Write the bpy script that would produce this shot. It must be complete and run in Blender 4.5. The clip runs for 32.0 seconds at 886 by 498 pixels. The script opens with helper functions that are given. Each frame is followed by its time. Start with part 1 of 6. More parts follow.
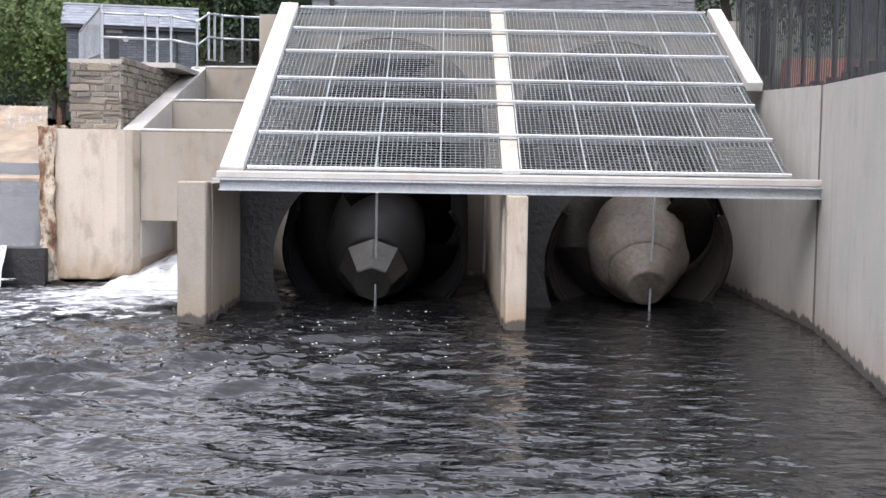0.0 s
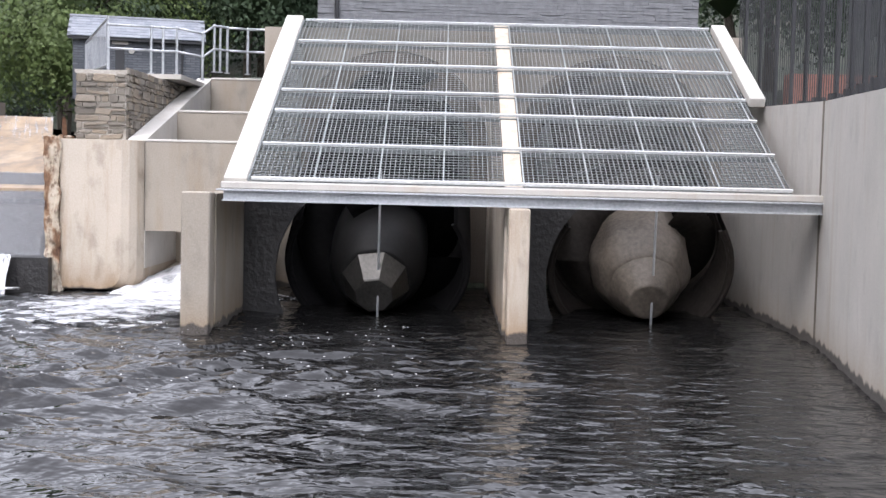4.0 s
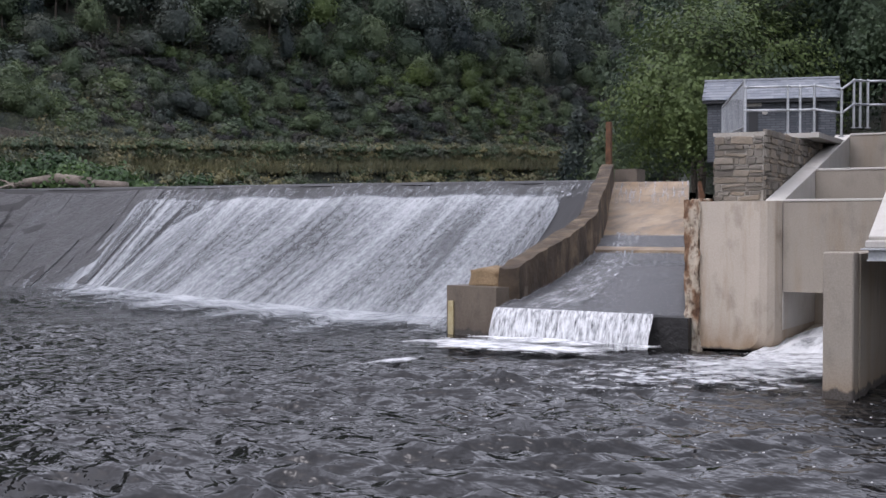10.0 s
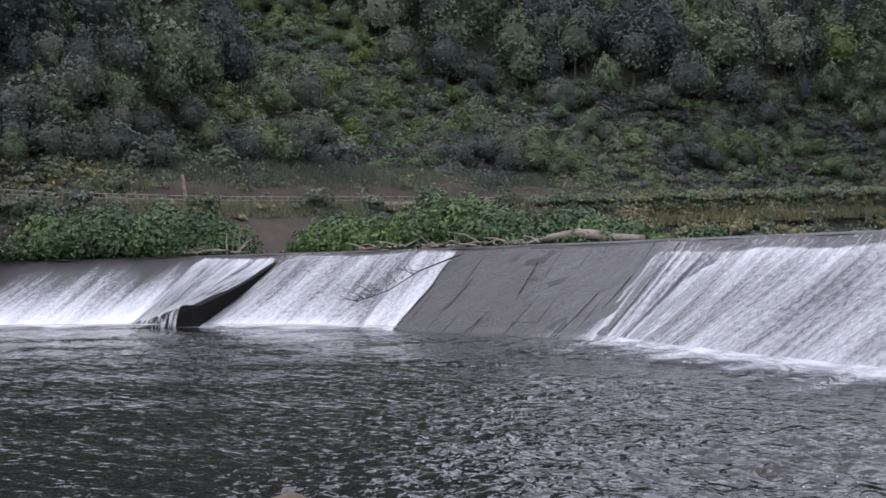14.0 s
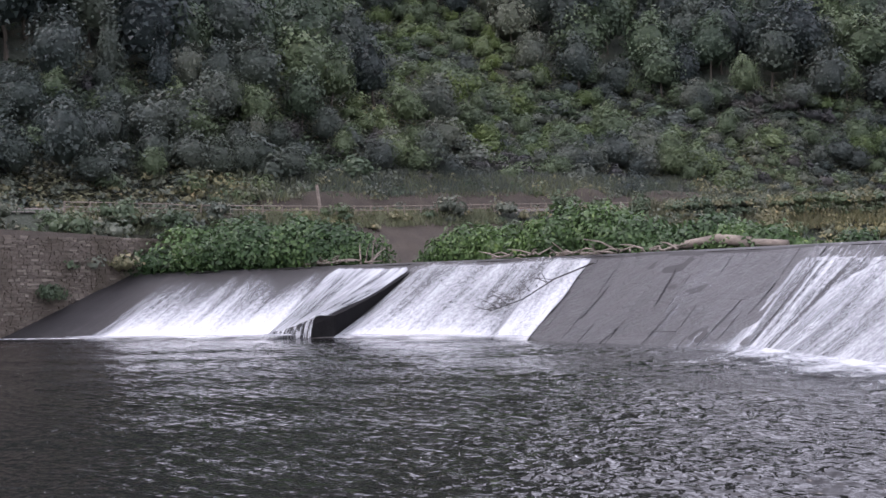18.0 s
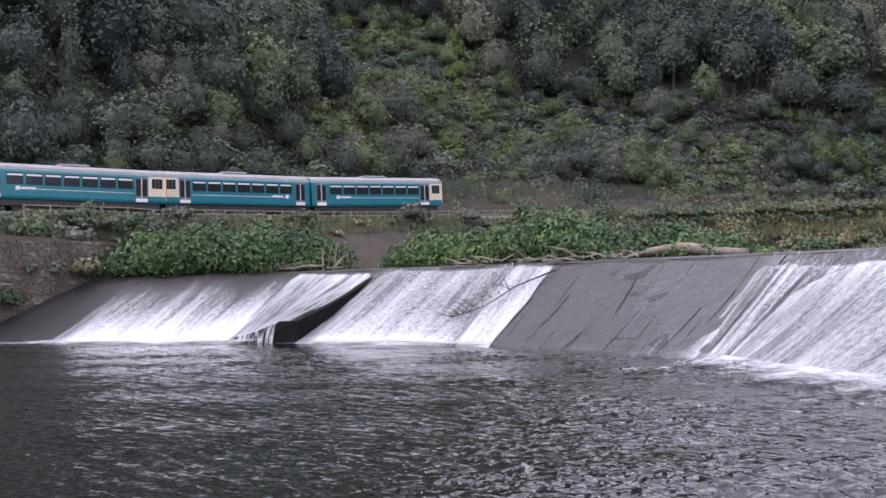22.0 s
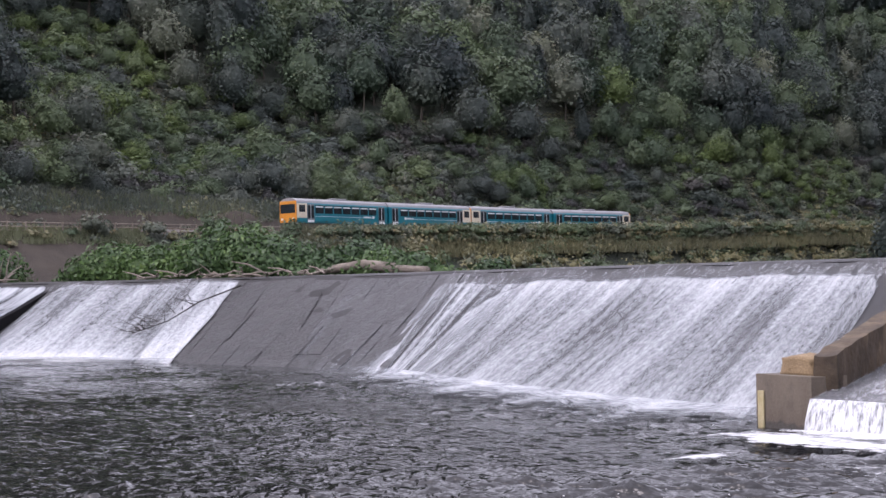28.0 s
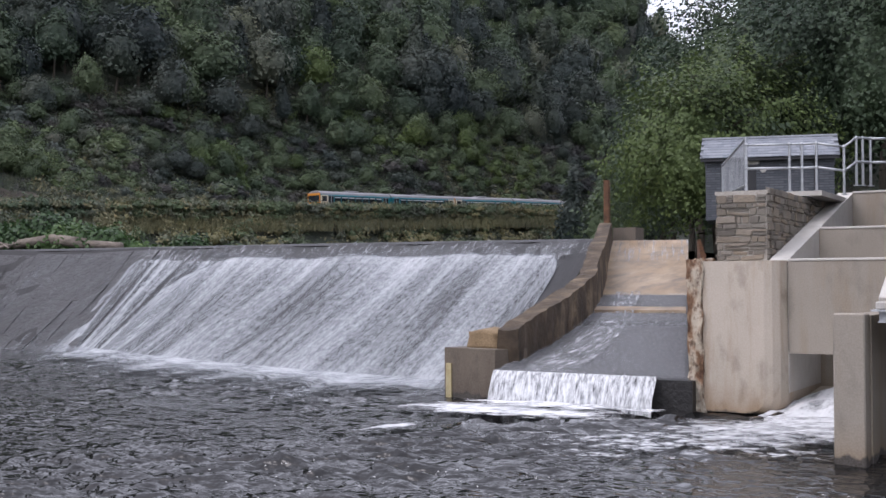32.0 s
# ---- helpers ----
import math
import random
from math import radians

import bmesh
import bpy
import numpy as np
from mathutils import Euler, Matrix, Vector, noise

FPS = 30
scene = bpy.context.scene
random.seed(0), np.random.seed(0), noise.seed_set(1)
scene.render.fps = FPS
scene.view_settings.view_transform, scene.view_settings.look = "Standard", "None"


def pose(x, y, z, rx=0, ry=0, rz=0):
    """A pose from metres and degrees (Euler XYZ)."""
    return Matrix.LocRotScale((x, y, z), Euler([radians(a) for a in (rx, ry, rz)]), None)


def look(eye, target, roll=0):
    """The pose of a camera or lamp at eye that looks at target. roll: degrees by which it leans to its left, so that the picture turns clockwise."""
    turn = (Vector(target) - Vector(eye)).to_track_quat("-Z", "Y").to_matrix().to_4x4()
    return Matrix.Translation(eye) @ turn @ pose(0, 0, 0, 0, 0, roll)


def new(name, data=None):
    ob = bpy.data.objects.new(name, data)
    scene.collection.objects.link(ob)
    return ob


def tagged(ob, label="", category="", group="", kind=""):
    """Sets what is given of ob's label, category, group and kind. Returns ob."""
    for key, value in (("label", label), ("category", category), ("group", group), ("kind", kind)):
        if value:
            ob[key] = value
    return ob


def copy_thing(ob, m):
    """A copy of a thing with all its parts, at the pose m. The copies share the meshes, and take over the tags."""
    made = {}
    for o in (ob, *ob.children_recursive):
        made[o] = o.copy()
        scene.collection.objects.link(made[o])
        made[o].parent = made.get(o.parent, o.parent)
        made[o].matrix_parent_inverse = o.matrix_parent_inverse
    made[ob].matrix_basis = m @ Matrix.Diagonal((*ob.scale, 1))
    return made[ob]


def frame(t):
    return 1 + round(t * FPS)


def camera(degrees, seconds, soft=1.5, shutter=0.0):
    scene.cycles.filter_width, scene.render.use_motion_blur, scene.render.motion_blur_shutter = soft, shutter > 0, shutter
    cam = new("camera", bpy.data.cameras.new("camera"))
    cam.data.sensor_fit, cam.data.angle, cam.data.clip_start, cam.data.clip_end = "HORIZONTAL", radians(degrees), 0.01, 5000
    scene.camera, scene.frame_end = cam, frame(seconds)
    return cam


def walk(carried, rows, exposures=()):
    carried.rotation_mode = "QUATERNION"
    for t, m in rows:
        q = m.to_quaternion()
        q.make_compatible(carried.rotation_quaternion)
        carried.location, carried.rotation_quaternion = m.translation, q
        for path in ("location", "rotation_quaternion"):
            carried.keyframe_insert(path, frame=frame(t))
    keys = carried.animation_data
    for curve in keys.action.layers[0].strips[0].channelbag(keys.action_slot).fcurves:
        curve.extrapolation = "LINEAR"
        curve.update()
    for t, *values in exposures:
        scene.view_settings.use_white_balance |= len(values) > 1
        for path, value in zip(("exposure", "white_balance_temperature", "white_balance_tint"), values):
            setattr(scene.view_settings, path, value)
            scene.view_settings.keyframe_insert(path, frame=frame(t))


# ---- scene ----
# ---- camera ----
cam = camera(40.44, 32.0)
PATH = [  # t, x, y, z, pitch, roll, yaw
    (0, 0.40, -0.26, 2.52, -4.13, -0.90, 0.11),
    (0.5, 0.40, -0.28, 2.51, -4.09, -0.92, 0.15),
    (1, 0.40, -0.29, 2.51, -4.04, -0.98, 0.17),
    (1.5, 0.41, -0.28, 2.49, -3.84, -1.14, 0.22),
    (2, 0.40, -0.29, 2.48, -3.67, -1.28, 0.21),
    (2.5, 0.39, -0.30, 2.49, -3.57, -1.37, 0.20),
    (4.5, 0.42, -0.34, 2.49, -3.36, -1.39, 0.41),
    (5, 0.41, -0.33, 2.48, -3.24, -1.46, 0.96),
    (5.5, 0.40, -0.30, 2.47, -3.17, -1.42, 2.24),
    (6, 0.37, -0.26, 2.48, -3.11, -1.36, 4.19),
    (6.5, 0.33, -0.21, 2.50, -3.04, -1.20, 6.87),
    (7, 0.30, -0.16, 2.51, -2.87, -0.97, 10.24),
    (7.5, 0.29, -0.13, 2.52, -2.64, -0.69, 13.80),
    (8, 0.28, -0.13, 2.51, -2.34, -0.45, 17.39),
    (8.5, 0.27, -0.19, 2.51, -2.02, -0.29, 20.94),
    (9, 0.24, -0.17, 2.52, -1.69, -0.20, 24.35),
    (9.5, 0.24, -0.17, 2.52, -1.38, -0.00, 27.20),
    (10, 0.25, -0.28, 2.50, -0.96, -0.10, 29.63),
    (10.5, 0.29, -0.35, 2.52, -0.56, -0.09, 32.42),
    (11, 0.35, -0.46, 2.52, -0.17, 0.04, 35.79),
    (11.5, 0.39, -0.53, 2.53, 0.19, 0.08, 39.27),
    (12, 0.40, -0.62, 2.56, 0.51, 0.18, 42.67),
    (12.5, 0.34, -0.61, 2.57, 0.84, 0.26, 46.00),
    (13, 0.50, -0.54, 2.54, 1.14, 0.37, 49.04),
    (13.5, 0.44, -0.39, 2.56, 1.36, 0.45, 51.66),
    (14, 0.26, -0.26, 2.60, 1.50, 0.59, 53.85),
    (14.5, 0.07, -0.16, 2.64, 1.60, 0.75, 55.63),
    (15, 0.02, -0.08, 2.67, 1.64, 0.80, 57.01),
    (15.5, -0.07, -0.02, 2.70, 1.67, 0.91, 58.07),
    (17.5, -0.42, 0.21, 2.71, 1.85, 1.11, 60.05),
    (18, -0.52, 0.26, 2.73, 1.91, 1.08, 60.21),
    (18.5, -0.61, 0.32, 2.74, 1.96, 0.98, 60.32),
    (19, -0.70, 0.34, 2.74, 2.02, 0.93, 60.37),
    (19.5, -0.70, 0.39, 2.73, 2.06, 0.91, 60.41),
    (20, -0.75, 0.43, 2.73, 2.10, 0.81, 60.34),
    (20.5, -0.77, 0.46, 2.74, 2.13, 0.81, 60.17),
    (21, -0.69, 0.43, 2.74, 2.13, 0.84, 59.87),
    (21.5, -0.56, 0.35, 2.71, 2.17, 0.81, 59.28),
    (22, -0.45, 0.28, 2.69, 2.21, 0.74, 58.47),
    (22.5, -0.34, 0.23, 2.68, 2.29, 0.67, 57.46),
    (23, -0.29, 0.22, 2.69, 2.35, 0.60, 56.26),
    (23.5, -0.20, 0.15, 2.69, 2.41, 0.47, 54.97),
    (24, -0.15, 0.13, 2.69, 2.49, 0.37, 53.69),
    (24.5, -0.18, 0.13, 2.67, 2.58, 0.34, 52.42),
    (25, -0.21, 0.14, 2.65, 2.67, 0.22, 51.16),
    (25.5, -0.22, 0.19, 2.68, 2.71, 0.21, 49.96),
    (27.5, -0.22, 0.38, 2.64, 2.90, 0.36, 45.16),
    (28, -0.23, 0.38, 2.64, 2.87, 0.36, 43.76),
    (28.5, -0.23, 0.42, 2.65, 2.79, 0.41, 42.29),
    (29, -0.21, 0.39, 2.64, 2.69, 0.41, 40.67),
    (29.5, -0.18, 0.36, 2.64, 2.56, 0.39, 39.00),
    (30, -0.12, 0.30, 2.64, 2.40, 0.41, 37.25),
    (30.5, -0.10, 0.28, 2.64, 2.25, 0.34, 35.40),
    (31, -0.08, 0.28, 2.61, 2.13, 0.28, 33.47),
    (31.5, -0.04, 0.19, 2.60, 1.96, 0.23, 31.44),
    (32, -0.01, 0.16, 2.56, 1.82, 0.14, 29.49),
]
EXPOSURES = [(0, 0.24, 6200, 15), (5, 0.25, 6200, 16), (7, -0.02, 6150, 17), (8, -0.46, 6120, 18), (9, -0.6, 6100, 18), (11, -0.72, 6100, 19), (12, -0.66, 6080, 19), (15, -0.12, 6120, 22), (19, 0.02, 6180, 25), (25, 0.04, 6170, 26), (28, -0.18, 6190, 25), (30, -0.46, 6120, 21), (32, -0.59, 6100, 19)]
walk(cam, [(t, pose(x, y, z, 90 + p, r, w)) for t, x, y, z, p, r, w in PATH], EXPOSURES)

# ---- world and sun: bright overcast ----
SUN_EL, SUN_AZ = radians(50), radians(212)
world = bpy.data.worlds.new("sky")
scene.world = world
world.use_nodes = True
wn, wl = world.node_tree.nodes, world.node_tree.links
sky = wn.new("ShaderNodeTexSky")
sky.sky_type, sky.sun_disc = "NISHITA", False
sky.sun_elevation, sky.sun_rotation = SUN_EL, SUN_AZ
sky.dust_density, sky.air_density = 4.0, 1.0
soft_sky = wn.new("ShaderNodeHueSaturation")
soft_sky.inputs["Saturation"].default_value = 0.45
wl.new(sky.outputs[0], soft_sky.inputs["Color"])
cloud = wn.new("ShaderNodeMix")  # an even deck of high cloud over most of the sky
cloud.data_type = "RGBA"
cloud.inputs[0].default_value, cloud.inputs[7].default_value = 0.7, (4.1, 4.15, 4.3, 1)
wl.new(soft_sky.outputs[0], cloud.inputs[6])
wl.new(cloud.outputs[2], wn["Background"].inputs[0])
wn["Background"].inputs[1].default_value = 0.58
sun = new("sun", bpy.data.lights.new("sun", "SUN"))
sun.data.energy, sun.data.angle, sun.data.color = 0.5, radians(20), (1, 0.98, 0.95)
sun.matrix_world = look((0, 0, 0), (-math.sin(SUN_AZ) * math.cos(SUN_EL), -math.cos(SUN_AZ) * math.cos(SUN_EL), -math.sin(SUN_EL)))


# ---- materials ----
class Mat:
    """A node material under construction."""

    def __init__(self, name, rough=0.8, metal=0.0):
        self.m = bpy.data.materials.new(name)
        self.m.use_nodes = True
        self.n, self.l = self.m.node_tree.nodes, self.m.node_tree.links
        self.b = self.n["Principled BSDF"]
        self.b.inputs["Roughness"].default_value, self.b.inputs["Metallic"].default_value = rough, metal
        self.tc = self.n.new("ShaderNodeTexCoord")

    def coords(self, scale=(1, 1, 1), kind="Object"):
        mp = self.n.new("ShaderNodeMapping")
        mp.inputs["Scale"].default_value = scale
        self.l.new(self.tc.outputs[kind], mp.inputs[0])
        return mp.outputs[0]

    def noise(self, scale, detail=4, stretch=(1, 1, 1), kind="Object", rough=0.55):
        t = self.n.new("ShaderNodeTexNoise")
        t.inputs["Scale"].default_value, t.inputs["Detail"].default_value, t.inputs["Roughness"].default_value = scale, detail, rough
        self.l.new(self.coords(stretch, kind), t.inputs["Vector"])
        return t.outputs[0]

    def ramp(self, src, stops):
        r = self.n.new("ShaderNodeValToRGB")
        while len(r.color_ramp.elements) < len(stops):
            r.color_ramp.elements.new(0.5)
        for e, (p, c) in zip(r.color_ramp.elements, stops):
            e.position, e.color = p, (*c, 1) if len(c) == 3 else c
        self.l.new(src, r.inputs[0])
        return r.outputs[0]

    def mix(self, fac, a, b, blend="MIX"):
        x = self.n.new("ShaderNodeMix")
        x.data_type, x.blend_type = "RGBA", blend
        for s, v in ((0, fac), (6, a), (7, b)):
            if hasattr(v, "is_linked"):
                self.l.new(v, x.inputs[s])
            else:
                x.inputs[s].default_value = v if s == 0 else (*v, 1)
        return x.outputs[2]

    def math(self, op, a, b=0.0):
        x = self.n.new("ShaderNodeMath")
        x.operation = op
        for s, v in ((0, a), (1, b)):
            if hasattr(v, "is_linked"):
                self.l.new(v, x.inputs[s])
            else:
                x.inputs[s].default_value = v
        return x.outputs[0]

    def color(self, src):
        if hasattr(src, "is_linked"):
            self.l.new(src, self.b.inputs["Base Color"])
        else:
            self.b.inputs["Base Color"].default_value = (*src, 1)
        return self

    def rough(self, src):
        self.l.new(src, self.b.inputs["Roughness"])
        return self

    def bump(self, src, strength=0.4, dist=0.02):
        b = self.n.new("ShaderNodeBump")
        b.inputs["Strength"].default_value, b.inputs["Distance"].default_value = strength, dist
        self.l.new(src, b.inputs["Height"])
        self.l.new(b.outputs[0], self.b.inputs["Normal"])
        return self

    def random(self):
        return self.n.new("ShaderNodeObjectInfo").outputs["Random"]

    def island(self):
        return self.n.new("ShaderNodeNewGeometry").outputs["Random Per Island"]

    def see_through(self, fac):
        """Mixes the surface with clear air: fac 1 is solid."""
        tr, mx = self.n.new("ShaderNodeBsdfTransparent"), self.n.new("ShaderNodeMixShader")
        out = self.n["Material Output"]
        self.l.new(fac, mx.inputs[0])
        self.l.new(tr.outputs[0], mx.inputs[1])
        self.l.new(self.b.outputs[0], mx.inputs[2])
        self.l.new(mx.outputs[0], out.inputs[0])
        return self


def two_tone(name, dark, light, scale, rough=0.8, bump=0.3, dist=0.02, fine=12.0, metal=0.0, stretch=(1, 1, 1), spec=0.5):
    """A surface of two mottled tones with fine grain and relief."""
    k = Mat(name, rough, metal)
    k.b.inputs["Specular IOR Level"].default_value = spec
    dark, light = tuple(v * 0.84 for v in dark), tuple(v * 0.84 for v in light)
    big = k.noise(scale, 5, stretch)
    grain = k.noise(scale * fine, 3)
    c = k.ramp(big, [(0.32, dark), (0.68, light)])
    c = k.mix(0.35, c, k.ramp(grain, [(0.3, tuple(v * 0.6 for v in dark)), (0.7, tuple(min(1, v * 1.25) for v in light))]))
    k.color(c)
    k.bump(k.math("ADD", big, grain), bump, dist)
    return k


def concrete(name, base, stain, dirt):
    """Cast concrete: pale, with vertical runs of damp and rust."""
    k = Mat(name, 0.85)
    base, stain, dirt = (tuple(v * 0.82 for v in c) for c in (base, stain, dirt))
    runs = k.noise(1.1, 6, (1.6, 1.6, 0.22), rough=0.7)
    cloud = k.noise(0.9, 6)
    grain = k.noise(40, 3)
    c = k.mix(k.ramp(cloud, [(0.35, (0, 0, 0)), (0.7, (1, 1, 1))]), tuple(v * 0.86 for v in base), base)
    c = k.mix(k.ramp(runs, [(0.5, (0, 0, 0)), (0.72, (0.62, 0.62, 0.62))]), c, stain)
    c = k.mix(k.ramp(k.noise(3.0, 6, (1, 1, 0.5)), [(0.55, (0, 0, 0)), (0.75, (0.7, 0.7, 0.7))]), c, dirt)
    sep = k.n.new("ShaderNodeSeparateXYZ")
    k.l.new(k.tc.outputs["Object"], sep.inputs[0])
    rise = k.math("ADD", sep.outputs[2], k.math("MULTIPLY", k.noise(3.0, 5, (1, 1, 0.3)), -0.35))
    c = k.mix(k.ramp(k.math("ADD", rise, 0.5), [(0.42, (0.75, 0.75, 0.75)), (0.62, (0.35, 0.35, 0.35)), (1.0, (0, 0, 0))]), c, stain)
    c = k.mix(k.ramp(k.math("ADD", rise, 0.5), [(0.42, (0.95, 0.95, 0.95)), (0.47, (0.0, 0.0, 0.0))]), c, (0.025, 0.02, 0.016))
    c = k.mix(0.08, c, k.ramp(grain, [(0.3, (0.12, 0.11, 0.1)), (0.7, (0.8, 0.78, 0.75))]))
    k.color(c)
    k.bump(k.math("ADD", grain, cloud), 0.12, 0.008)
    return k.m


M = {}
M["concrete"] = concrete("concrete", (0.37, 0.325, 0.265), (0.27, 0.19, 0.11), (0.2, 0.18, 0.15))
# Paler concrete for wall tops: the sky light on them is in the colour.
M["coping"] = concrete("top_lit_concrete", (0.66, 0.635, 0.585), (0.52, 0.46, 0.38), (0.45, 0.42, 0.38))
M["concrete_pale"] = concrete("concrete_pale", (0.54, 0.515, 0.47), (0.4, 0.33, 0.25), (0.38, 0.36, 0.33))
M["concrete_warm"] = concrete("concrete_warm", (0.58, 0.51, 0.415), (0.33, 0.2, 0.09), (0.2, 0.15, 0.1))
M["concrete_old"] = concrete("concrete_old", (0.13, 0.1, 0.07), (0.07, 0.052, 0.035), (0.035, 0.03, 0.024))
M["end_block"] = concrete("brown_concrete", (0.15, 0.115, 0.08), (0.085, 0.06, 0.038), (0.05, 0.04, 0.028))
M["tan_stone"] = two_tone("tan_stone", (0.22, 0.15, 0.08), (0.36, 0.26, 0.15), 2.0, 0.9, 0.8, 0.03).m
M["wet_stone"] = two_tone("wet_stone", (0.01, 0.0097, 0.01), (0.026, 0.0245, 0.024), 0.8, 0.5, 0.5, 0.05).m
k = Mat("weir_stone", 0.7)
st1, st2, st3 = k.noise(1.0, 6, (1.3, 0.12, 1), "UV"), k.noise(0.25, 4, (1, 1, 1), "UV"), k.noise(9, 4)
c = k.ramp(st1, [(0.3, (0.006, 0.0057, 0.006)), (0.55, (0.013, 0.012, 0.012)), (0.75, (0.027, 0.024, 0.024))])
c = k.mix(k.ramp(st2, [(0.4, (0, 0, 0)), (0.7, (0.6, 0.6, 0.6))]), c, (0.012, 0.0105, 0.0105))
k.color(c)
k.bump(k.math("ADD", st1, k.math("MULTIPLY", st3, 0.4)), 0.6, 0.08)
M["weir_stone"] = k.m
k = Mat("eroded_edge", 0.95)
e1, e2 = k.noise(2.6, 7, (1.1, 1.1, 0.55)), k.noise(9, 6, (1.2, 1.2, 0.8))
k.color(k.mix(k.ramp(e2, [(0.5, (0, 0, 0)), (0.66, (0.8, 0.8, 0.8))]), k.ramp(e1, [(0.36, (0.06, 0.028, 0.015)), (0.44, (0.22, 0.13, 0.075)), (0.51, (0.44, 0.37, 0.28)), (0.7, (0.52, 0.47, 0.39))]), (0.09, 0.045, 0.025)))
k.bump(k.math("ADD", e1, e2), 1.0, 0.06)
M["eroded"] = k.m
M["steel"] = two_tone("galvanised_steel", (0.42, 0.44, 0.46), (0.58, 0.6, 0.62), 2.0, 0.45, 0.1, 0.003, metal=0.7).m
M["steel_paint"] = two_tone("pale_steel", (0.46, 0.48, 0.5), (0.6, 0.62, 0.64), 1.5, 0.5, 0.1, 0.003, metal=0.2).m
M["grating"] = two_tone("grating_steel", (0.26, 0.285, 0.285), (0.38, 0.405, 0.4), 2.5, 0.5, 0.1, 0.002, metal=0.35).m
M["rust"] = two_tone("rusty_pile", (0.06, 0.028, 0.016), (0.2, 0.1, 0.05), 2.4, 0.9, 0.8, 0.03).m
M["black_steel"] = two_tone("black_paint", (0.012, 0.013, 0.015), (0.024, 0.025, 0.028), 2, 0.5, 0.1, 0.003).m
M["white_steel"] = two_tone("bright_galvanised_steel", (0.62, 0.64, 0.65), (0.76, 0.78, 0.78), 2.0, 0.5, 0.1, 0.003).m
# The left bay's shade is in these three colours; dark_void serves elsewhere too.
M["dark_void"] = two_tone("near_black", (0.006, 0.006, 0.0065), (0.014, 0.0135, 0.014), 0.9, 0.9, 0.4, 0.03, spec=0.1).m
M["screw_steel"] = two_tone("shaded_screw_steel", (0.008, 0.008, 0.008), (0.02, 0.0195, 0.019), 1.2, 0.5, 0.1, 0.005, metal=0.2, spec=0.2).m
M["flight_dark"] = two_tone("shaded_flight_steel", (0.004, 0.004, 0.0045), (0.01, 0.0097, 0.0095), 1.2, 0.8, 0.2, 0.01, spec=0.08).m
M["screw_mud"] = two_tone("muddy_screw_steel", (0.05, 0.042, 0.034), (0.17, 0.143, 0.115), 1.1, 0.6, 0.5, 0.02).m
M["slate"] = two_tone("roof_slate", (0.17, 0.185, 0.21), (0.25, 0.265, 0.29), 1.2, 0.55, 0.2, 0.01).m
k = Mat("slate_each", 0.5)
k.color(k.mix(k.ramp(k.noise(3, 4), [(0.4, (0, 0, 0)), (0.7, (0.5, 0.5, 0.5))]), k.ramp(k.random(), [(0, (0.13, 0.145, 0.17)), (0.5, (0.175, 0.19, 0.215)), (1, (0.22, 0.235, 0.26))]), (0.14, 0.15, 0.165)))
k.bump(k.noise(14, 3), 0.3, 0.01)
M["slate_each"] = k.m
M["brick_red"] = two_tone("red_brick", (0.2, 0.085, 0.06), (0.32, 0.15, 0.11), 1.5, 0.85, 0.4, 0.02).m
M["bark"] = two_tone("bark", (0.035, 0.028, 0.02), (0.1, 0.085, 0.065), 2.0, 0.9, 0.8, 0.03, stretch=(3, 3, 0.5)).m
M["black_bark"] = two_tone("wet_black_bark", (0.008, 0.007, 0.006), (0.025, 0.021, 0.018), 2.0, 0.7, 0.6, 0.02).m
M["driftwood"] = two_tone("driftwood", (0.105, 0.088, 0.072), (0.29, 0.245, 0.2), 2.0, 0.85, 0.6, 0.02, stretch=(1, 1, 3)).m
M["soil"] = two_tone("bank_soil", (0.026, 0.02, 0.014), (0.06, 0.047, 0.034), 0.6, 0.95, 0.9, 0.1).m
M["ballast"] = two_tone("ballast", (0.07, 0.062, 0.055), (0.16, 0.145, 0.13), 6.0, 0.95, 1.0, 0.05).m


def stone_mat(name, dark, light, warm):
    k = Mat(name, 0.88)
    r = k.random()
    c = k.ramp(r, [(0.0, dark), (0.5, light), (0.8, warm), (1.0, dark)])
    g = k.noise(7, 5)
    c = k.mix(k.ramp(g, [(0.35, (0, 0, 0)), (0.75, (0.6, 0.6, 0.6))]), c, tuple(v * 0.6 for v in dark))
    k.color(c)
    k.bump(g, 0.7, 0.03)
    return k.m


M["old_wall"] = two_tone("old_river_wall", (0.07, 0.058, 0.047), (0.13, 0.11, 0.09), 0.9, 0.9, 0.8, 0.06).m
M["rubble"] = stone_mat("rubble_stone", (0.13, 0.115, 0.095), (0.25, 0.225, 0.19), (0.3, 0.245, 0.18))
M["clad"] = stone_mat("grey_cladding_stone", (0.13, 0.135, 0.145), (0.22, 0.225, 0.235), (0.19, 0.19, 0.19))
k = Mat("hut_stone", 0.85)
hb = k.n.new("ShaderNodeTexBrick")
k.l.new(k.coords((1, 1, 1)), hb.inputs["Vector"])
for nm, val in (("Scale", 1.0), ("Mortar Size", 0.012), ("Brick Width", 0.42), ("Row Height", 0.11), ("Bias", 0.0)):
    hb.inputs[nm].default_value = val
hb.inputs["Color1"].default_value, hb.inputs["Color2"].default_value, hb.inputs["Mortar"].default_value = (0.06, 0.068, 0.08, 1), (0.12, 0.128, 0.142, 1), (0.035, 0.038, 0.044, 1)
turn_up = k.n.new("ShaderNodeMapping")
turn_up.inputs["Rotation"].default_value = (radians(90), 0, 0)
k.l.new(k.tc.outputs["Object"], turn_up.inputs[0])
k.l.new(turn_up.outputs[0], hb.inputs["Vector"])
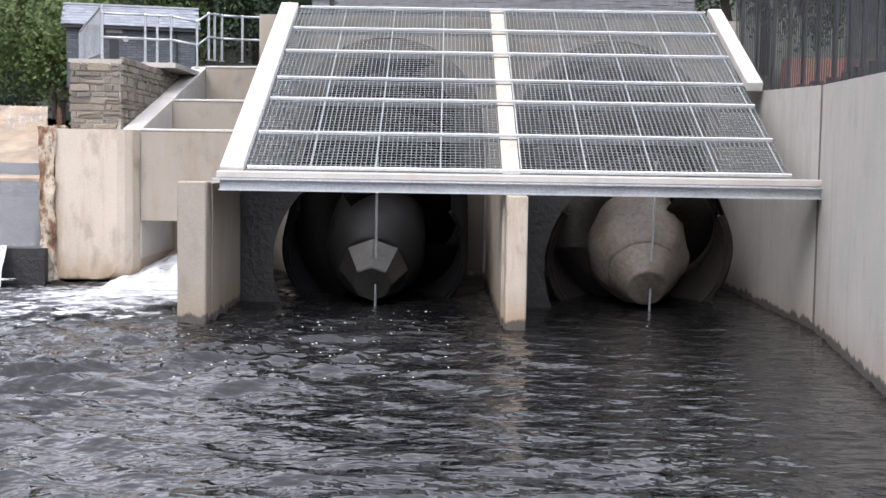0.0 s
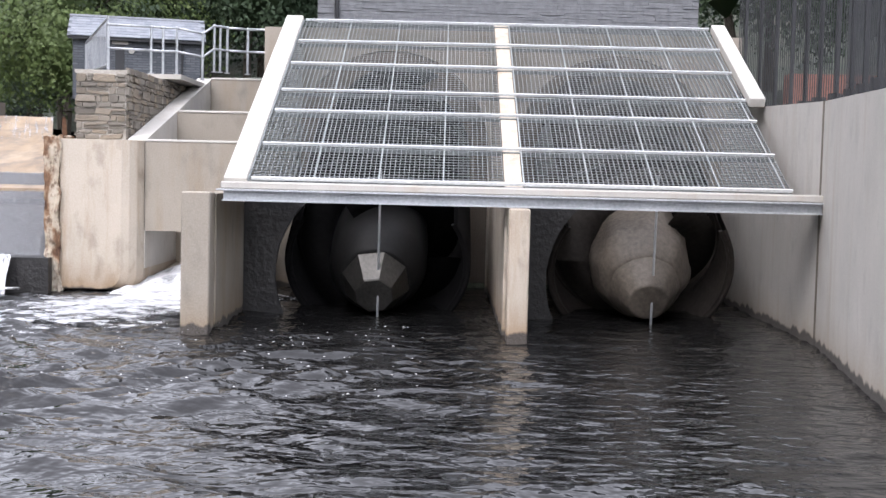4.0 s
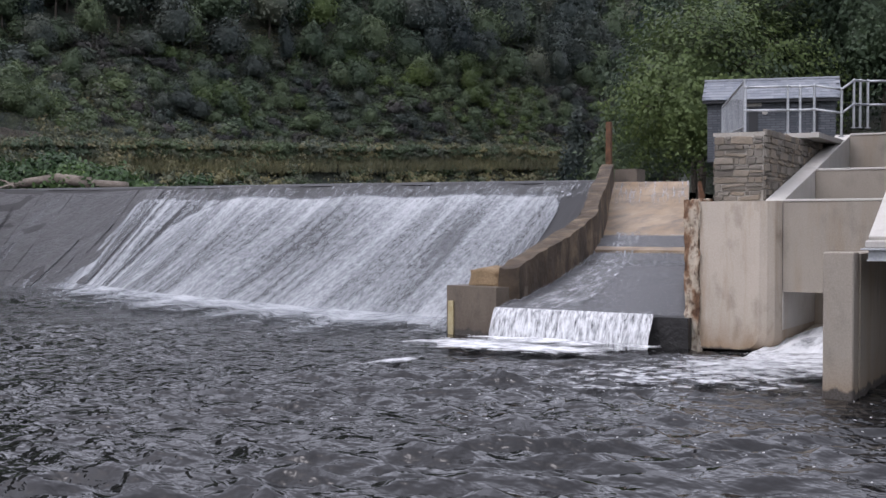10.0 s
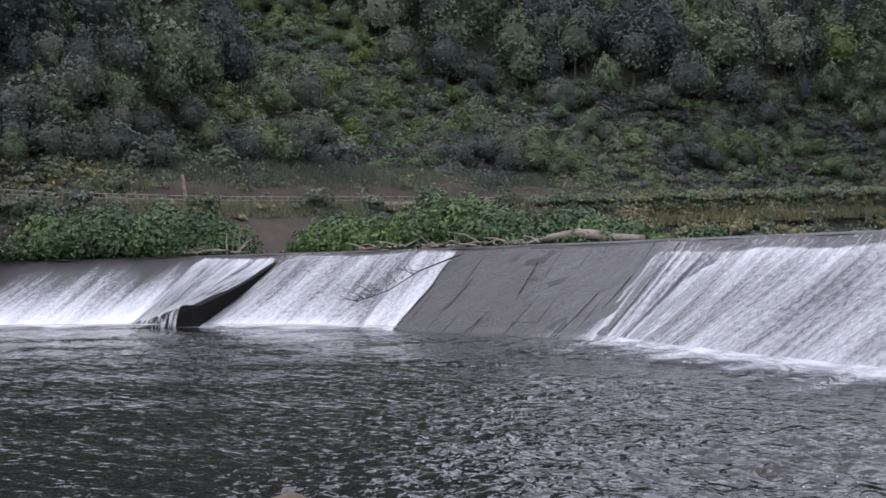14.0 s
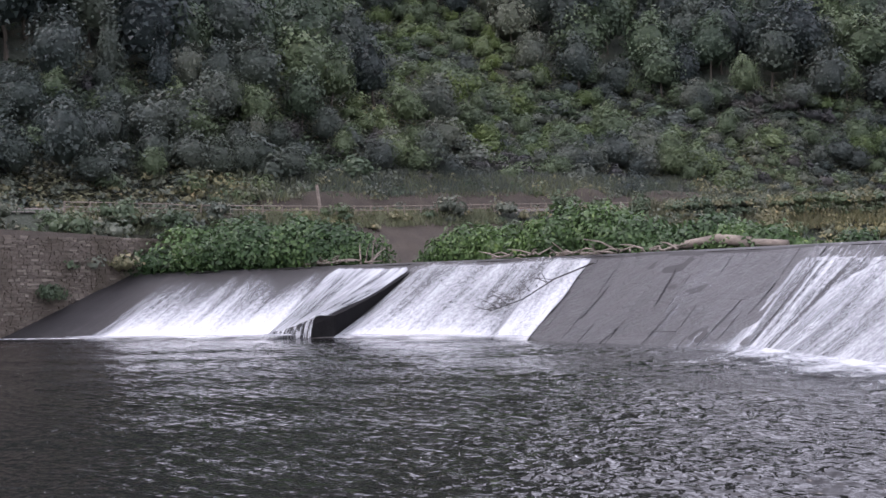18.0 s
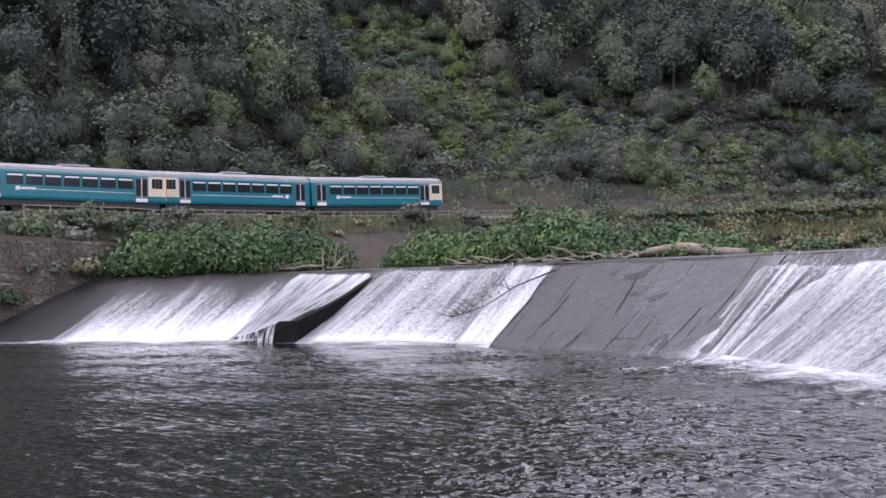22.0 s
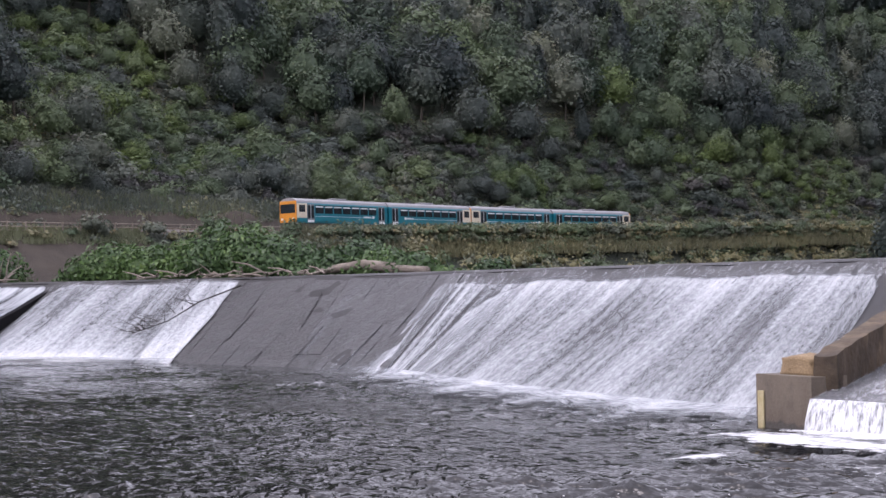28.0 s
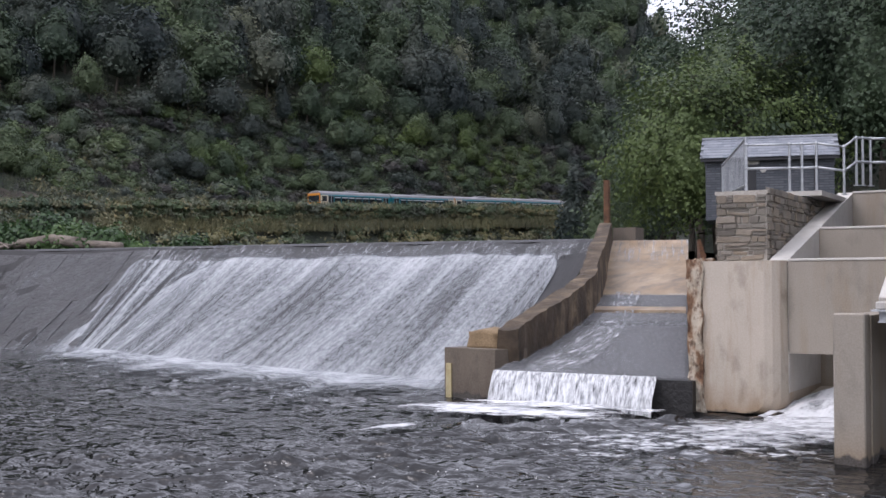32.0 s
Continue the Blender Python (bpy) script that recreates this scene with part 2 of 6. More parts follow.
k.color(k.mix(k.ramp(k.noise(2.0, 5), [(0.4, (0, 0, 0)), (0.7, (0.5, 0.5, 0.5))]), hb.outputs[0], (0.07, 0.076, 0.085)))
k.bump(hb.outputs[1], 0.5, -0.02)
M["hut_stone"] = k.m
M["mortar"] = two_tone("lime_mortar", (0.36, 0.33, 0.28), (0.5, 0.47, 0.42), 3.0, 0.95, 0.4, 0.01).m


def leaf_mat(name, dark, light, warm, gloss=0.5, through_light=0.22):
    """Leaves: each leaf its own tone, each plant a little off the next, whole stands greyer or greener."""
    k = Mat(name, gloss)
    dark, light, warm = (tuple(v * 0.8 for v in c) for c in (dark, light, warm))
    dark = tuple(0.4 * a + 0.6 * b for a, b in zip(dark, light))
    c = k.ramp(k.island(), [(0.0, dark), (0.6, light), (0.92, light), (1.0, warm)])
    t = k.ramp(k.random(), [(0.0, (0.6, 0.66, 0.72)), (0.35, (0.85, 0.88, 0.9)), (0.7, (1.05, 1.06, 1.0)), (1.0, (1.3, 1.26, 1.1))])
    c = k.mix(1.0, c, t, "MULTIPLY")
    spot = k.n.new("ShaderNodeTexNoise")
    spot.inputs["Scale"].default_value, spot.inputs["Detail"].default_value = 0.06, 2
    k.l.new(k.n.new("ShaderNodeNewGeometry").outputs["Position"], spot.inputs["Vector"])
    k.color(k.mix(1.0, c, k.ramp(spot.outputs[0], [(0.32, (0.72, 0.78, 0.84)), (0.52, (1.0, 1.0, 1.0)), (0.7, (1.3, 1.26, 1.1))]), "MULTIPLY"))
    k.b.inputs["Specular IOR Level"].default_value = 0.22
    tl, mx = k.n.new("ShaderNodeBsdfTranslucent"), k.n.new("ShaderNodeMixShader")
    mx.inputs[0].default_value = through_light
    k.l.new(k.b.inputs["Base Color"].links[0].from_socket, tl.inputs[0])
    k.l.new(k.b.outputs[0], mx.inputs[1])
    k.l.new(tl.outputs[0], mx.inputs[2])
    k.l.new(mx.outputs[0], k.n["Material Output"].inputs[0])
    return k.m


# Bluish grey put into these leaves for haze over the hillside.
M["leaf_dark"] = leaf_mat("hazed_dark_leaves", (0.036, 0.049, 0.046), (0.06, 0.077, 0.067), (0.09, 0.106, 0.082))
M["leaf_deep"] = leaf_mat("deep_green_leaves", (0.045, 0.068, 0.042), (0.074, 0.108, 0.062), (0.11, 0.145, 0.076))
M["leaf_mid"] = leaf_mat("green_leaves", (0.05, 0.073, 0.046), (0.095, 0.13, 0.076), (0.14, 0.165, 0.092))
M["leaf_bright"] = leaf_mat("bright_leaves", (0.062, 0.094, 0.034), (0.112, 0.154, 0.054), (0.165, 0.2, 0.07))
M["leaf_grey"] = leaf_mat("grey_scrub", (0.07, 0.083, 0.069), (0.13, 0.146, 0.115), (0.2, 0.19, 0.145))
M["leaf_dusk"] = leaf_mat("dusky_scrub", (0.056, 0.055, 0.05), (0.096, 0.091, 0.083), (0.14, 0.12, 0.1))
M["grass"] = leaf_mat("rough_grass", (0.085, 0.09, 0.055), (0.16, 0.158, 0.1), (0.24, 0.2, 0.12))
M["knotweed"] = leaf_mat("knotweed_leaves", (0.03, 0.06, 0.024), (0.074, 0.13, 0.046), (0.17, 0.245, 0.09), 0.4)


def hill_mat():
    k = Mat("hillside", 0.95)
    n = k.noise(0.25, 6)
    c = k.ramp(n, [(0.3, (0.02, 0.027, 0.018)), (0.5, (0.032, 0.04, 0.026)), (0.7, (0.055, 0.052, 0.036))])
    k.color(c)
    k.bump(k.noise(2.5, 5), 1.0, 0.3)
    return k.m


M["hill"] = hill_mat()


def water_mat(name, deep, dist, rough=0.025):
    """Dark river water: choppy where the outfalls stir it, calm in the lee of the far wall."""
    k = Mat(name, rough)
    k.color(deep)
    k.b.inputs["IOR"].default_value = 1.42
    sep = k.n.new("ShaderNodeSeparateXYZ")
    k.l.new(k.tc.outputs["Object"], sep.inputs[0])
    lee = k.math("ADD", sep.outputs[1], k.math("MULTIPLY", sep.outputs[0], 0.75))
    lee = k.math("ADD", k.math("MULTIPLY", k.math("ADD", lee, k.math("MULTIPLY", k.noise(0.16, 3, (1, 1.6, 1)), 8.0)), 0.05), 0.2)
    stir = k.ramp(lee, [(0.22, (0.66, 0.66, 0.66)), (0.42, (0.75, 0.75, 0.75)), (0.72, (1, 1, 1))])
    gust = k.ramp(k.noise(0.12, 3, (1, 1.5, 1)), [(0.36, (0.55, 0.55, 0.55)), (0.6, (1, 1, 1))])
    a, b, c = k.noise(2.2, 2, (0.75, 1.3, 1), rough=0.5), k.noise(5.0, 2, (0.75, 1.3, 1), rough=0.45), k.noise(11.0, 1, (0.8, 1.2, 1))
    h = k.math("ADD", k.math("MULTIPLY", a, 1.6), k.math("ADD", k.math("MULTIPLY", b, 1.1), k.math("MULTIPLY", c, 0.17)))
    force = k.math("MULTIPLY", k.math("MULTIPLY", gust, stir), k.ramp(k.math("ADD", k.math("MULTIPLY", sep.outputs[0], 0.1), 0.6), [(0.2, (1, 1, 1)), (0.55, (0.55, 0.55, 0.55))]))
    k.rough(k.ramp(force, [(0.45, (rough, rough, rough)), (0.9, (0.1, 0.1, 0.1))]))
    k.bump(k.math("MULTIPLY", h, force), 1.0, dist)
    return k.m


M["water"] = water_mat("river_water", (0.0085, 0.0085, 0.0085), 0.085)
M["upper_water"] = water_mat("still_water", (0.02, 0.02, 0.018), 0.03, 0.08)


def foam_mat(name, lo, hi, stretch, scale=2.0, kind="Object", solid=0.0, rim=0.0):
    k = Mat(name, 0.6)
    n = k.noise(scale, 8, stretch, kind, 0.68)
    k.color(k.ramp(n, [(lo, (0.42, 0.44, 0.46)), (min(1, hi + 0.14), (0.78, 0.79, 0.8))]))
    k.bump(n, 0.6, 0.08)
    if rim:
        sep = k.n.new("ShaderNodeSeparateXYZ")
        k.l.new(k.tc.outputs["UV"], sep.inputs[0])
        n = k.math("SUBTRACT", n, k.math("MULTIPLY", k.math("POWER", sep.outputs[0], 2.0), rim))
    f = k.ramp(n, [(lo, (solid, solid, solid)), (hi, (1, 1, 1))])
    return k.see_through(f).m


M["foam"] = foam_mat("foam", 0.27, 0.6, (1, 1, 1), 3.4, rim=0.36)
M["foam_thin"] = foam_mat("thin_foam", 0.42, 0.62, (1, 1, 1), 3.6, rim=0.25)
M["sparkle"] = foam_mat("sparkling_water", 0.46, 0.76, (3.2, 1.6, 1), 3.6, "UV")
M["foam_white"] = foam_mat("boiling_foam", 0.24, 0.5, (1, 1, 1), 2.6, rim=0.36)


def rush_mat(name, cover, lo=0.4, hi=0.62, streak=(2.2, 0.08), fleck=(16.0, 4.0), boil=(6.0, 1.5), weights=(0.26, 0.26, 0.24, 0.24)):
    """White water on a slope: bands, streaks, boils and flecks, its cover set along the fall (UV y runs 0 to 20)."""
    k = Mat(name, 0.5)
    layers = [k.noise(1.0, 2, (0.5, 0.02, 1), "UV", 0.5), k.noise(1.0, 3, (*streak, 1), "UV", 0.6), k.noise(1.0, 3, (*boil, 1), "UV", 0.6), k.noise(1.0, 4, (*fleck, 1), "UV", 0.7)]
    n = None
    for src, wt in zip(layers, weights):
        term = k.math("MULTIPLY", src, wt)
        n = term if n is None else k.math("ADD", n, term)
    relief = k.math("ADD", layers[2], k.math("MULTIPLY", layers[3], 0.6))
    sep = k.n.new("ShaderNodeSeparateXYZ")
    k.l.new(k.tc.outputs["UV"], sep.inputs[0])
    down = k.ramp(k.math("MULTIPLY", sep.outputs[1], 0.05), [(p, (v + 0.5,) * 3) for p, v in cover])
    n = k.math("SUBTRACT", k.math("ADD", n, down), 0.5)
    k.color(k.ramp(n, [(lo, (0.25, 0.27, 0.29)), (hi, (0.42, 0.44, 0.46)), (hi + 0.12, (0.68, 0.69, 0.7))]))
    k.bump(relief, 1.0, 0.14)
    return k.see_through(k.ramp(n, [(lo, (0.02, 0.02, 0.02)), (hi, (0.95, 0.95, 0.95))])).m


RUSH = {
    "broad": rush_mat("broad_fall", [(0.09, -0.3), (0.115, -0.1), (0.14, 0.1), (0.3, 0.05), (0.55, 0.025), (0.85, 0.05), (1.0, 0.1)]),
    "fringe": rush_mat("fringe_fall", [(0.09, -0.3), (0.115, -0.12), (0.14, 0.02), (0.5, 0.0), (1.0, 0.06)], 0.43, 0.56, (1.7, 0.03), weights=(0.14, 0.52, 0.16, 0.18)),
    "trickle": rush_mat("trickle", [(0.08, -0.3), (0.12, -0.07), (0.7, -0.04), (1.0, 0.0)], 0.46, 0.6, (2.4, 0.07)),
    "tongue": rush_mat("tongue", [(0.02, -0.1), (0.06, 0.1), (0.5, 0.1), (1.0, 0.2)]),
    "streaked": rush_mat("streaked_fall", [(0.03, -0.2), (0.06, 0.03), (0.5, 0.03), (0.8, 0.09), (1.0, 0.24)]),
    "end": rush_mat("end_fall", [(0.03, -0.25), (0.1, -0.12), (0.3, -0.02), (0.6, 0.09), (0.85, 0.2), (1.0, 0.3)]),
    "slick": rush_mat("slick_fall", [(0.02, -0.2), (0.06, 0.12), (0.3, 0.07), (0.7, 0.04), (1.0, 0.14)], 0.42, 0.66, (2.6, 0.05), (6.0, 0.3), (4.0, 0.12)),
    "apron": rush_mat("foam_apron", [(0.0, -0.34), (0.25, -0.1), (0.6, 0.0), (0.95, 0.08)], 0.42, 0.6, (0.7, 0.35), (5.0, 3.0), (1.6, 1.1)),
}
M["film"] = foam_mat("water_film", 0.5, 0.8, (5.0, 0.35, 1), 1.6, "UV")


# ---- mesh helpers ----
def mesh(name, bm, material, smooth=False):
    me = bpy.data.meshes.new(name)
    bm.to_mesh(me)
    bm.free()
    me.materials.append(material)
    if smooth:
        me.shade_smooth()
    return me


def part(name, bm, material, parent=None, label="", smooth=False):
    ob = new(name, mesh(name, bm, material, smooth))
    if parent:
        ob.parent = parent
    if label:
        ob["label"] = label
    return ob


def raw(name, verts, faces, material, parent=None, smooth=False, uvs=None):
    me = bpy.data.meshes.new(name)
    me.from_pydata([tuple(v) for v in verts], [], [tuple(f) for f in faces])
    me.materials.append(material)
    if uvs is not None:
        layer = me.uv_layers.new(name="UVMap")
        vi = np.zeros(len(me.loops), dtype=np.int32)
        me.loops.foreach_get("vertex_index", vi)
        layer.data.foreach_set("uv", np.asarray(uvs, dtype=np.float32)[vi].ravel())
    if smooth:
        me.shade_smooth()
    me.update()
    ob = new(name, me)
    if parent:
        ob.parent = parent
    return ob


def tris(name, v, f, material):
    """A mesh from arrays of vertices and triangles."""
    me = bpy.data.meshes.new(name)
    me.vertices.add(len(v))
    me.vertices.foreach_set("co", np.asarray(v, np.float32).ravel())
    me.loops.add(len(f) * 3)
    me.loops.foreach_set("vertex_index", np.asarray(f, np.int32).ravel())
    me.polygons.add(len(f))
    me.polygons.foreach_set("loop_start", np.arange(0, 3 * len(f), 3, dtype=np.int32))
    me.materials.append(material)
    me.update(calc_edges=True)
    return me


def box(bm, lo, hi, m=None, bevel=0.0):
    r = bmesh.ops.create_cube(bm, size=1)["verts"]
    c, s = (Vector(lo) + Vector(hi)) / 2, Vector(hi) - Vector(lo)
    for v in r:
        v.co = Vector((v.co.x * s.x, v.co.y * s.y, v.co.z * s.z)) + c
    if bevel:
        es = list({e for v in r for e in v.link_edges})
        made = bmesh.ops.bevel(bm, geom=es, offset=bevel, segments=1, affect="EDGES")
        r = made["verts"]
    if m is not None:
        bmesh.ops.transform(bm, matrix=m, verts=r)
    return r


def boxed(lo, hi, m=None, bevel=0.0):
    bm = bmesh.new()
    box(bm, lo, hi, m, bevel)
    return bm


def rod(bm, a, b, r, n=8, r2=None):
    a, b = Vector(a), Vector(b)
    d = b - a
    vs = bmesh.ops.create_cone(bm, segments=n, radius1=r, radius2=r if r2 is None else r2, depth=d.length, cap_ends=True)["verts"]
    bmesh.ops.transform(bm, matrix=Matrix.Translation((a + b) / 2) @ d.to_track_quat("Z", "Y").to_matrix().to_4x4(), verts=vs)
    return vs


def rods(pairs, r, n=8):
    bm = bmesh.new()
    for a, b in pairs:
        rod(bm, a, b, r, n)
    return bm


def prism(poly, z0, z1):
    """An upright block on a plan outline; z1 may be one height or one for each corner."""
    bm = bmesh.new()
    tops = z1 if isinstance(z1, (list, tuple)) else [z1] * len(poly)
    lo = [bm.verts.new((x, y, z0)) for x, y in poly]
    hi = [bm.verts.new((x, y, z)) for (x, y), z in zip(poly, tops)]
    n = len(poly)
    bm.faces.new(lo[::-1])
    bm.faces.new(hi)
    for i in range(n):
        bm.faces.new((lo[i], lo[(i + 1) % n], hi[(i + 1) % n], hi[i]))
    bmesh.ops.recalc_face_normals(bm, faces=bm.faces)
    return bm


def wall_run(pts, thick, z0, tops):
    """A wall that follows plan points, with a top height at each; thick to its right."""
    p = [Vector((x, y)) for x, y in pts]
    off = []
    for i in range(len(p)):
        d = (p[min(i + 1, len(p) - 1)] - p[max(i - 1, 0)]).normalized()
        off.append(p[i] + Vector((d.y, -d.x)) * thick)
    bm = bmesh.new()
    rows = [[bm.verts.new((*q, z)) for q, z in ((a, z0), (a, t), (b, t), (b, z0))] for a, b, t in zip(p, off, tops)]
    for r, s in zip(rows, rows[1:]):
        for i in range(4):
            bm.faces.new((r[i], r[(i + 1) % 4], s[(i + 1) % 4], s[i]))
    bm.faces.new(rows[0][::-1])
    bm.faces.new(rows[-1])
    bmesh.ops.recalc_face_normals(bm, faces=bm.faces)
    return bm


def empty(name, label, category, m=None, group=""):
    e = tagged(new(name), label, category, group)
    if m is not None:
        e.matrix_world = m
    return e


def curve_at(pts, s):
    """The point at parameter s (in steps between points) of a smooth curve through pts."""
    n = len(pts) - 1
    i = max(0, min(n - 1, int(s)))
    u = s - i
    p = [Vector(pts[max(0, min(n, k))]) for k in (i - 1, i, i + 1, i + 2)]
    return 0.5 * (2 * p[1] + (p[2] - p[0]) * u + (2 * p[0] - 5 * p[1] + 4 * p[2] - p[3]) * u * u + (3 * p[1] - p[0] - 3 * p[2] + p[3]) * u ** 3)


# ---- plan ----
POOL = 0.0
UPPER = 4.42
TRACK = [(-88, -330, 8.4), (-91, -150, 8.8), (-94.5, -40, 9.2), (-97.3, 23, 9.6), (-98.5, 30, 9.65), (-102, 47.5, 10.1), (-103.8, 63, 10.7), (-104.7, 79, 11.2),
         (-106.6, 100, 11.9), (-107, 119.6, 12.5), (-104.4, 141.7, 13.0), (-98.6, 172.9, 13.9), (-92, 202, 14.8), (-78, 260, 15.8), (-50, 330, 16.5)]
CREST = [(-19.2, 47.6, 4.5), (-26, 46.6, 4.5), (-33.5, 45.6, 4.5), (-43, 45, 4.5), (-57, 43.5, 4.5), (-68, 39.5, 4.45), (-77, 33.5, 4.35), (-84, 26.5, 4.2), (-89.5, 19.5, 4.1)]
FOOT = [(-13.2, 25.3, 0), (-20.5, 27.4, 0), (-29, 30.6, 0), (-38, 34.5, 0), (-51.4, 34.7, 0), (-63.0, 30.2, 0), (-69, 25, 0), (-76, 17.5, 0), (-82.5, 10, 0)]


class Track:
    """The railway's line, by metres along it."""

    def __init__(self):
        pts = [curve_at(TRACK, i / 12) for i in range(12 * (len(TRACK) - 1) + 1)]
        self.run = [0.0]
        for a, b in zip(pts, pts[1:]):
            self.run.append(self.run[-1] + (b - a).length)
        self.xs, self.ys, self.zs = (np.array([p[k] for p in pts]) for k in range(3))

    def at(self, s):
        return Vector([float(np.interp(s, self.run, c)) for c in (self.xs, self.ys, self.zs)])

    def s_of_y(self, y):
        return float(np.interp(y, self.ys, self.run))


track = Track()


def smooth01(a, b, x):
    t = np.clip((x - a) / (b - a), 0, 1)
    return t * t * (3 - 2 * t)


def ground_height(x, y):
    """Height of the ground: river bed, banks, railway shelf and wooded hill."""
    x, y = np.asarray(x, float), np.asarray(y, float)
    tx, tz = np.interp(y, track.ys, track.xs), np.interp(y, track.ys, track.zs)
    d = tx - x  # metres beyond the rails, towards the hill
    crest_y = np.interp(-x, [15.6, 43, 57, 68, 77, 84], [48.5, 45, 43.5, 39.5, 33.5, 26.5])
    bed = np.where(y > crest_y - 1, 3.4, -1.3)
    # far bank and hill
    wob = np.sin(x * 0.11 + y * 0.07) * 1.6 + np.sin(y * 0.043 - x * 0.05) * 2.5
    upper = 1 - smooth01(140, 185, y)  # upper slope, out of view: rising near, level beyond, added to set pool reflections
    hill = tz - 0.35 + np.clip(d - 75, 0, 260) * (0.35 + (0.45 + 0.7 * (1 - smooth01(20, 70, y))) * smooth01(-5, 30, y)) * upper + (np.clip(d - 5, 0, 72) + np.clip(d - 77, 0, 100) * upper) * (0.6 + 0.35 * smooth01(140, 230, y)) + np.clip(d - 5, 0, 30) / 30 * wob
    bank = np.maximum(tz - 0.35 - np.clip(-d - 4.5, 0, 60) * np.where(y > 32, 0.62, 0.9), bed)
    far = np.where(d > -4.5, hill, bank)
    # near bank: the works and the hut, and the place to stand on
    edge = np.where(y > 23.5, -7.4 - (y - 23.5) * 0.30, 1e3)
    works = smooth01(0.5, 6, x - edge) * (np.clip((y - 22) * 0.16 + 2.2, 2.2, 6.2) - bed) + bed
    right = smooth01(6.6, 7.4, x - 6.2 + np.clip(18 - y, 0, 30) * 0.16) * (3.6 - bed) + bed
    stand = smooth01(3.2, -1.0, y) * smooth01(-9, -4, x) * (0.95 - bed) + bed
    back = smooth01(-6, -25, y) * 6 + bed
    out = np.maximum.reduce([far, np.where((y > 27) | (x < -6.2), works, bed), right, np.where(x > -60, stand, bed), back])
    rise = smooth01(80, 190, y) * smooth01(0, 40, x + 0.40 * y) * 45
    return out + np.where(d < -25, rise, 0)


# ---- ground and water ----
def build_ground():
    c = np.concatenate([np.arange(-700, -180, 40.0), np.arange(-180, -60, 3.0), np.arange(-60, 20, 1.6), np.arange(20, 60, 5.0), np.arange(60, 701, 40.0)])
    r = np.concatenate([np.arange(-700, -60, 40.0), np.arange(-60, 4, 4.0), np.arange(4, 60, 1.6), np.arange(60, 250, 4.0), np.arange(250, 701, 45.0)])
    gx, gy = np.meshgrid(c, r)
    gz = ground_height(gx, gy)
    v = np.stack([gx.ravel(), gy.ravel(), gz.ravel()], 1)
    n = len(c)
    f = [(j * n + i, j * n + i + 1, (j + 1) * n + i + 1, (j + 1) * n + i) for j in range(len(r) - 1) for i in range(n - 1)]
    return tagged(raw("ground", v, f, M["hill"], smooth=True), "wooded hillside and river banks of dark earth", "ground", kind="structure")


build_ground()


def wave_sheet(name, material):
    """The pool's surface with real waves: short and steep by the works, long and low far off."""
    c = np.concatenate([np.arange(-130, -92, 1.0), np.arange(-92, -34, 0.17), np.arange(-34, 8, 0.1), np.arange(8, 40, 1.0)])
    r = np.concatenate([np.arange(-16, 3, 1.0), np.arange(3, 24, 0.1), np.arange(24, 37, 0.2), np.arange(37, 64, 1.0)])
    gx, gy = np.meshgrid(c, r)
    rs = np.random.default_rng(14)
    fine = np.where((gx > -92) & (gx < 8) & (gy > 3) & (gy < 37), np.where((gx > -34) & (gy < 24), 1.0, 0.5), 0.0)
    rough = np.interp(gx, [-90, -34, -14, -6, -3, -1, 1, 3.5], [0.6, 0.5, 0.6, 1.5, 1.2, 0.85, 0.6, 0.3]) * (0.75 + 0.4 * np.sin(gx * 0.31 + 1.7 * np.sin(gy * 0.23)) * np.sin(gy * 0.37 - 0.2 * gx))
    wx, wy = gx + 0.35 * np.sin(gy * 0.9 + gx * 0.35), gy + 0.35 * np.sin(gx * 0.8 - gy * 0.5)
    z = np.zeros_like(gx)
    for lam in (0.3, 0.35, 0.41, 0.48, 0.55, 0.63, 0.72, 0.85, 1.0, 1.25, 1.6, 2.3):
        for _ in range(2):
            a = math.radians(90 + rs.normal() * 30)
            k = 2 * math.pi / lam
            wave = np.sin(k * (wx * math.cos(a) + wy * math.sin(a)) + rs.uniform(0, 6.28))
            beat = 0.55 + 0.45 * np.sin(0.35 * k * (wx * math.cos(a + 1.1) + wy * math.sin(a + 1.1)) * rs.uniform(0.5, 1.2) + rs.uniform(0, 6.28))
            z += 0.19 / k * min(1.0, lam / 0.42) * min(1.0, 0.8 / lam) * (1.0 if lam < 0.75 else np.interp(gx, [-12, -3], [0.35, 0.95])) * (np.exp(wave) - 1.2) * beat * (np.ceil(fine) if lam > 0.45 else np.floor(fine)) * np.where((fine == 0.5) & (lam < 0.8), 1.5, 1.0)
    rough = rough * (0.55 + 0.45 * smooth01(-4, 6, gy + 0.75 * gx + 2 * np.sin(gx * 0.4)))
    z = POOL + z * rough - 0.01
    n = len(c)
    i, j = np.meshgrid(np.arange(n - 1), np.arange(len(r) - 1))
    a = (j * n + i).ravel()
    f = np.concatenate([np.stack([a, a + 1, a + n + 1], 1), np.stack([a, a + n + 1, a + n], 1)])
    me = tris(name, np.stack([gx.ravel(), gy.ravel(), z.ravel()], 1), f, material)
    me.shade_smooth()
    return new(name, me)


pool = tagged(wave_sheet("pool_water", M["water"]), "dark rippled river pool below the weir", "water", kind="structure")


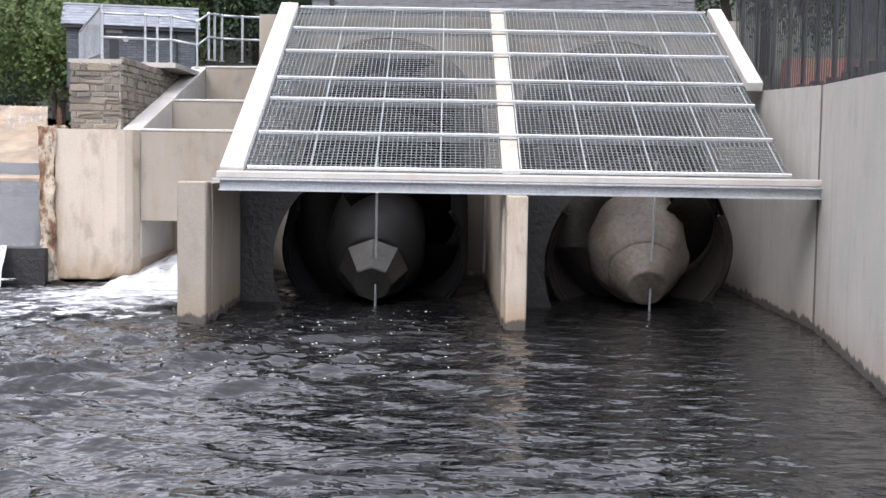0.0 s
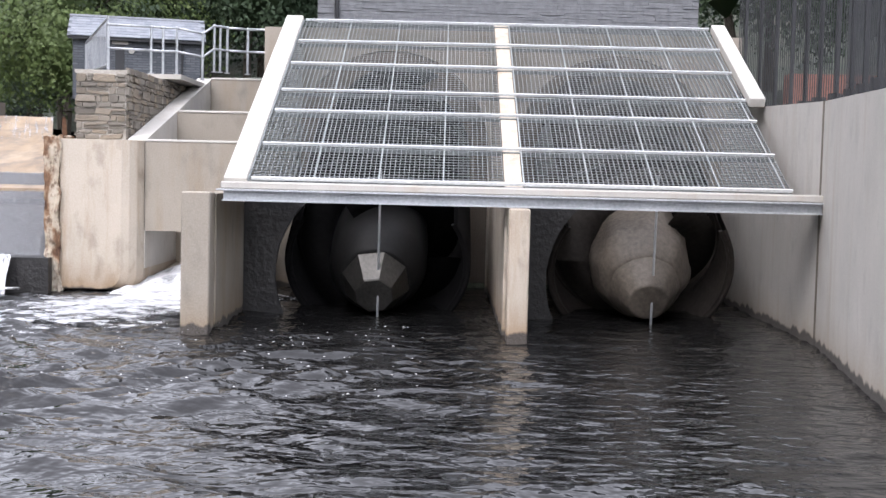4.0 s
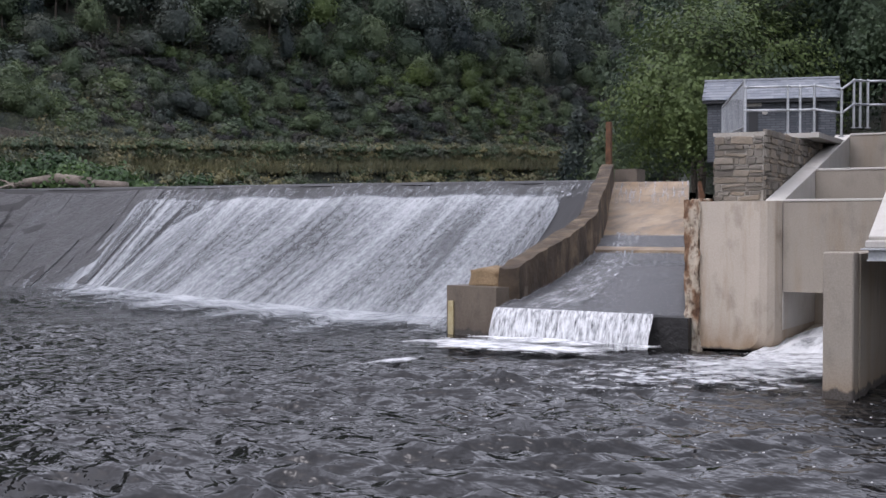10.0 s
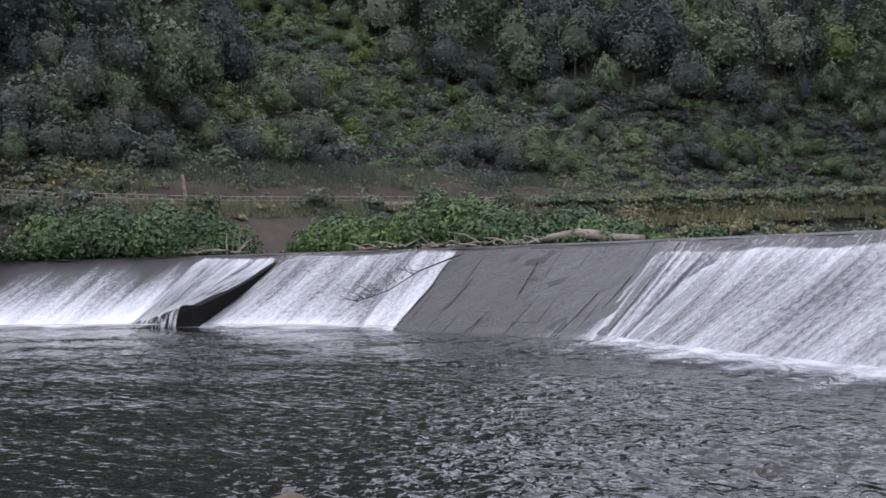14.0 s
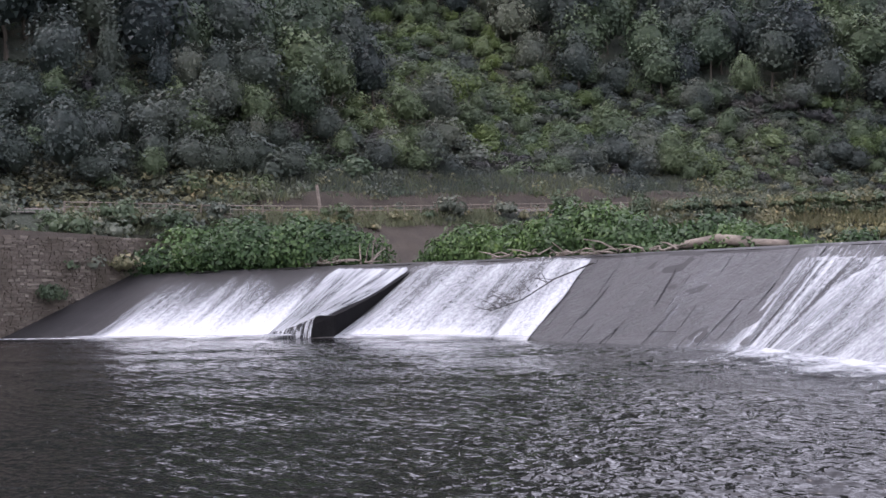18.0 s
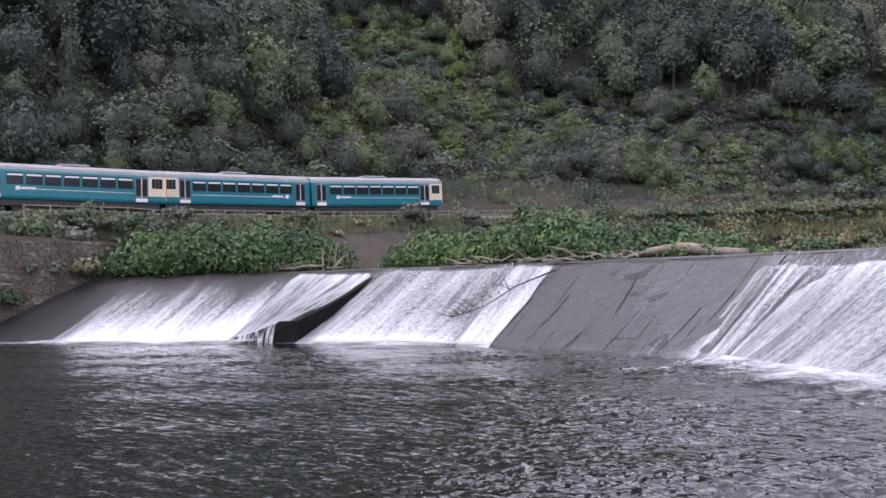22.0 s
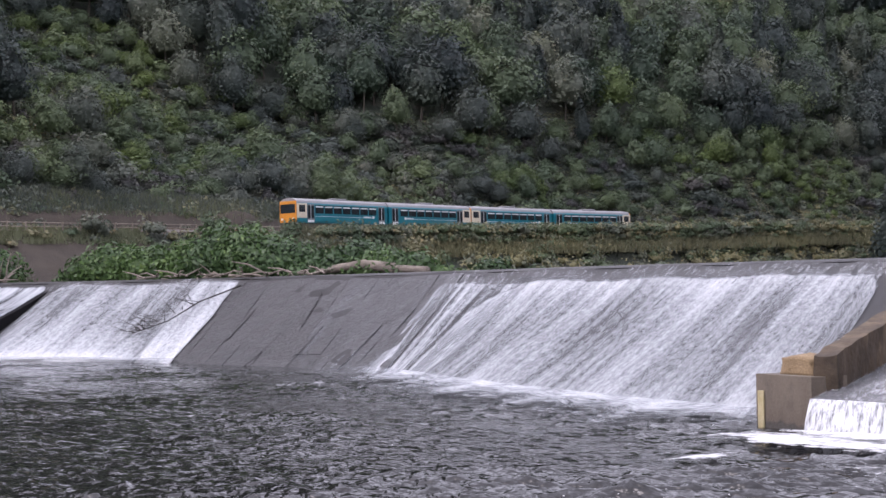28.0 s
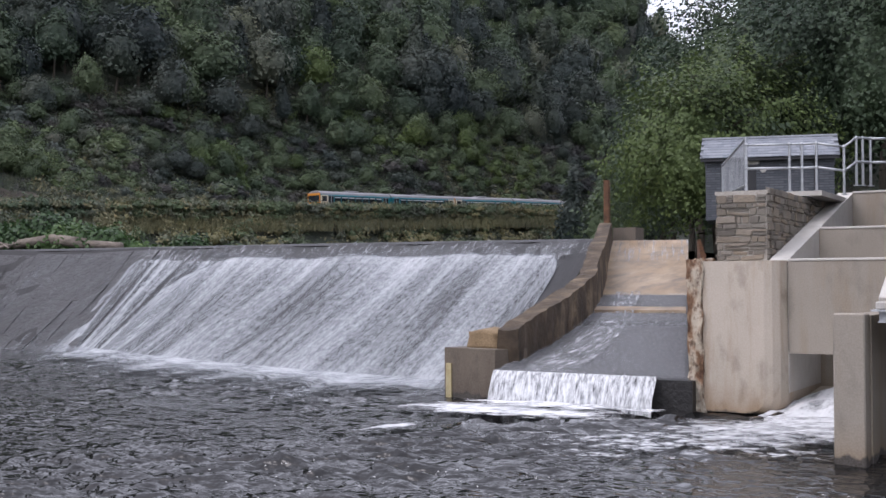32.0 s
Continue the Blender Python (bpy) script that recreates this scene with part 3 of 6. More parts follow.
def build_upper():
    a = [curve_at(CREST, i / 4) for i in range(29)]
    v = [(p.x, p.y + 0.5, UPPER + 0.0) for p in a] + [(p.x * 1.1 - 6, 300, UPPER) for p in a]
    n = len(a)
    ob = raw("upper_water", v, [(i, i + 1, n + i + 1, n + i) for i in range(n - 1)], M["upper_water"])
    return tagged(ob, "still river water above the weir crest", "water", kind="structure")


build_upper()


# ---- weir ----
k = Mat("weir_slab", 0.5)
sl1, sl2 = k.noise(0.9, 7, (1.5, 0.35, 1), rough=0.7), k.noise(5, 6)
c = k.ramp(k.random(), [(0, (0.0245, 0.0245, 0.025)), (0.5, (0.029, 0.029, 0.0295)), (1, (0.035, 0.0345, 0.035))])
k.color(k.mix(k.ramp(sl1, [(0.4, (0, 0, 0)), (0.7, (0.6, 0.6, 0.6))]), c, (0.05, 0.0485, 0.048)))
k.rough(k.ramp(sl1, [(0.35, (0.3, 0.3, 0.3)), (0.65, (0.62, 0.62, 0.62))]))
k.bump(k.math("ADD", sl1, sl2), 1.0, 0.12)
M["slab"] = k.m
def weir_point(s, v, lift=0.0):
    """s along the weir in steps of CREST, v from 0 at the crest to 1 at the foot."""
    a, b = curve_at(CREST, s), curve_at(FOOT, s)
    p = a.lerp(b, v)
    p.z = a.z * max(0.0, 1 - v) ** 1.12 - 0.25 * v + 0.06 * math.sin(s * 9 + v * 5)
    p.z += lift
    return p


def weir_sheet(name, s0, s1, v0, v1, lift, material, parent=None, ns=60, nv=24, ragged=0.0, shift=0.0):
    vs, uv = [], []
    for i in range(ns + 1):
        s = s0 + (s1 - s0) * i / ns
        w0 = v0 + ragged * 0.4 * noise.noise((s * 3.1, 4.2, 0))
        w1 = v1 + ragged * noise.noise((s * 2.3, 0.7, 0))
        a = curve_at(CREST, s)
        for j in range(nv + 1):
            v = w0 + (w1 - w0) * j / nv
            vs.append(weir_point(s, v, lift + 0.05 * noise.noise((s * 8, v * 9, 2))))
            uv.append((s * 11.0 + shift, v * (a - curve_at(FOOT, s)).length))
    f = [(i * (nv + 1) + j, (i + 1) * (nv + 1) + j, (i + 1) * (nv + 1) + j + 1, i * (nv + 1) + j + 1) for i in range(ns) for j in range(nv)]
    return raw(name, vs, f, material, parent, True, uv)


def build_weir():
    w = empty("weir", "long sloping masonry weir, dark wet stone with a rounded crest", "weir")
    weir_sheet("face", 0.0, 7.8, 0.0, 1.02, 0.0, M["weir_stone"], w, 140, 24)
    # rounded crest
    vs, n = [], 120
    prof = [(0.0, -0.02), (0.25, 0.1), (0.6, 0.12), (1.0, 0.02), (1.1, -1.2)]
    for i in range(n + 1):
        s = 7.8 * i / n
        a, b = curve_at(CREST, s), curve_at(FOOT, s)
        back = (a - b)
        back.z = 0
        back.normalize()
        vs += [a + back * d + Vector((0, 0, z)) for d, z in prof]
    k = len(prof)
    f = [(i * k + j, (i + 1) * k + j, (i + 1) * k + j + 1, i * k + j + 1) for i in range(n) for j in range(k - 1)]
    raw("crest", vs, f, M["wet_stone"], w, True)
    return w


weir = build_weir()
rnd = random.Random(31)
s = 2.86
while s < 4.05:  # worn stone slabs laid down the dry face, long joints along the fall
    wd = rnd.choice((0.07, 0.1, 0.14, 0.18))
    v = 0.03 - rnd.random() * 0.2
    while v < 1.0:
        ln = rnd.uniform(0.1, 0.42)
        v0, v1 = max(0.03, v), min(1.0, v + ln)
        if v1 - v0 > 0.03:
            up = rnd.uniform(0.0, 0.007) + (0.035 if rnd.random() < 0.06 else 0)
            g = rnd.uniform(0.0003, 0.0012)
            q = [weir_point(a + rnd.uniform(-0.003, 0.003), b, up + 0.02) for a, b in ((s, v0), (s + wd - g, v0), (s + wd - g, v1 - g * 0.4), (s, v1 - g * 0.4))]
            low = [p - Vector((0, 0, 0.12)) for p in q]
            raw("slab", q + low, [(0, 3, 2, 1), (0, 1, 5, 4), (1, 2, 6, 5), (2, 3, 7, 6), (3, 0, 4, 7)], M["slab"], weir)
        v += ln
    s += wd


# Near-black strips laid on the slabs: darkness inside cracks, put in as colour.
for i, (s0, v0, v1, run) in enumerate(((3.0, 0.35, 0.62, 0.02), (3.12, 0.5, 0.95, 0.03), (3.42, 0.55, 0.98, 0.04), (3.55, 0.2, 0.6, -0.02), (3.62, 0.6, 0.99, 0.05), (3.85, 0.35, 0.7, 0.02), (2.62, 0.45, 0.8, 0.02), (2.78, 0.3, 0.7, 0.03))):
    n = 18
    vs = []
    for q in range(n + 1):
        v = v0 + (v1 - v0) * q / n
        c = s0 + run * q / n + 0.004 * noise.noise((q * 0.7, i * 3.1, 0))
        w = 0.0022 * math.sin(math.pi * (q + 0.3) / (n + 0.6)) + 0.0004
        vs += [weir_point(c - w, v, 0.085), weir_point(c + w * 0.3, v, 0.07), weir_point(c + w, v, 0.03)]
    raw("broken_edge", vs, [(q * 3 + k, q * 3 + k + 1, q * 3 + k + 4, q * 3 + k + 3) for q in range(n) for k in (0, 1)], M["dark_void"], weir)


def step_rise(s):
    """The raised part stands highest at its broken side and dies out along the weir."""
    return max(0.0, min(1.0, (5.86 - s) / 0.5))


def rush(s0, s1, v0, v1, kind, label, lift=0.07, rise=0.0, seed=0):
    """One sheet of white water on the weir face, its sides and head uneven."""
    vs, uv = [], []
    ns, nv = max(24, int((s1 - s0) * 90)), 44
    for i in range(ns + 1):
        u = i / ns
        edge = min(1.0, 12 * u + 0.5, 7 * (1 - u) + 0.3)
        for j in range(nv + 1):
            v = v0 + (v1 - v0) * j / nv
            s = s0 + (s1 - s0) * u + 0.03 * noise.noise((v * 3, seed, s0)) * (1 - 2 * u)
            p = weir_point(max(0.0, s), v, lift + rise * step_rise(s) * max(0.0, v - 0.1) + 0.05 * noise.noise((s * 40, v * 5, seed)) + 0.03 * noise.noise((s * 90, v * 22, seed)))
            vs.append(p)
            uv.append((s * 9.0 + seed * 7, 20 * v * edge))
    f = [(i * (nv + 1) + j, (i + 1) * (nv + 1) + j, (i + 1) * (nv + 1) + j + 1, i * (nv + 1) + j + 1) for i in range(ns) for j in range(nv)]
    return tagged(raw("white_water", vs, f, RUSH[kind], None, True, uv), label, "water", "falling water")


def foam_apron(s0, s1, reach, label, seed=0):
    """Foam spreading over the pool from the foot of the fall."""
    vs, uv, ns, nv = [], [], int((s1 - s0) * 40), 10
    for i in range(ns + 1):
        s = s0 + (s1 - s0) * i / ns
        a, b = curve_at(CREST, s), curve_at(FOOT, s)
        out = (b - a)
        out.z = 0
        out.normalize()
        end = min(1.0, 5 * i / ns + 0.2, 5 * (1 - i / ns) + 0.2)
        for j in range(nv + 1):
            d = reach * (j / nv) * (0.8 + 0.5 * noise.noise((s * 4, seed, 0)))
            p = b + out * (d - 0.9)
            vs.append((p.x, p.y, 0.15 + 0.08 * (1 - j / nv) ** 3 + 0.03 * noise.noise((p.x, p.y, 4))))
            uv.append((s * 9 + seed, 20 * (1 - j / nv) * end))
    f = [(i * (nv + 1) + j, (i + 1) * (nv + 1) + j, (i + 1) * (nv + 1) + j + 1, i * (nv + 1) + j + 1) for i in range(ns) for j in range(nv)]
    return tagged(raw("foam_apron", vs, f, RUSH["apron"], None, True, uv), label, "foam", "foam at the weir foot")


rush(0.2, 2.62, 0.02, 1.05, "broad", "broad streaming white water running down the weir", seed=1)
rush(2.4, 2.98, 0.02, 1.05, "fringe", "separate white streaks at the edge of the broad fall", seed=9)
rush(2.95, 3.45, 0.08, 1.03, "trickle", "thin broken trickles over dark stone", seed=2)
rush(4.06, 4.3, 0.02, 1.04, "tongue", "bright white tongue of water beside the dry weir face", 0.1, seed=3)
rush(4.26, 5.2, 0.02, 1.05, "streaked", "streaked white water running down the weir", seed=4)
rush(5.26, 5.8, 0.03, 0.925, "slick", "smooth streaked water over a raised part of the weir", 0.05, 1.45, seed=5)
rush(5.66, 7.0, 0.02, 1.06, "end", "fast white water pouring down the low end of the weir", 0.1, seed=6)
foam_apron(0.1, 3.05, 9.0, "broken white foam spreading from the weir foot", 1)
foam_apron(3.98, 5.25, 3.2, "white foam along the foot of the streaked fall", 2)
foam_apron(5.36, 7.3, 3.4, "bright foam at the low end of the weir", 3)
REGIONS = [  # s0, s1, strands, head, foot, width, material, label
    (0.0, 2.95, 60, (0.0, 0.03), (0.12, 0.2), 0.14, None, "glassy film of water sliding over the crest"),
    (4.1, 5.2, 30, (0.0, 0.03), (0.1, 0.2), 0.14, None, "glassy film of water sliding over the crest"),
]


def strands(s0, s1, count, head, foot, width, material, label, seed, rise=0.0):
    """Many narrow tapering runs of water side by side on the weir face."""
    rnd0 = random.Random(seed)
    vs, fs, uv = [], [], []
    nv, nu = 14, 3
    for q in range(count):
        s = s0 + (s1 - s0) * (q + rnd0.random()) / count
        wd = width * rnd0.uniform(0.35, 1.0)
        v0, v1 = rnd0.uniform(*head), rnd0.uniform(*foot)
        lift, off, skew = rnd0.uniform(0.03, 0.16), rnd0.uniform(0, 90), rnd0.uniform(-0.05, 0.05)
        long = (curve_at(CREST, s) - curve_at(FOOT, s)).length
        for j in range(nv + 1):
            v = v0 + (v1 - v0) * j / nv
            w = wd * min(1.0, 0.25 + 2.5 * j / nv)
            for i in range(nu + 1):
                x = (i / nu - 0.5)
                arch = 0.06 * (1 - 4 * x * x)
                p = weir_point(max(0.0, s + x * w + skew * (v - v0)), min(v, 1.07), lift + arch - 0.06 + rise * max(0.0, v - 0.1))
                vs.append(p)
                uv.append((x * w * 11 + off, v * long + off * 3) if material is None else (x * w * 9 + off, 20 * v))
        b0 = q * (nv + 1) * (nu + 1)
        fs += [(b0 + j * (nu + 1) + i, b0 + j * (nu + 1) + i + 1, b0 + (j + 1) * (nu + 1) + i + 1, b0 + (j + 1) * (nu + 1) + i) for j in range(nv) for i in range(nu)]
    return tagged(raw("white_water", vs, fs, RUSH[material] if material else M["film"], None, True, uv), label, "water", kind="stuff")


for i, r in enumerate(REGIONS):
    strands(*r[:8], 100 + i, *r[8:])
M["step_fall"] = foam_mat("step_curtain_water", 0.42, 0.74, (3.0, 0.5, 1), 1.6, "UV", 0.0)
# raised part of the weir face with a dark broken side
def weir_step(s0, s1, rise):
    bm = bmesh.new()
    rows = []
    for j in range(13):
        v = 0.1 + 0.82 * j / 12
        r = []
        for i in range(9):
            r.append(bm.verts.new(weir_point(s0 + (s1 - s0) * i / 8, v, 0.01 + rise * step_rise(s0 + (s1 - s0) * i / 8) * (v - 0.1) + 0.03 * noise.noise((i, j, 0)))))
        rows.append([bm.verts.new(weir_point(s0, v, -0.5))] + r + [bm.verts.new(weir_point(s1, v, -0.5))])
    for a, b2 in zip(rows, rows[1:]):
        for i in range(len(a) - 1):
            bm.faces.new((a[i], a[i + 1], b2[i + 1], b2[i]))
    bm.faces.new(rows[-1])
    bmesh.ops.recalc_face_normals(bm, faces=bm.faces)
    return bm


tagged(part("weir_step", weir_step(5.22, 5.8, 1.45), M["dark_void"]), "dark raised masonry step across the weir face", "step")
vs, uv = [], []
for i in range(25):
    for j in range(7):
        s = 5.38 + 0.42 * i / 24
        p, q = weir_point(s, 0.92 + 0.02 * j / 6, 1.45 * 0.82 * step_rise(s) + 0.06), weir_point(s, 0.97, 0.0)
        v = j / 6
        vs.append((p.x + (q.x - p.x) * v, p.y + (q.y - p.y) * v, p.z + (0.0 - p.z) * v ** 1.6))
        uv.append((s * 9, v * 1.0))
tagged(raw("step_curtain", vs, [(i * 7 + j, i * 7 + j + 1, i * 7 + j + 8, i * 7 + j + 7) for i in range(24) for j in range(6)], M["step_fall"], None, True, uv), "ragged curtain of water dripping off the raised step", "water", "falling water")
# dead branch caught on the face
bm = bmesh.new()
rnd = random.Random(6)
tip = [weir_point(4.02, 0.12, 0.25), weir_point(4.16, 0.35, 0.45), weir_point(4.26, 0.55, 0.4), weir_point(4.4, 0.66, 0.3)]
for a, b2, r in zip(tip, tip[1:], (0.05, 0.04, 0.03)):
    rod(bm, a, b2, r, 6, r * 0.75)
for q in range(26):
    a = tip[1].lerp(tip[3], rnd.random()) if q % 2 else tip[2].lerp(tip[3], rnd.random())
    m2 = a + Vector((rnd.uniform(-1.1, 0.4), rnd.uniform(-0.7, 0.2), rnd.uniform(-0.1, 0.6)))
    rod(bm, a, m2, 0.022, 4, 0.014)
    for _ in range(2):
        rod(bm, m2, m2 + Vector((rnd.uniform(-0.9, 0.3), rnd.uniform(-0.5, 0.2), rnd.uniform(-0.3, 0.4))), 0.014, 4, 0.006)
tagged(part("dead_branch", bm, M["black_bark"]), "bare dead branch caught on the weir face", "branch")


def plan_patch(name, cx, cy, rx, ry, turn, z, material, label, n=40, seed=0):
    """A low irregular raft of foam on the water."""
    vs, f, uv = [], [], []
    rings = 7
    for k in range(rings + 1):
        for i in range(n):
            a = 2 * math.pi * i / n
            e = 1 + 0.35 * noise.noise((math.cos(a) * 1.4 + seed, math.sin(a) * 1.4, 1)) + 0.2 * noise.noise((math.cos(a) * 4 + seed, math.sin(a) * 4, 5))
            r = k / rings * e
            x, y = math.cos(a) * rx * r, math.sin(a) * ry * r
            q = math.radians(turn)
            uv.append((k / rings, i / n))
            hz = 0.02 * (1 - k / rings) + 0.025 * noise.noise((x * 2, y * 2, seed))
            vs.append((cx + x * math.cos(q) - y * math.sin(q), cy + x * math.sin(q) + y * math.cos(q), z + 0.06 + hz))
    for k in range(rings):
        for i in range(n):
            j = (i + 1) % n
            f.append((k * n + i, k * n + j, (k + 1) * n + j, (k + 1) * n + i))
    return tagged(raw(name, vs, f, material, None, True, uv), label, "foam", "foam on the pool")


# ---- fish chute beside the weir ----
CH_R = [(-7.43, 23.0), (-9.04, 28.0), (-10.66, 33.0), (-12.76, 39.5), (-15.67, 48.5)]  # plan of its two sides, foot to head
CH_L = [(-11.9, 23.4), (-12.55, 27.8), (-13.6, 32.2), (-16.05, 40.0), (-18.75, 47.6)]
CH_Z = [0.72, 1.12, 1.5, 2.28, 4.5]


def build_chute():
    w = empty("fish_chute", "stepped concrete chute carrying water down beside the weir", "chute")
    n = 40
    vs, uv = [], []
    for i in range(n + 1):
        s = 4 * i / n
        l, r = curve_at([(*p, 0) for p in CH_L], s), curve_at([(*p, 0) for p in CH_R], s)
        z = float(np.interp(s, range(5), CH_Z)) - (0.1 if 1.9 < s < 2.1 else 0)
        for j in range(9):
            p = l.lerp(r, j / 8)
            vs.append((p.x, p.y, z))
            uv.append(((l - r).length * j / 8, s * 6))
    f = [(i * 9 + j, i * 9 + j + 1, i * 9 + j + 10, i * 9 + j + 9) for i in range(n) for j in range(8)]
    c, k = 30 * 8, 30 * 9
    raw("lower_apron", vs[:k + 9], f[:c], M["wet_stone"], w, False, uv[:k + 9])
    raw("upper_apron", vs[k:], [[i - k for i in q] for q in f[c:]], M["tan_boards"], w, False, uv[k:])["label"] = "tan boarded apron, wet and stained"
    part("lip", prism([(-11.9, 23.4), (-7.35, 23.0), (-7.4, 23.5), (-11.9, 23.9)], -1.2, 0.715), M["wet_stone"], w)
    for s0, s1, mt, lb in ((2.34, 2.46, "tan_boards", "worn tan edge of a step in the chute"),):
        q = []
        for s in (s0, s1):
            l, r = curve_at([(*p, 0) for p in CH_L], s), curve_at([(*p, 0) for p in CH_R], s)
            z = float(np.interp(s, range(5), CH_Z))
            for i in range(13):
                p = l.lerp(r, 0.05 + 0.93 * i / 12)
                q.append((p.x, p.y + 0.12 * noise.noise((i * 1.3, s, 0)), z + 0.09))
        q += [(x, y, z - 0.2) for x, y, z in q[:13]]
        raw("step_edge", q, [(i, i + 1, i + 14, i + 13) for i in range(12)] + [(i, i + 26, i + 27, i + 1) for i in range(12)], M[mt], w)["label"] = lb
    return w


k = Mat("tan_boards", 0.5)
t1 = k.noise(0.9, 6, (1, 0.5, 1))
k.color(k.mix(k.ramp(k.noise(1.6, 7, (1, 0.6, 1)), [(0.45, (0, 0, 0)), (0.68, (0.85, 0.85, 0.85))]), k.ramp(t1, [(0.3, (0.2, 0.135, 0.075)), (0.5, (0.29, 0.205, 0.12)), (0.7, (0.37, 0.285, 0.19))]), (0.13, 0.1, 0.072)))
k.bump(k.noise(5, 4), 0.4, 0.02)
M["tan_boards"] = k.m
build_chute()


def ch_sheet(name, s0, s1, j0, j1, material, label, lift=0.04):
    vs, uv = [], []
    n, m = 30, 10
    for i in range(n + 1):
        s = s0 + (s1 - s0) * i / n
        l, r = curve_at([(*p, 0) for p in CH_L], s), curve_at([(*p, 0) for p in CH_R], s)
        z = float(np.interp(s, range(5), CH_Z)) + lift
        for j in range(m + 1):
            p = l.lerp(r, j0 + (j1 - j0) * j / m)
            vs.append((p.x, p.y, z + 0.03 * noise.noise((i, j, 3.3))))
            uv.append(((l - r).length * (j0 + (j1 - j0) * j / m), s * 6))
    f = [(i * (m + 1) + j, i * (m + 1) + j + 1, (i + 1) * (m + 1) + j + 1, (i + 1) * (m + 1) + j) for i in range(n) for j in range(m)]
    return tagged(raw(name, vs, f, material, None, True, uv), label, "water", "water in the chute")


M["chute_streak"] = foam_mat("chute_streak", 0.45, 0.74, (4.5, 0.45, 1), 1.8, "UV")
ch_sheet("chute_water", 0.0, 3.0, 0.0, 0.98, M["sparkle"], "thin broken water running down the chute")
ch_sheet("chute_water", 0.0, 3.02, 0.16, 0.46, M["chute_streak"], "brighter run of water down the chute middle", 0.07)
ch_sheet("chute_water", 3.55, 4.0, 0.0, 1.0, M["film"], "pale skin of water sliding over the chute head", 0.03)


def lip_fall():
    """The curtain that drops from the chute's lip."""
    vs, uv, n, m = [], [], 60, 10
    for i in range(n + 1):
        u = i / n * 0.84
        x, y = -11.85 + 4.5 * u, 23.37 - 0.4 * u
        for j in range(m + 1):
            v = j / m
            vs.append((x + 0.02 * noise.noise((i, j, 0)), y - 0.06 - 0.34 * v + 0.07 * noise.noise((u * 30, v * 2, 1)), 0.78 * (1 - min(1.0, v * (0.98 + 0.16 * noise.noise((u * 22, 3.1, 0)))) ** 1.4)))
            uv.append((u * 4.5, v * 1.2))
    f = [(i * (m + 1) + j, (i + 1) * (m + 1) + j, (i + 1) * (m + 1) + j + 1, i * (m + 1) + j + 1) for i in range(n) for j in range(m)]
    return tagged(raw("water_curtain", vs, f, M["curtain"], None, True, uv), "white curtain of water dropping off the chute lip", "water", "water in the chute")


M["sluice"] = foam_mat("sluice_foam", 0.28, 0.5, (2.0, 1.0, 1), 1.6, "UV", 0.25)
M["curtain"] = foam_mat("curtain_water", 0.31, 0.55, (6.0, 1.0, 1), 2.2, "UV", 0.18)
lip_fall()

k = Mat("kerb_concrete", 0.92)
k1, k2 = k.noise(0.8, 7), k.noise(6, 6)
kc = k.mix(k.ramp(k2, [(0.42, (0, 0, 0)), (0.7, (0.7, 0.7, 0.7))]), k.ramp(k1, [(0.34, (0.03, 0.022, 0.014)), (0.52, (0.08, 0.057, 0.036)), (0.68, (0.22, 0.165, 0.105))]), (0.07, 0.05, 0.032))
k.color(kc)
k.bump(k.math("ADD", k1, k2), 0.9, 0.06)
M["kerb"] = k.m
M["gauge"] = two_tone("gauge_paint", (0.42, 0.34, 0.16), (0.6, 0.52, 0.32), 5.0, 0.7, 0.2, 0.01).m
# chute side wall: end block, kerb rising along the chute, post at its head
w = empty("chute_wall", "old brown concrete wall stepping up beside the chute", "wall")
part("end_block", prism([(-13.85, 24.7), (-12.25, 24.15), (-11.95, 25.2), (-13.5, 25.8)], -1, 1.16), M["end_block"], w)
bm = boxed((-0.5, -0.5, 0.0), (0.5, 0.5, 0.46))
bmesh.ops.subdivide_edges(bm, edges=list(bm.edges), cuts=5, use_grid_fill=True)
for v in bm.verts:
    v.co = Vector((v.co.x * (1 - 0.35 * v.co.y ** 2), v.co.y * (1 - 0.35 * v.co.x ** 2), v.co.z * (1 - 0.5 * (v.co.x ** 2 + v.co.y ** 2)))) + 0.06 * noise.noise_vector(v.co * 4)
bmesh.ops.transform(bm, matrix=Matrix.Translation((-12.8, 25.25, 1.15)) @ pose(0, 0, 0, 0, 0, -18), verts=bm.verts)
part("coping_stone", bm, M["tan_stone"], w, "loose rounded tan coping stone", True)
bm = wall_run([(-19.1, 47.3), (-16.64, 40.2), (-14.83, 35.0), (-14.07, 32.05), (-13.0, 27.6), (-12.4, 24.55)], -0.5, -1, [5.21, 3.98, 2.96, 2.54, 2.04, 1.62])
bmesh.ops.subdivide_edges(bm, edges=list(bm.edges), cuts=6, use_grid_fill=True)
for v in bm.verts:
    v.co += 0.07 * noise.noise_vector(v.co * 1.7) + 0.03 * noise.noise_vector(v.co * 6)
part("kerb", bm, M["kerb"], w)
part("head_block", prism([(-18.75, 47.9), (-17.75, 47.9), (-17.75, 48.9), (-18.95, 48.9)], 2, 5.05), M["concrete_old"], w)
tagged(part("rusty_post", boxed((-19.65, 49.1, 2), (-19.42, 49.3, 7.2)), M["rust"]), "tall rusty steel post at the chute head", "post")
tagged(part("gauge_board", boxed((-13.74, 24.56, -0.1), (-13.6, 24.62, 0.8), pose(0, 0, 0)), M["gauge"]), "pale yellow depth gauge board fixed to the wall end", "gauge board")

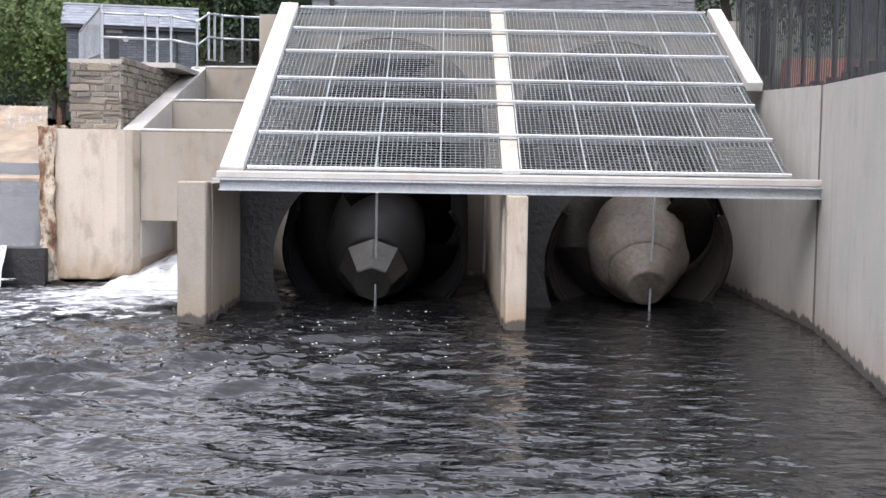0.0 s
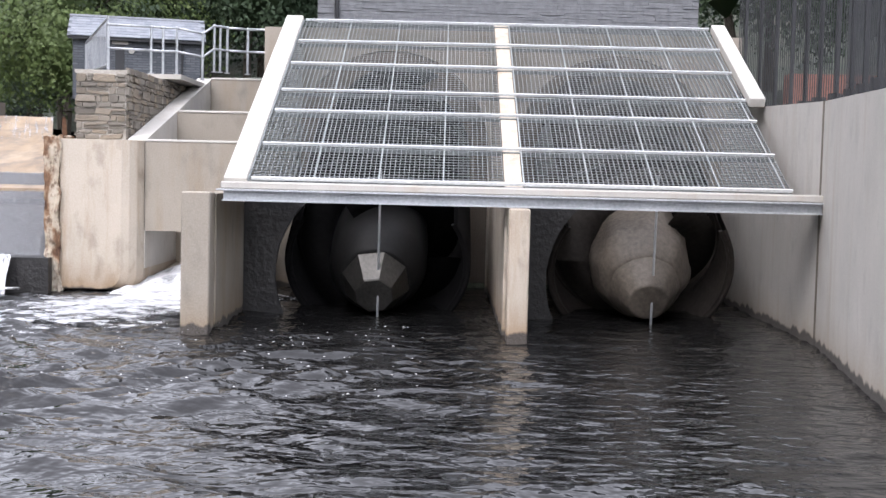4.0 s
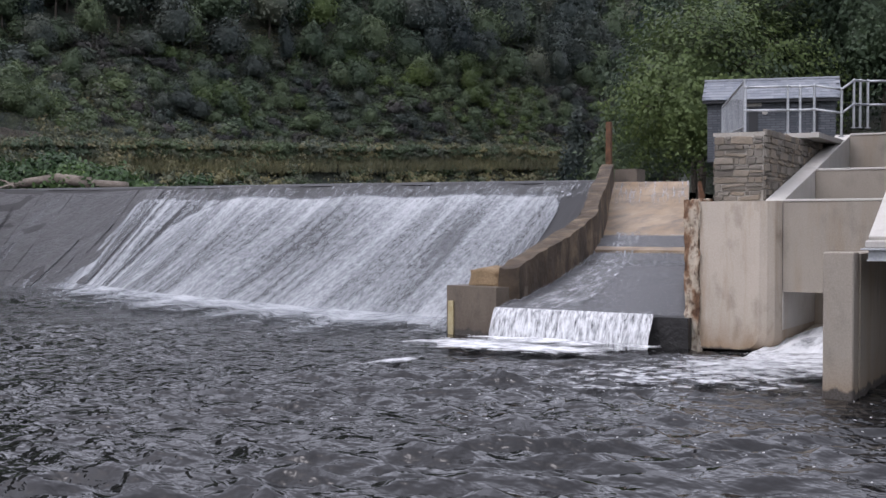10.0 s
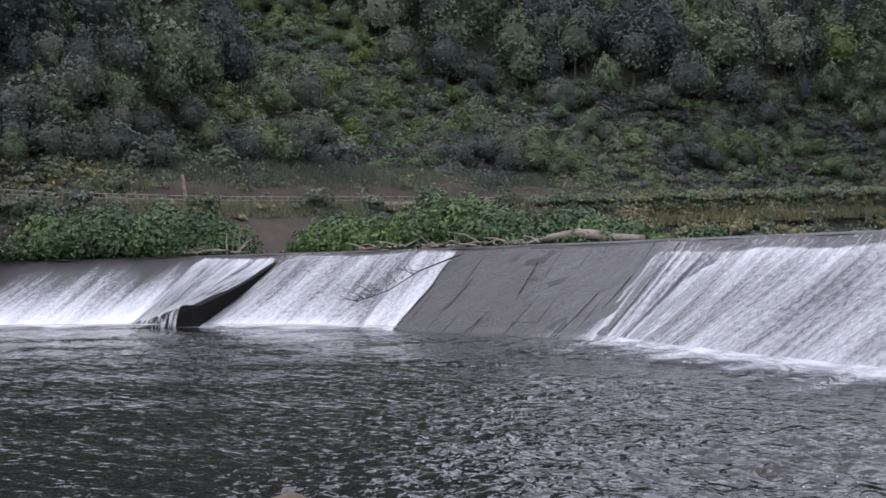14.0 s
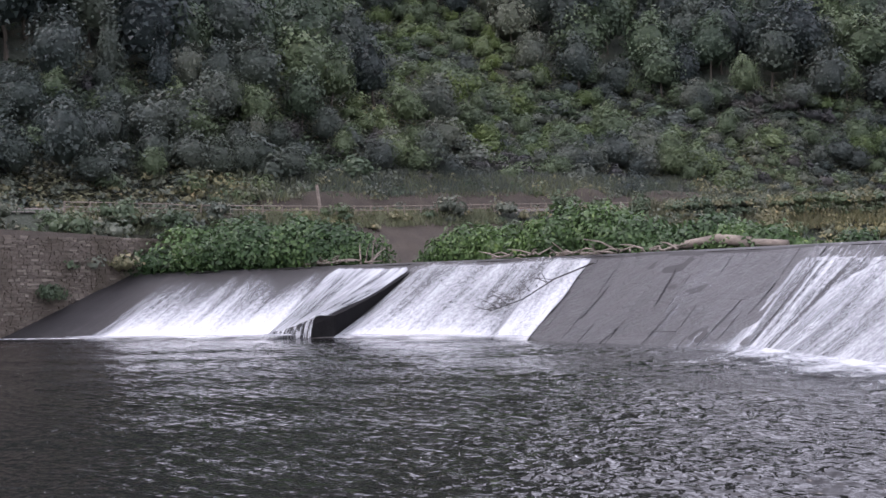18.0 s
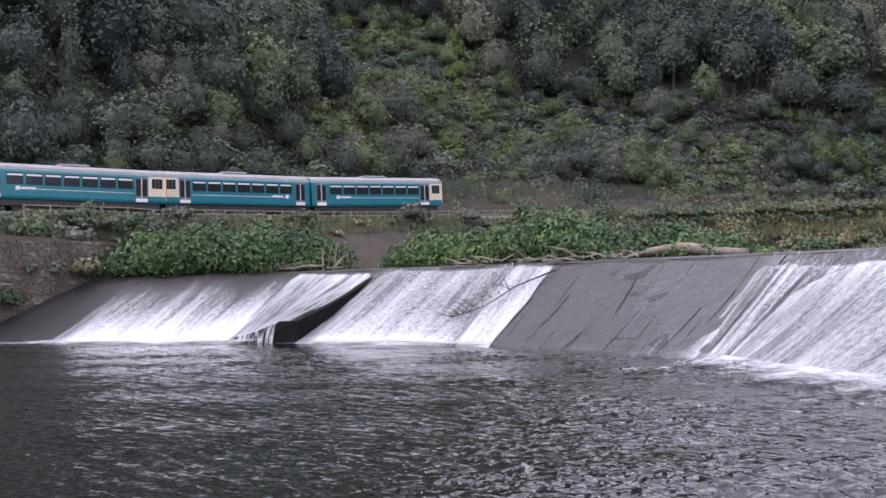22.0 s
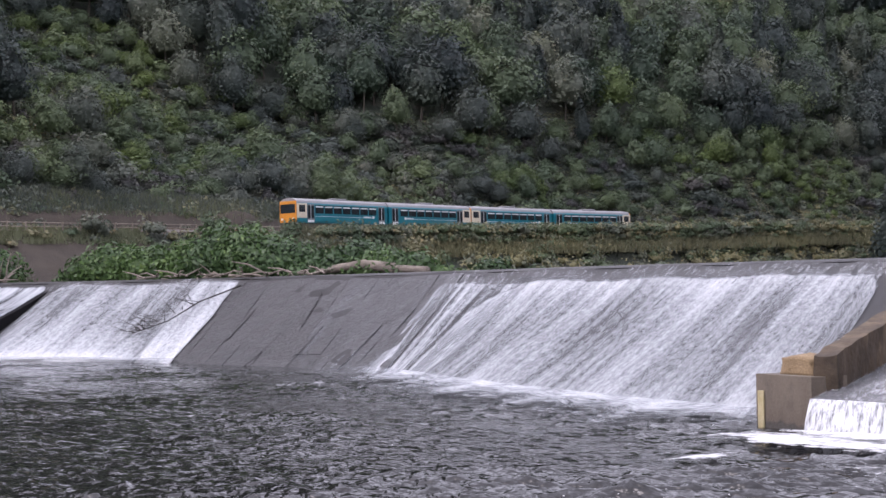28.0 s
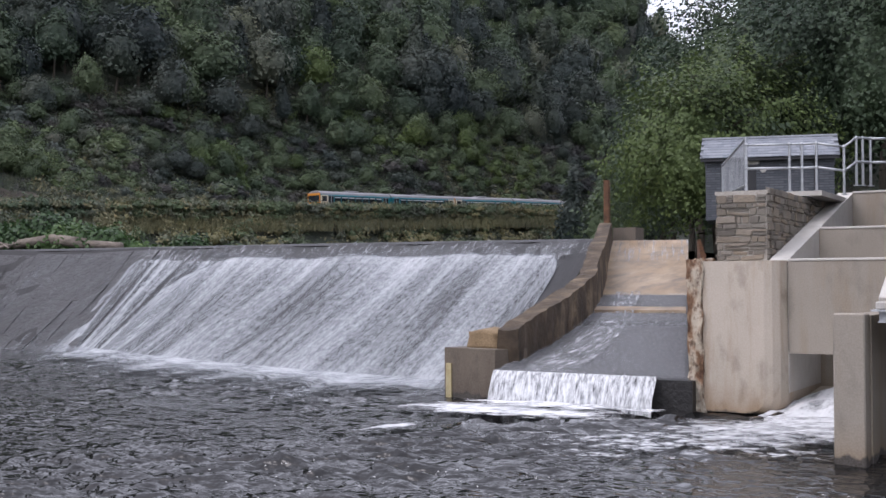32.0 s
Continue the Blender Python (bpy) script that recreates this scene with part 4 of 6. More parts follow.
# ---- works: concrete block, stone wall, chambers ----
w = empty("intake_block", "pale cast concrete block with rust runs", "concrete block")
rings, seg = [], 8
for y, ins, xl in ((23.38, 0.34, -7.25), (23.44, 0.2, -7.25), (23.56, 0.08, -7.28), (23.8, 0.0, -7.35), (33.0, 0.0, -8.6)):
    r0 = 0.34
    xr, zb = -5.7 - ins, 0.06 + ins * 0.15
    ring = [(xl, y, 3.06), (xl, y, zb)] + [(xr - r0 + r0 * math.sin(a), y, zb + r0 - r0 * math.cos(a)) for a in (math.pi / 2 * i / seg for i in range(seg + 1))] + [(xr, y, 3.06)]
    rings.append(ring)
n = len(rings[0])
vs = [p for r in rings for p in r]
fs = [tuple(range(n))] + [(a * n + i, (a + 1) * n + i, (a + 1) * n + (i + 1) % n, a * n + (i + 1) % n) for a in range(len(rings) - 1) for i in range(n)]
raw("front", vs, fs, M["concrete_warm"], w)
bm = boxed((-7.54, 23.3, -1.2), (-7.24, 24.2, 3.1))
bmesh.ops.subdivide_edges(bm, edges=list(bm.edges), cuts=22, use_grid_fill=True)
for v in bm.verts:
    v.co += 0.06 * noise.noise_vector(v.co * 3.0) + 0.045 * noise.noise_vector(v.co * Vector((11, 11, 7)).x)
tagged(part("pile_edge", bm, M["eroded"]), "rust-eaten concrete and steel pile edge", "pile")
bm = bmesh.new()
for s in range(8):
    p, q = Vector((-7.28, 24.0, 0)).lerp(Vector((-15.3, 48.9, 0)), s / 8), Vector((-7.28, 24.0, 0)).lerp(Vector((-15.3, 48.9, 0)), (s + 1) / 8)
    box(bm, (0, -0.0, -1), ((q - p).length, 0.12, 3.0 + 0.2 * s), Matrix.Translation(p) @ pose(0, 0, 0, 0, 0, math.degrees(math.atan2(q.y - p.y, q.x - p.x))))
tagged(part("sheet_pile_wall", bm, M["rust"]), "rusty sheet pile wall along the chute", "pile wall")
# sloping chamber walls: side wall rising to the rear, three cross walls, sluice opening
w = empty("sluice_chamber", "open concrete chambers stepping up beside the screens", "chamber")
part("side_wall", wall_run([(-6.05, 23.85), (-6.05, 26.7), (-6.05, 30.5), (-6.05, 33)], 0.365, 0.5, [3.08, 3.82, 4.84, 4.9]), M["coping"], w)
part("front_wall", prism([(-5.68, 23.8), (-3.3, 23.8), (-3.3, 24.1), (-5.68, 24.1)], 1.26, 3.05), M["concrete"], w)
part("cross_wall", prism([(-5.68, 26.6), (-3.3, 26.6), (-3.3, 26.9), (-5.68, 26.9)], 0, 3.78), M["concrete"], w)
part("cross_wall", prism([(-5.68, 30.3), (-3.0, 30.3), (-3.0, 30.6), (-5.68, 30.6)], 0, 4.8), M["concrete"], w)
part("floor", prism([(-5.68, 24.1), (-3.3, 24.1), (-3.3, 33), (-5.68, 33)], -1.2, [0.25, 0.25, 0.9, 0.9]), M["concrete"], w)
# Hidden deck added to keep light out of the chamber.
part("unseen_deck", prism([(-5.68, 26.9), (-3.3, 26.9), (-3.3, 30.3), (-5.68, 30.3)], 1.9, 2.2), M["concrete"], w)
# Thin caps added so the wall tops show paler, as if lit from above.
for y, z in ((23.8, 3.05), (26.6, 3.78), (30.3, 4.8)):
    part("capping", boxed((-5.675, y - 0.02, z), (-3.13, y + 0.32, z + 0.05), None, 0.01), M["coping"], w)
part("platform", prism([(-5.68, 30.6), (-2.9, 30.6), (-2.9, 40), (-5.68, 40)], 0, 4.78), M["concrete_pale"], w)

vs, uv = [], []
for i in range(17):
    for j in range(13):
        u, v = i / 16, j / 12
        vs.append((-5.62 + 2.2 * u - 0.5 * v, 25.6 - 3.3 * v + 0.1 * noise.noise((u * 4, v * 3, 0)), (0.3 + 0.75 * u) * (1 - v) ** 0.8 + 0.12 * noise.noise((u * 5, v * 6, 1)) + 0.06))
        uv.append((u * 2, v * 3.4))
sl = raw("sluice_water", vs, [(i * 13 + j, (i + 1) * 13 + j, (i + 1) * 13 + j + 1, i * 13 + j + 1) for i in range(16) for j in range(12)], M["sluice"], None, True, uv)
tagged(sl, "churning white water rushing out of the sluice", "water")

STONES = []
for q in range(6):
    bm = bmesh.new()
    bmesh.ops.create_cube(bm, size=1)
    bmesh.ops.bevel(bm, geom=list(bm.edges), offset=0.09, segments=1, affect="EDGES")
    for v in bm.verts:
        v.co += 0.15 * noise.noise_vector(v.co * 2.2 + Vector((q * 3.1, 0, 0)))
    STONES.append(mesh("stone", bm, M["rubble"]))


def rubble(parent, m, length, height, seed, lo=0.09, hi=0.19, cap=None):
    """Rubble stones in rough courses on a face; m: x along, z up, y out of the wall."""
    rnd = random.Random(seed)
    z = 0.0
    while z < height - 0.04:
        h = min(rnd.uniform(lo, hi), height - z)
        x = -rnd.uniform(0, 0.15)
        while x < length:
            wd = rnd.choice((0.12, 0.18, 0.24, 0.32, 0.46)) * rnd.uniform(0.85, 1.15)
            x0, x1 = max(x, 0), min(x + wd, length)
            lim = height if cap is None else cap((x0 + x1) / 2)
            if x1 - x0 > 0.06 and z + h * 0.6 < lim:
                ob = new("stone", rnd.choice(STONES))
                ob.parent = parent
                split = rnd.random() < 0.22 and h > 0.14
                hh = h * (0.5 if split else 1)
                ob.matrix_local = m @ Matrix.LocRotScale(((x0 + x1) / 2, rnd.uniform(-0.02, 0.02), z + hh / 2), Euler((0, rnd.uniform(-0.12, 0.12), 0)), (x1 - x0 - 0.026, 0.075, hh - 0.024))
                if split:
                    ob2 = new("stone", rnd.choice(STONES))
                    ob2.parent = parent
                    ob2.matrix_local = m @ Matrix.LocRotScale(((x0 + x1) / 2, rnd.uniform(-0.02, 0.02), z + h * 0.75), Euler((0, rnd.uniform(-0.12, 0.12), 0)), (x1 - x0 - 0.026, 0.075, h / 2 - 0.024))
            x += wd
        z += h


w = empty("rubble_wall", "rough rubble stone wall with pale mortar joints", "wall")
part("core", prism([(-7.1, 23.95), (-6.12, 23.95), (-6.1, 28.2), (-6.1, 29.0), (-7.6, 29.0)], 3.06, [4.4, 4.4, 4.45, 4.5, 4.5]), M["mortar"], w)
part("coping", prism([(-7.16, 23.96), (-6.1, 23.96), (-6.1, 24.3), (-7.16, 24.3)], 4.402, 4.47), M["mortar"], w)
rubble(w, pose(-7.12, 23.95, 3.07), 1.0, 1.33, 3)
rubble(w, pose(-6.115, 23.96, 3.07, 0, 0, 89.7), 5.0, 1.46, 4, 0.08, 0.2)
rubble(w, pose(-7.25, 27.0, 3.07, 0, 0, -88), 2.9, 1.33, 5)


def railing(label, posts, height=1.12, rail_levels=(1.0, 0.5)):
    """Tubular handrail through the feet of its posts."""
    r = empty("handrail", label, "railing")
    for p in posts:
        part("post", rods([(p, (p[0], p[1], p[2] + height))], 0.03), M["steel"], r)
        part("base_flange", rods([(p, (p[0], p[1], p[2] + 0.02))], 0.07), M["steel"], r)
    for lv in rail_levels:
        bm = bmesh.new()
        for a, b in zip(posts, posts[1:]):
            rod(bm, (a[0], a[1], a[2] + height * lv), (b[0], b[1], b[2] + height * lv), 0.028)
        for a in posts:
            bmesh.ops.create_uvsphere(bm, u_segments=8, v_segments=6, radius=0.045, matrix=Matrix.Translation((a[0], a[1], a[2] + height * lv)))
        part("top_rail" if lv == 1.0 else "mid_rail", bm, M["steel"], r, smooth=True)
    return r


railing("galvanised tube handrail along the stone wall", [(-7.4, 27.2, 4.69), (-6.48, 27.4, 4.68), (-6.22, 27.46, 4.67), (-5.92, 27.53, 4.68), (-5.35, 27.66, 4.58), (-5.13, 27.9, 4.79), (-5.03, 28.1, 4.8), (-4.9, 28.3, 4.8), (-4.45, 28.5, 4.8), (-3.3, 28.6, 4.8), (-2.9, 28.6, 4.8)], 1.07)
part("walkway_slab", prism([(-7.45, 27.1), (-5.72, 27.1), (-5.72, 34), (-9.2, 34)], 4.55, 4.66), M["concrete_pale"], (walkway := part("walkway", prism([(-7.45, 27.12), (-6.12, 29.05), (-6.12, 34), (-9.2, 34)], 3.5, 4.55), M["concrete"])))
tagged(walkway, "pale concrete walkway behind the stone wall", "walkway", kind="structure")
g = empty("steel_gate", "galvanised mesh gate panel on the walkway", "gate")
part("gate_frame", rods([((-7.42, 27.2, 4.75), (-7.42, 27.2, 5.95)), ((-9.15, 31.3, 4.9), (-9.15, 31.3, 5.75)), ((-7.42, 27.2, 5.9), (-9.15, 31.3, 5.75)), ((-7.42, 27.2, 4.85), (-9.15, 31.3, 4.95))], 0.03), M["steel"], g)
for i in range(1, 19):
    u = i / 19
    part("bar", rods([((-7.42 - 1.73 * u, 27.2 + 4.1 * u, 4.8 + 0.15 * u), (-7.42 - 1.73 * u, 27.2 + 4.1 * u, 5.9 - 0.15 * u))], 0.012, 5), M["steel"], g)

# ---- turbine house front: piers, beam, screens ----
SLOPE = math.atan2(3.41, 6.9)
SCREEN = Matrix.Translation((0, 18.6, 2.37)) @ pose(0, 0, 0, math.degrees(SLOPE))


def slope_poly(x0, x1, y0, y1, drop, z0):
    """A wall whose top follows the screens."""
    zt = lambda y: 2.37 + (y - 18.6) * math.tan(SLOPE) + drop
    bm = bmesh.new()
    p = [bm.verts.new((x, y, z)) for x in (x0, x1) for y, z in ((y0, z0), (y1, z0), (y1, zt(y1)), (y0, max(zt(y0), z0 + 0.1)))]
    for q in ((0, 1, 2, 3), (7, 6, 5, 4), (0, 4, 5, 1), (1, 5, 6, 2), (2, 6, 7, 3), (3, 7, 4, 0)):
        bm.faces.new([p[i] for i in q])
    bmesh.ops.recalc_face_normals(bm, faces=bm.faces)
    return bm


w = empty("turbine_channel", "cast concrete walls of the twin turbine channels", "channel")
part("front_pier", boxed((-3.66, 17.98, -1.5), (-3.22, 18.4, 2.17), None, 0.02), M["concrete"], w)
part("front_pier", boxed((1.34, 17.85, -1.5), (1.66, 18.3, 2.03), None, 0.02), M["concrete_warm"], w)
part("side_wall", boxed((-3.62, 18.41, -1.5), (-3.2, 23.75, 2.14)), M["concrete"], w)
part("upper_wall", slope_poly(-3.1, -2.78, 18.45, 25.6, -0.02, 2.15), M["concrete_pale"], w)
part("middle_wall", slope_poly(1.3, 1.58, 18.4, 25.6, -0.06, -1.5), M["concrete_warm"], w)
# rear wall with an arched, dark passage behind each screw
def arched_wall(x0, x1, cx, r, spring, z1, y0, y1):
    out = [(x0, -1.5), (x0, z1), (x1, z1), (x1, -1.5)]
    arch = [(cx + r, -1.5)] + [(cx + r * math.cos(a), spring + r * 0.98 * math.sin(a)) for a in (math.pi * i / 20 for i in range(21))] + [(cx - r, -1.5)]
    bm = bmesh.new()
    ring = out + arch
    fr, bk = ([bm.verts.new((x, y, z)) for x, z in ring] for y in (y0, y1))
    n = len(ring)
    for i in range(n):
        bm.faces.new((fr[i], fr[(i + 1) % n], bk[(i + 1) % n], bk[i]))
    for side in (fr, bk):
        es = [bm.edges.get((side[i], side[(i + 1) % n])) for i in range(n)]
        bmesh.ops.triangle_fill(bm, use_beauty=True, edges=es)
    bmesh.ops.recalc_face_normals(bm, faces=bm.faces)
    return bm


for x0, x1, cx in ((-3.6, 1.44, -0.85), (1.44, 6.6, 3.95)):
    part("back_wall", arched_wall(x0, x1, cx, 2.1, 3.1, 5.6, 25.6, 25.9), M["concrete"], w)
# Darker concrete at the end: the passages' shade is put into its colour.
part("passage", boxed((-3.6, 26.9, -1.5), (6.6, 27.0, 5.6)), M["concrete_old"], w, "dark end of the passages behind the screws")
part("left_coping", boxed((-3.12, -0.05, -0.12), (-2.76, 7.72, 0.06), SCREEN, 0.015), M["coping"], w)
part("right_coping", boxed((5.9, 3.7, -0.12), (6.19, 7.72, 0.06), SCREEN, 0.015), M["coping"], w)
b = empty("front_beam", "grey steel channel beam across the turbine openings", "beam")
part("web", boxed((-3.06, 18.22, 2.06), (6.18, 18.26, 2.2)), M["steel_paint"], b)
part("lower_flange", boxed((-3.06, 18.1, 2.04), (6.18, 18.3, 2.06)), M["steel_paint"], b)
part("upper_flange", boxed((-3.15, 18.08, 2.2), (6.19, 18.6, 2.225)), M["steel_paint"], b)
part("ledge", boxed((-3.1, 18.15, 2.225), (6.19, 18.62, 2.34), None, 0.02), M["concrete_pale"], b)

s = empty("debris_screen", "sloping galvanised grating over the turbine screws", "screen")
BARS = (0.02, 1.32, 2.72, 3.68, 5.03, 6.28, 7.55)
for v in BARS:
    part("cross_bar", boxed((-2.7, v - 0.018, 0.0), (5.82, v + 0.018, 0.045), SCREEN), M["white_steel"], s)
    part("bearer", boxed((-2.7, v - 0.02, -0.1), (5.82, v + 0.0, -0.03), SCREEN), M["grating"], s)
for x0, x1 in ((-2.75, 1.27), (1.6, 5.8)):
    n = int((x1 - x0) / 0.078)
    vs, fs = [], []

    def wire(a, c):
        i = len(vs)
        (ax, ay, az), (cx, cy, cz) = a, c
        vs.extend([(ax, ay, az), (cx, ay, az), (cx, cy, az), (ax, cy, az), (ax, ay, cz), (cx, ay, cz), (cx, cy, cz), (ax, cy, cz)])
        fs.extend([(i + 4, i + 5, i + 6, i + 7), (i, i + 3, i + 2, i + 1), (i, i + 1, i + 5, i + 4), (i + 2, i + 3, i + 7, i + 6), (i + 1, i + 2, i + 6, i + 5), (i + 3, i, i + 4, i + 7)])
    for i in range(n + 1):
        x = x0 + (x1 - x0) * i / n
        wd = 0.012 if i % 13 == 0 else 0.0029
        wire((x - wd, 0, -0.045), (x + wd, 7.65, 0.0))
    for i in range(77):
        y = i * 0.0995
        wire((x0, y - 0.0035, -0.011), (x1, y + 0.0035, -0.001))
    gr = raw("grating_panel", vs, fs, M["grating"], s)
    gr.matrix_local = SCREEN
for x in (-0.79, 4.01):
    tagged(part("hanging_rod", rods([((x, 20.7, -0.4), (x + 0.02, 20.5, 2.6))], 0.022), M["steel"]), "thin steel rod hanging into the tailwater", "rod", "rods")


def helix(radius, core, length, pitch, starts, turn_dir):
    """Flights of a screw along local z."""
    made = []
    n = int(length / pitch * 40)
    for k in range(starts):
        vs, fs = [], []
        for i in range(n + 1):
            z = length * i / n
            a = turn_dir * 2 * math.pi * z / pitch + 2 * math.pi * k / starts
            for r, o in ((core, -0.02), (radius, -0.02), (radius, 0.02), (core, 0.02)):
                vs.append((r * math.cos(a), r * math.sin(a), z + o))
        for i in range(n):
            for j in range(4):
                fs.append((i * 4 + j, i * 4 + (j + 1) % 4, (i + 1) * 4 + (j + 1) % 4, (i + 1) * 4 + j))
        made.append((vs, fs))
    return made


def lathe(prof, seg=40, lump=0.0):
    bm = bmesh.new()
    rings = []
    for r, z in prof:
        ring = []
        for i in range(seg):
            a = 2 * math.pi * i / seg
            e = 1 + lump * noise.noise((math.cos(a) * 2.1, math.sin(a) * 2.1, z * 2.3)) + 0.5 * lump * noise.noise((math.cos(a) * 5, math.sin(a) * 5, z * 4))
            ring.append(bm.verts.new((r * e * math.cos(a), r * e * math.sin(a), z)))
        rings.append(ring)
    for a, c in zip(rings, rings[1:]):
        for i in range(seg):
            bm.faces.new((a[i], a[(i + 1) % seg], c[(i + 1) % seg], c[i]))
    bm.faces.new(rings[0][::-1])
    bmesh.ops.recalc_face_normals(bm, faces=bm.faces)
    return bm


def turbine(cx, nose, tube, flight, shell, label, turn0, lump):
    lie = Matrix.Translation((cx, 21.4, 0.76)) @ pose(0, 0, 0, -(90 - math.degrees(SLOPE)), 0, 0)
    t = empty("screw_turbine", label, "turbine", lie @ pose(0, 0, 0, 0, 0, turn0))
    part("nose_cone", lathe([(0.3, -0.86), (0.33, -0.86), (0.36, -0.84), (0.49, -0.6), (0.62, -0.36)], 40 if lump else 8, lump * 0.5), nose, t, smooth=lump > 0)
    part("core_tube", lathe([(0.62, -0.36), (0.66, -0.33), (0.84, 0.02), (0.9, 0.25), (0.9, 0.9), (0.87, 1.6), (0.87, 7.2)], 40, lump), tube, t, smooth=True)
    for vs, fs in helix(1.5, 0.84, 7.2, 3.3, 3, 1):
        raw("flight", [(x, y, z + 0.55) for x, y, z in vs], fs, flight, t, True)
    # lower bearing and trough stay still
    q = empty("turbine_trough", "curved steel trough round a turbine screw", "trough", lie)
    for i0, i1 in ((0, 8), (8, 16), (16, 24), (24, 32)):
        vs, fs = [], []
        for i in range(i0, i1 + 1):
            a = math.pi * (-0.18 + 1.36 * i / 32)
            for r, z in ((1.62, 0.2), (1.62, 5.0), (1.7, 5.0), (1.7, 0.2)):
                vs.append((r * math.cos(a), r * math.sin(a), z))
        for i in range(i1 - i0):
            for j in range(4):
                fs.append((i * 4 + j, i * 4 + (j + 1) % 4, i * 4 + 4 + (j + 1) % 4, i * 4 + 4 + j))
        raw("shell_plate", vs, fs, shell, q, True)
    for z in (0.25, 1.3, 2.4):
        bm = bmesh.new()
        arc = [(1.6 * math.cos(a), 1.6 * math.sin(a), z) for a in (math.pi * (-0.18 + 1.36 * i / 24) for i in range(25))]
        for a, b in zip(arc, arc[1:]):
            rod(bm, a, b, 0.035, 5)
        part("rib", bm, shell, q)
    part("strut", rods([((-1.5, -1.4, 1.0), (-0.7, -1.6, 1.25))], 0.04), M["black_steel"], q)
    return t


# Paler than the tube: light caught on the nose is put in the colour.
M["nose_steel"] = two_tone("lit_nose_steel", (0.07, 0.068, 0.063), (0.13, 0.125, 0.115), 1.6, 0.34, 0.2, 0.005, metal=0.8).m
# Mud tone of the right trough and flights, darkened for the bay's shade.
M["trough_mud"] = two_tone("shaded_muddy_steel", (0.022, 0.019, 0.017), (0.05, 0.043, 0.037), 1.0, 0.6, 0.4, 0.02, spec=0.2).m
screw_a = turbine(-0.85, M["nose_steel"], M["screw_steel"], M["flight_dark"], M["dark_void"], "turning screw turbine, coloured dark for the shade of its flooded channel", 0, 0.0)
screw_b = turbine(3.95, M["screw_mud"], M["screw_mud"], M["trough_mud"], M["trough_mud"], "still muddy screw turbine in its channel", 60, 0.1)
# bulkheads: a plate either side of each trough, cut to its circle
for cx, x0, x1 in ((-0.85, -3.19, 1.29), (3.95, 1.6, 6.2)):
    for side in (-1,):
        edge = x0 if side < 0 else x1
        arc = [(cx + side * 1.78 * math.cos(a), 0.7 + 1.78 * math.sin(a)) for a in (math.radians(-40 + 120 * i / 16) for i in range(17))]
        bm = bmesh.new()
        fr, bk = ([bm.verts.new((x, y, z)) for x, z in [(edge, arc[0][1])] + arc + [(edge, arc[-1][1])]] for y in (20.9, 21.0))
        bm.faces.new(fr)
        bm.faces.new(bk[::-1])
        for i in range(len(fr)):
            j2 = (i + 1) % len(fr)
            bm.faces.new((fr[i], bk[i], bk[j2], fr[j2]))
        bmesh.ops.recalc_face_normals(bm, faces=bm.faces)
        # Bay shade carried by the dark wet_stone colour on these plates.
        tagged(part("bulkhead", bm, M["wet_stone"]), "bulkhead cut round the turbine trough, darkened in colour for shade", "bulkhead", "bulkheads")

# right-hand wing wall, its joint, and the railings above it
w = empty("wing_wall", "tall pale concrete wing wall beside the tailwater", "wall")
part("rear_panel", wall_run([(6.25, 25.6), (6.2, 18.45)], -0.45, -1.5, [4.05, 3.8]), M["concrete_pale"], w)
part("front_panel", wall_run([(6.2, 18.42), (5.36, 13.05), (3.9, 4.0), (3.3, 0.5)], -0.45, -1.5, [3.8, 3.62, 3.4, 3.3]), M["concrete_pale"], w)
part("joint_strip", boxed((6.19, 18.39, -1.5), (6.24, 18.47, 3.8)), M["concrete_old"], w)
f = empty("palisade_fence", "tall black steel paling fence on the wing wall", "fence")
fp = [(6.5, 25.5), (6.55, 22.0), (6.5, 18.4), (5.75, 13.3), (4.4, 5.0)]
for a, c in zip(fp, fp[1:]):
    L = math.dist(a, c)
    for i in range(int(L / 0.9)):
        u = (i + 0.5) / int(L / 0.9)
        x, y = a[0] + (c[0] - a[0]) * u, a[1] + (c[1] - a[1]) * u
        part("post", boxed((x - 0.03, y - 0.03, 3.4), (x + 0.03, y + 0.03, 7.2)), M["black_steel"], f)
        part("foot", boxed((x - 0.1, y - 0.06, 3.7), (x + 0.1, y + 0.06, 3.95)), M["black_steel"], f)
    for i in range(int(L / 0.13)):
        u = (i + 0.5) / int(L / 0.13)
        x, y = a[0] + (c[0] - a[0]) * u, a[1] + (c[1] - a[1]) * u
        part("pale", boxed((x - 0.008, y - 0.008, 3.6), (x + 0.008, y + 0.008, 7.1)), M["black_steel"], f)
tagged(part("brick_wall", boxed((7.2, 24, 2), (12.5, 24.4, 4.72)), M["brick_red"]), "low red brick wall behind the fence", "wall")

# ---- power house and hut ----
h = empty("power_house", "power house clad in narrow grey stone courses", "building")
part("wall", boxed((-2.6, 27.1, 3.5), (5.9, 33, 9.4)), M["slate"], h)
rnd = random.Random(8)
bm = bmesh.new()
z = 5.2
while z < 8.2:
    x = -2.64
    hgt = rnd.uniform(0.05, 0.085)
    while x < 5.92:
        wd = rnd.uniform(0.2, 0.55)
        d = rnd.uniform(0.0, 0.03)
        box(bm, (x, 27.05 - d, z), (min(x + wd, 5.94) - 0.006, 27.12, z + hgt - 0.006))
        x += wd
    z += hgt
ob = part("cladding", bm, M["clad"], h)
ob["kind"] = "stuff"
part("roof", boxed((-3.0, 26.6, 9.4), (6.3, 33.5, 9.7)), M["slate"], h)
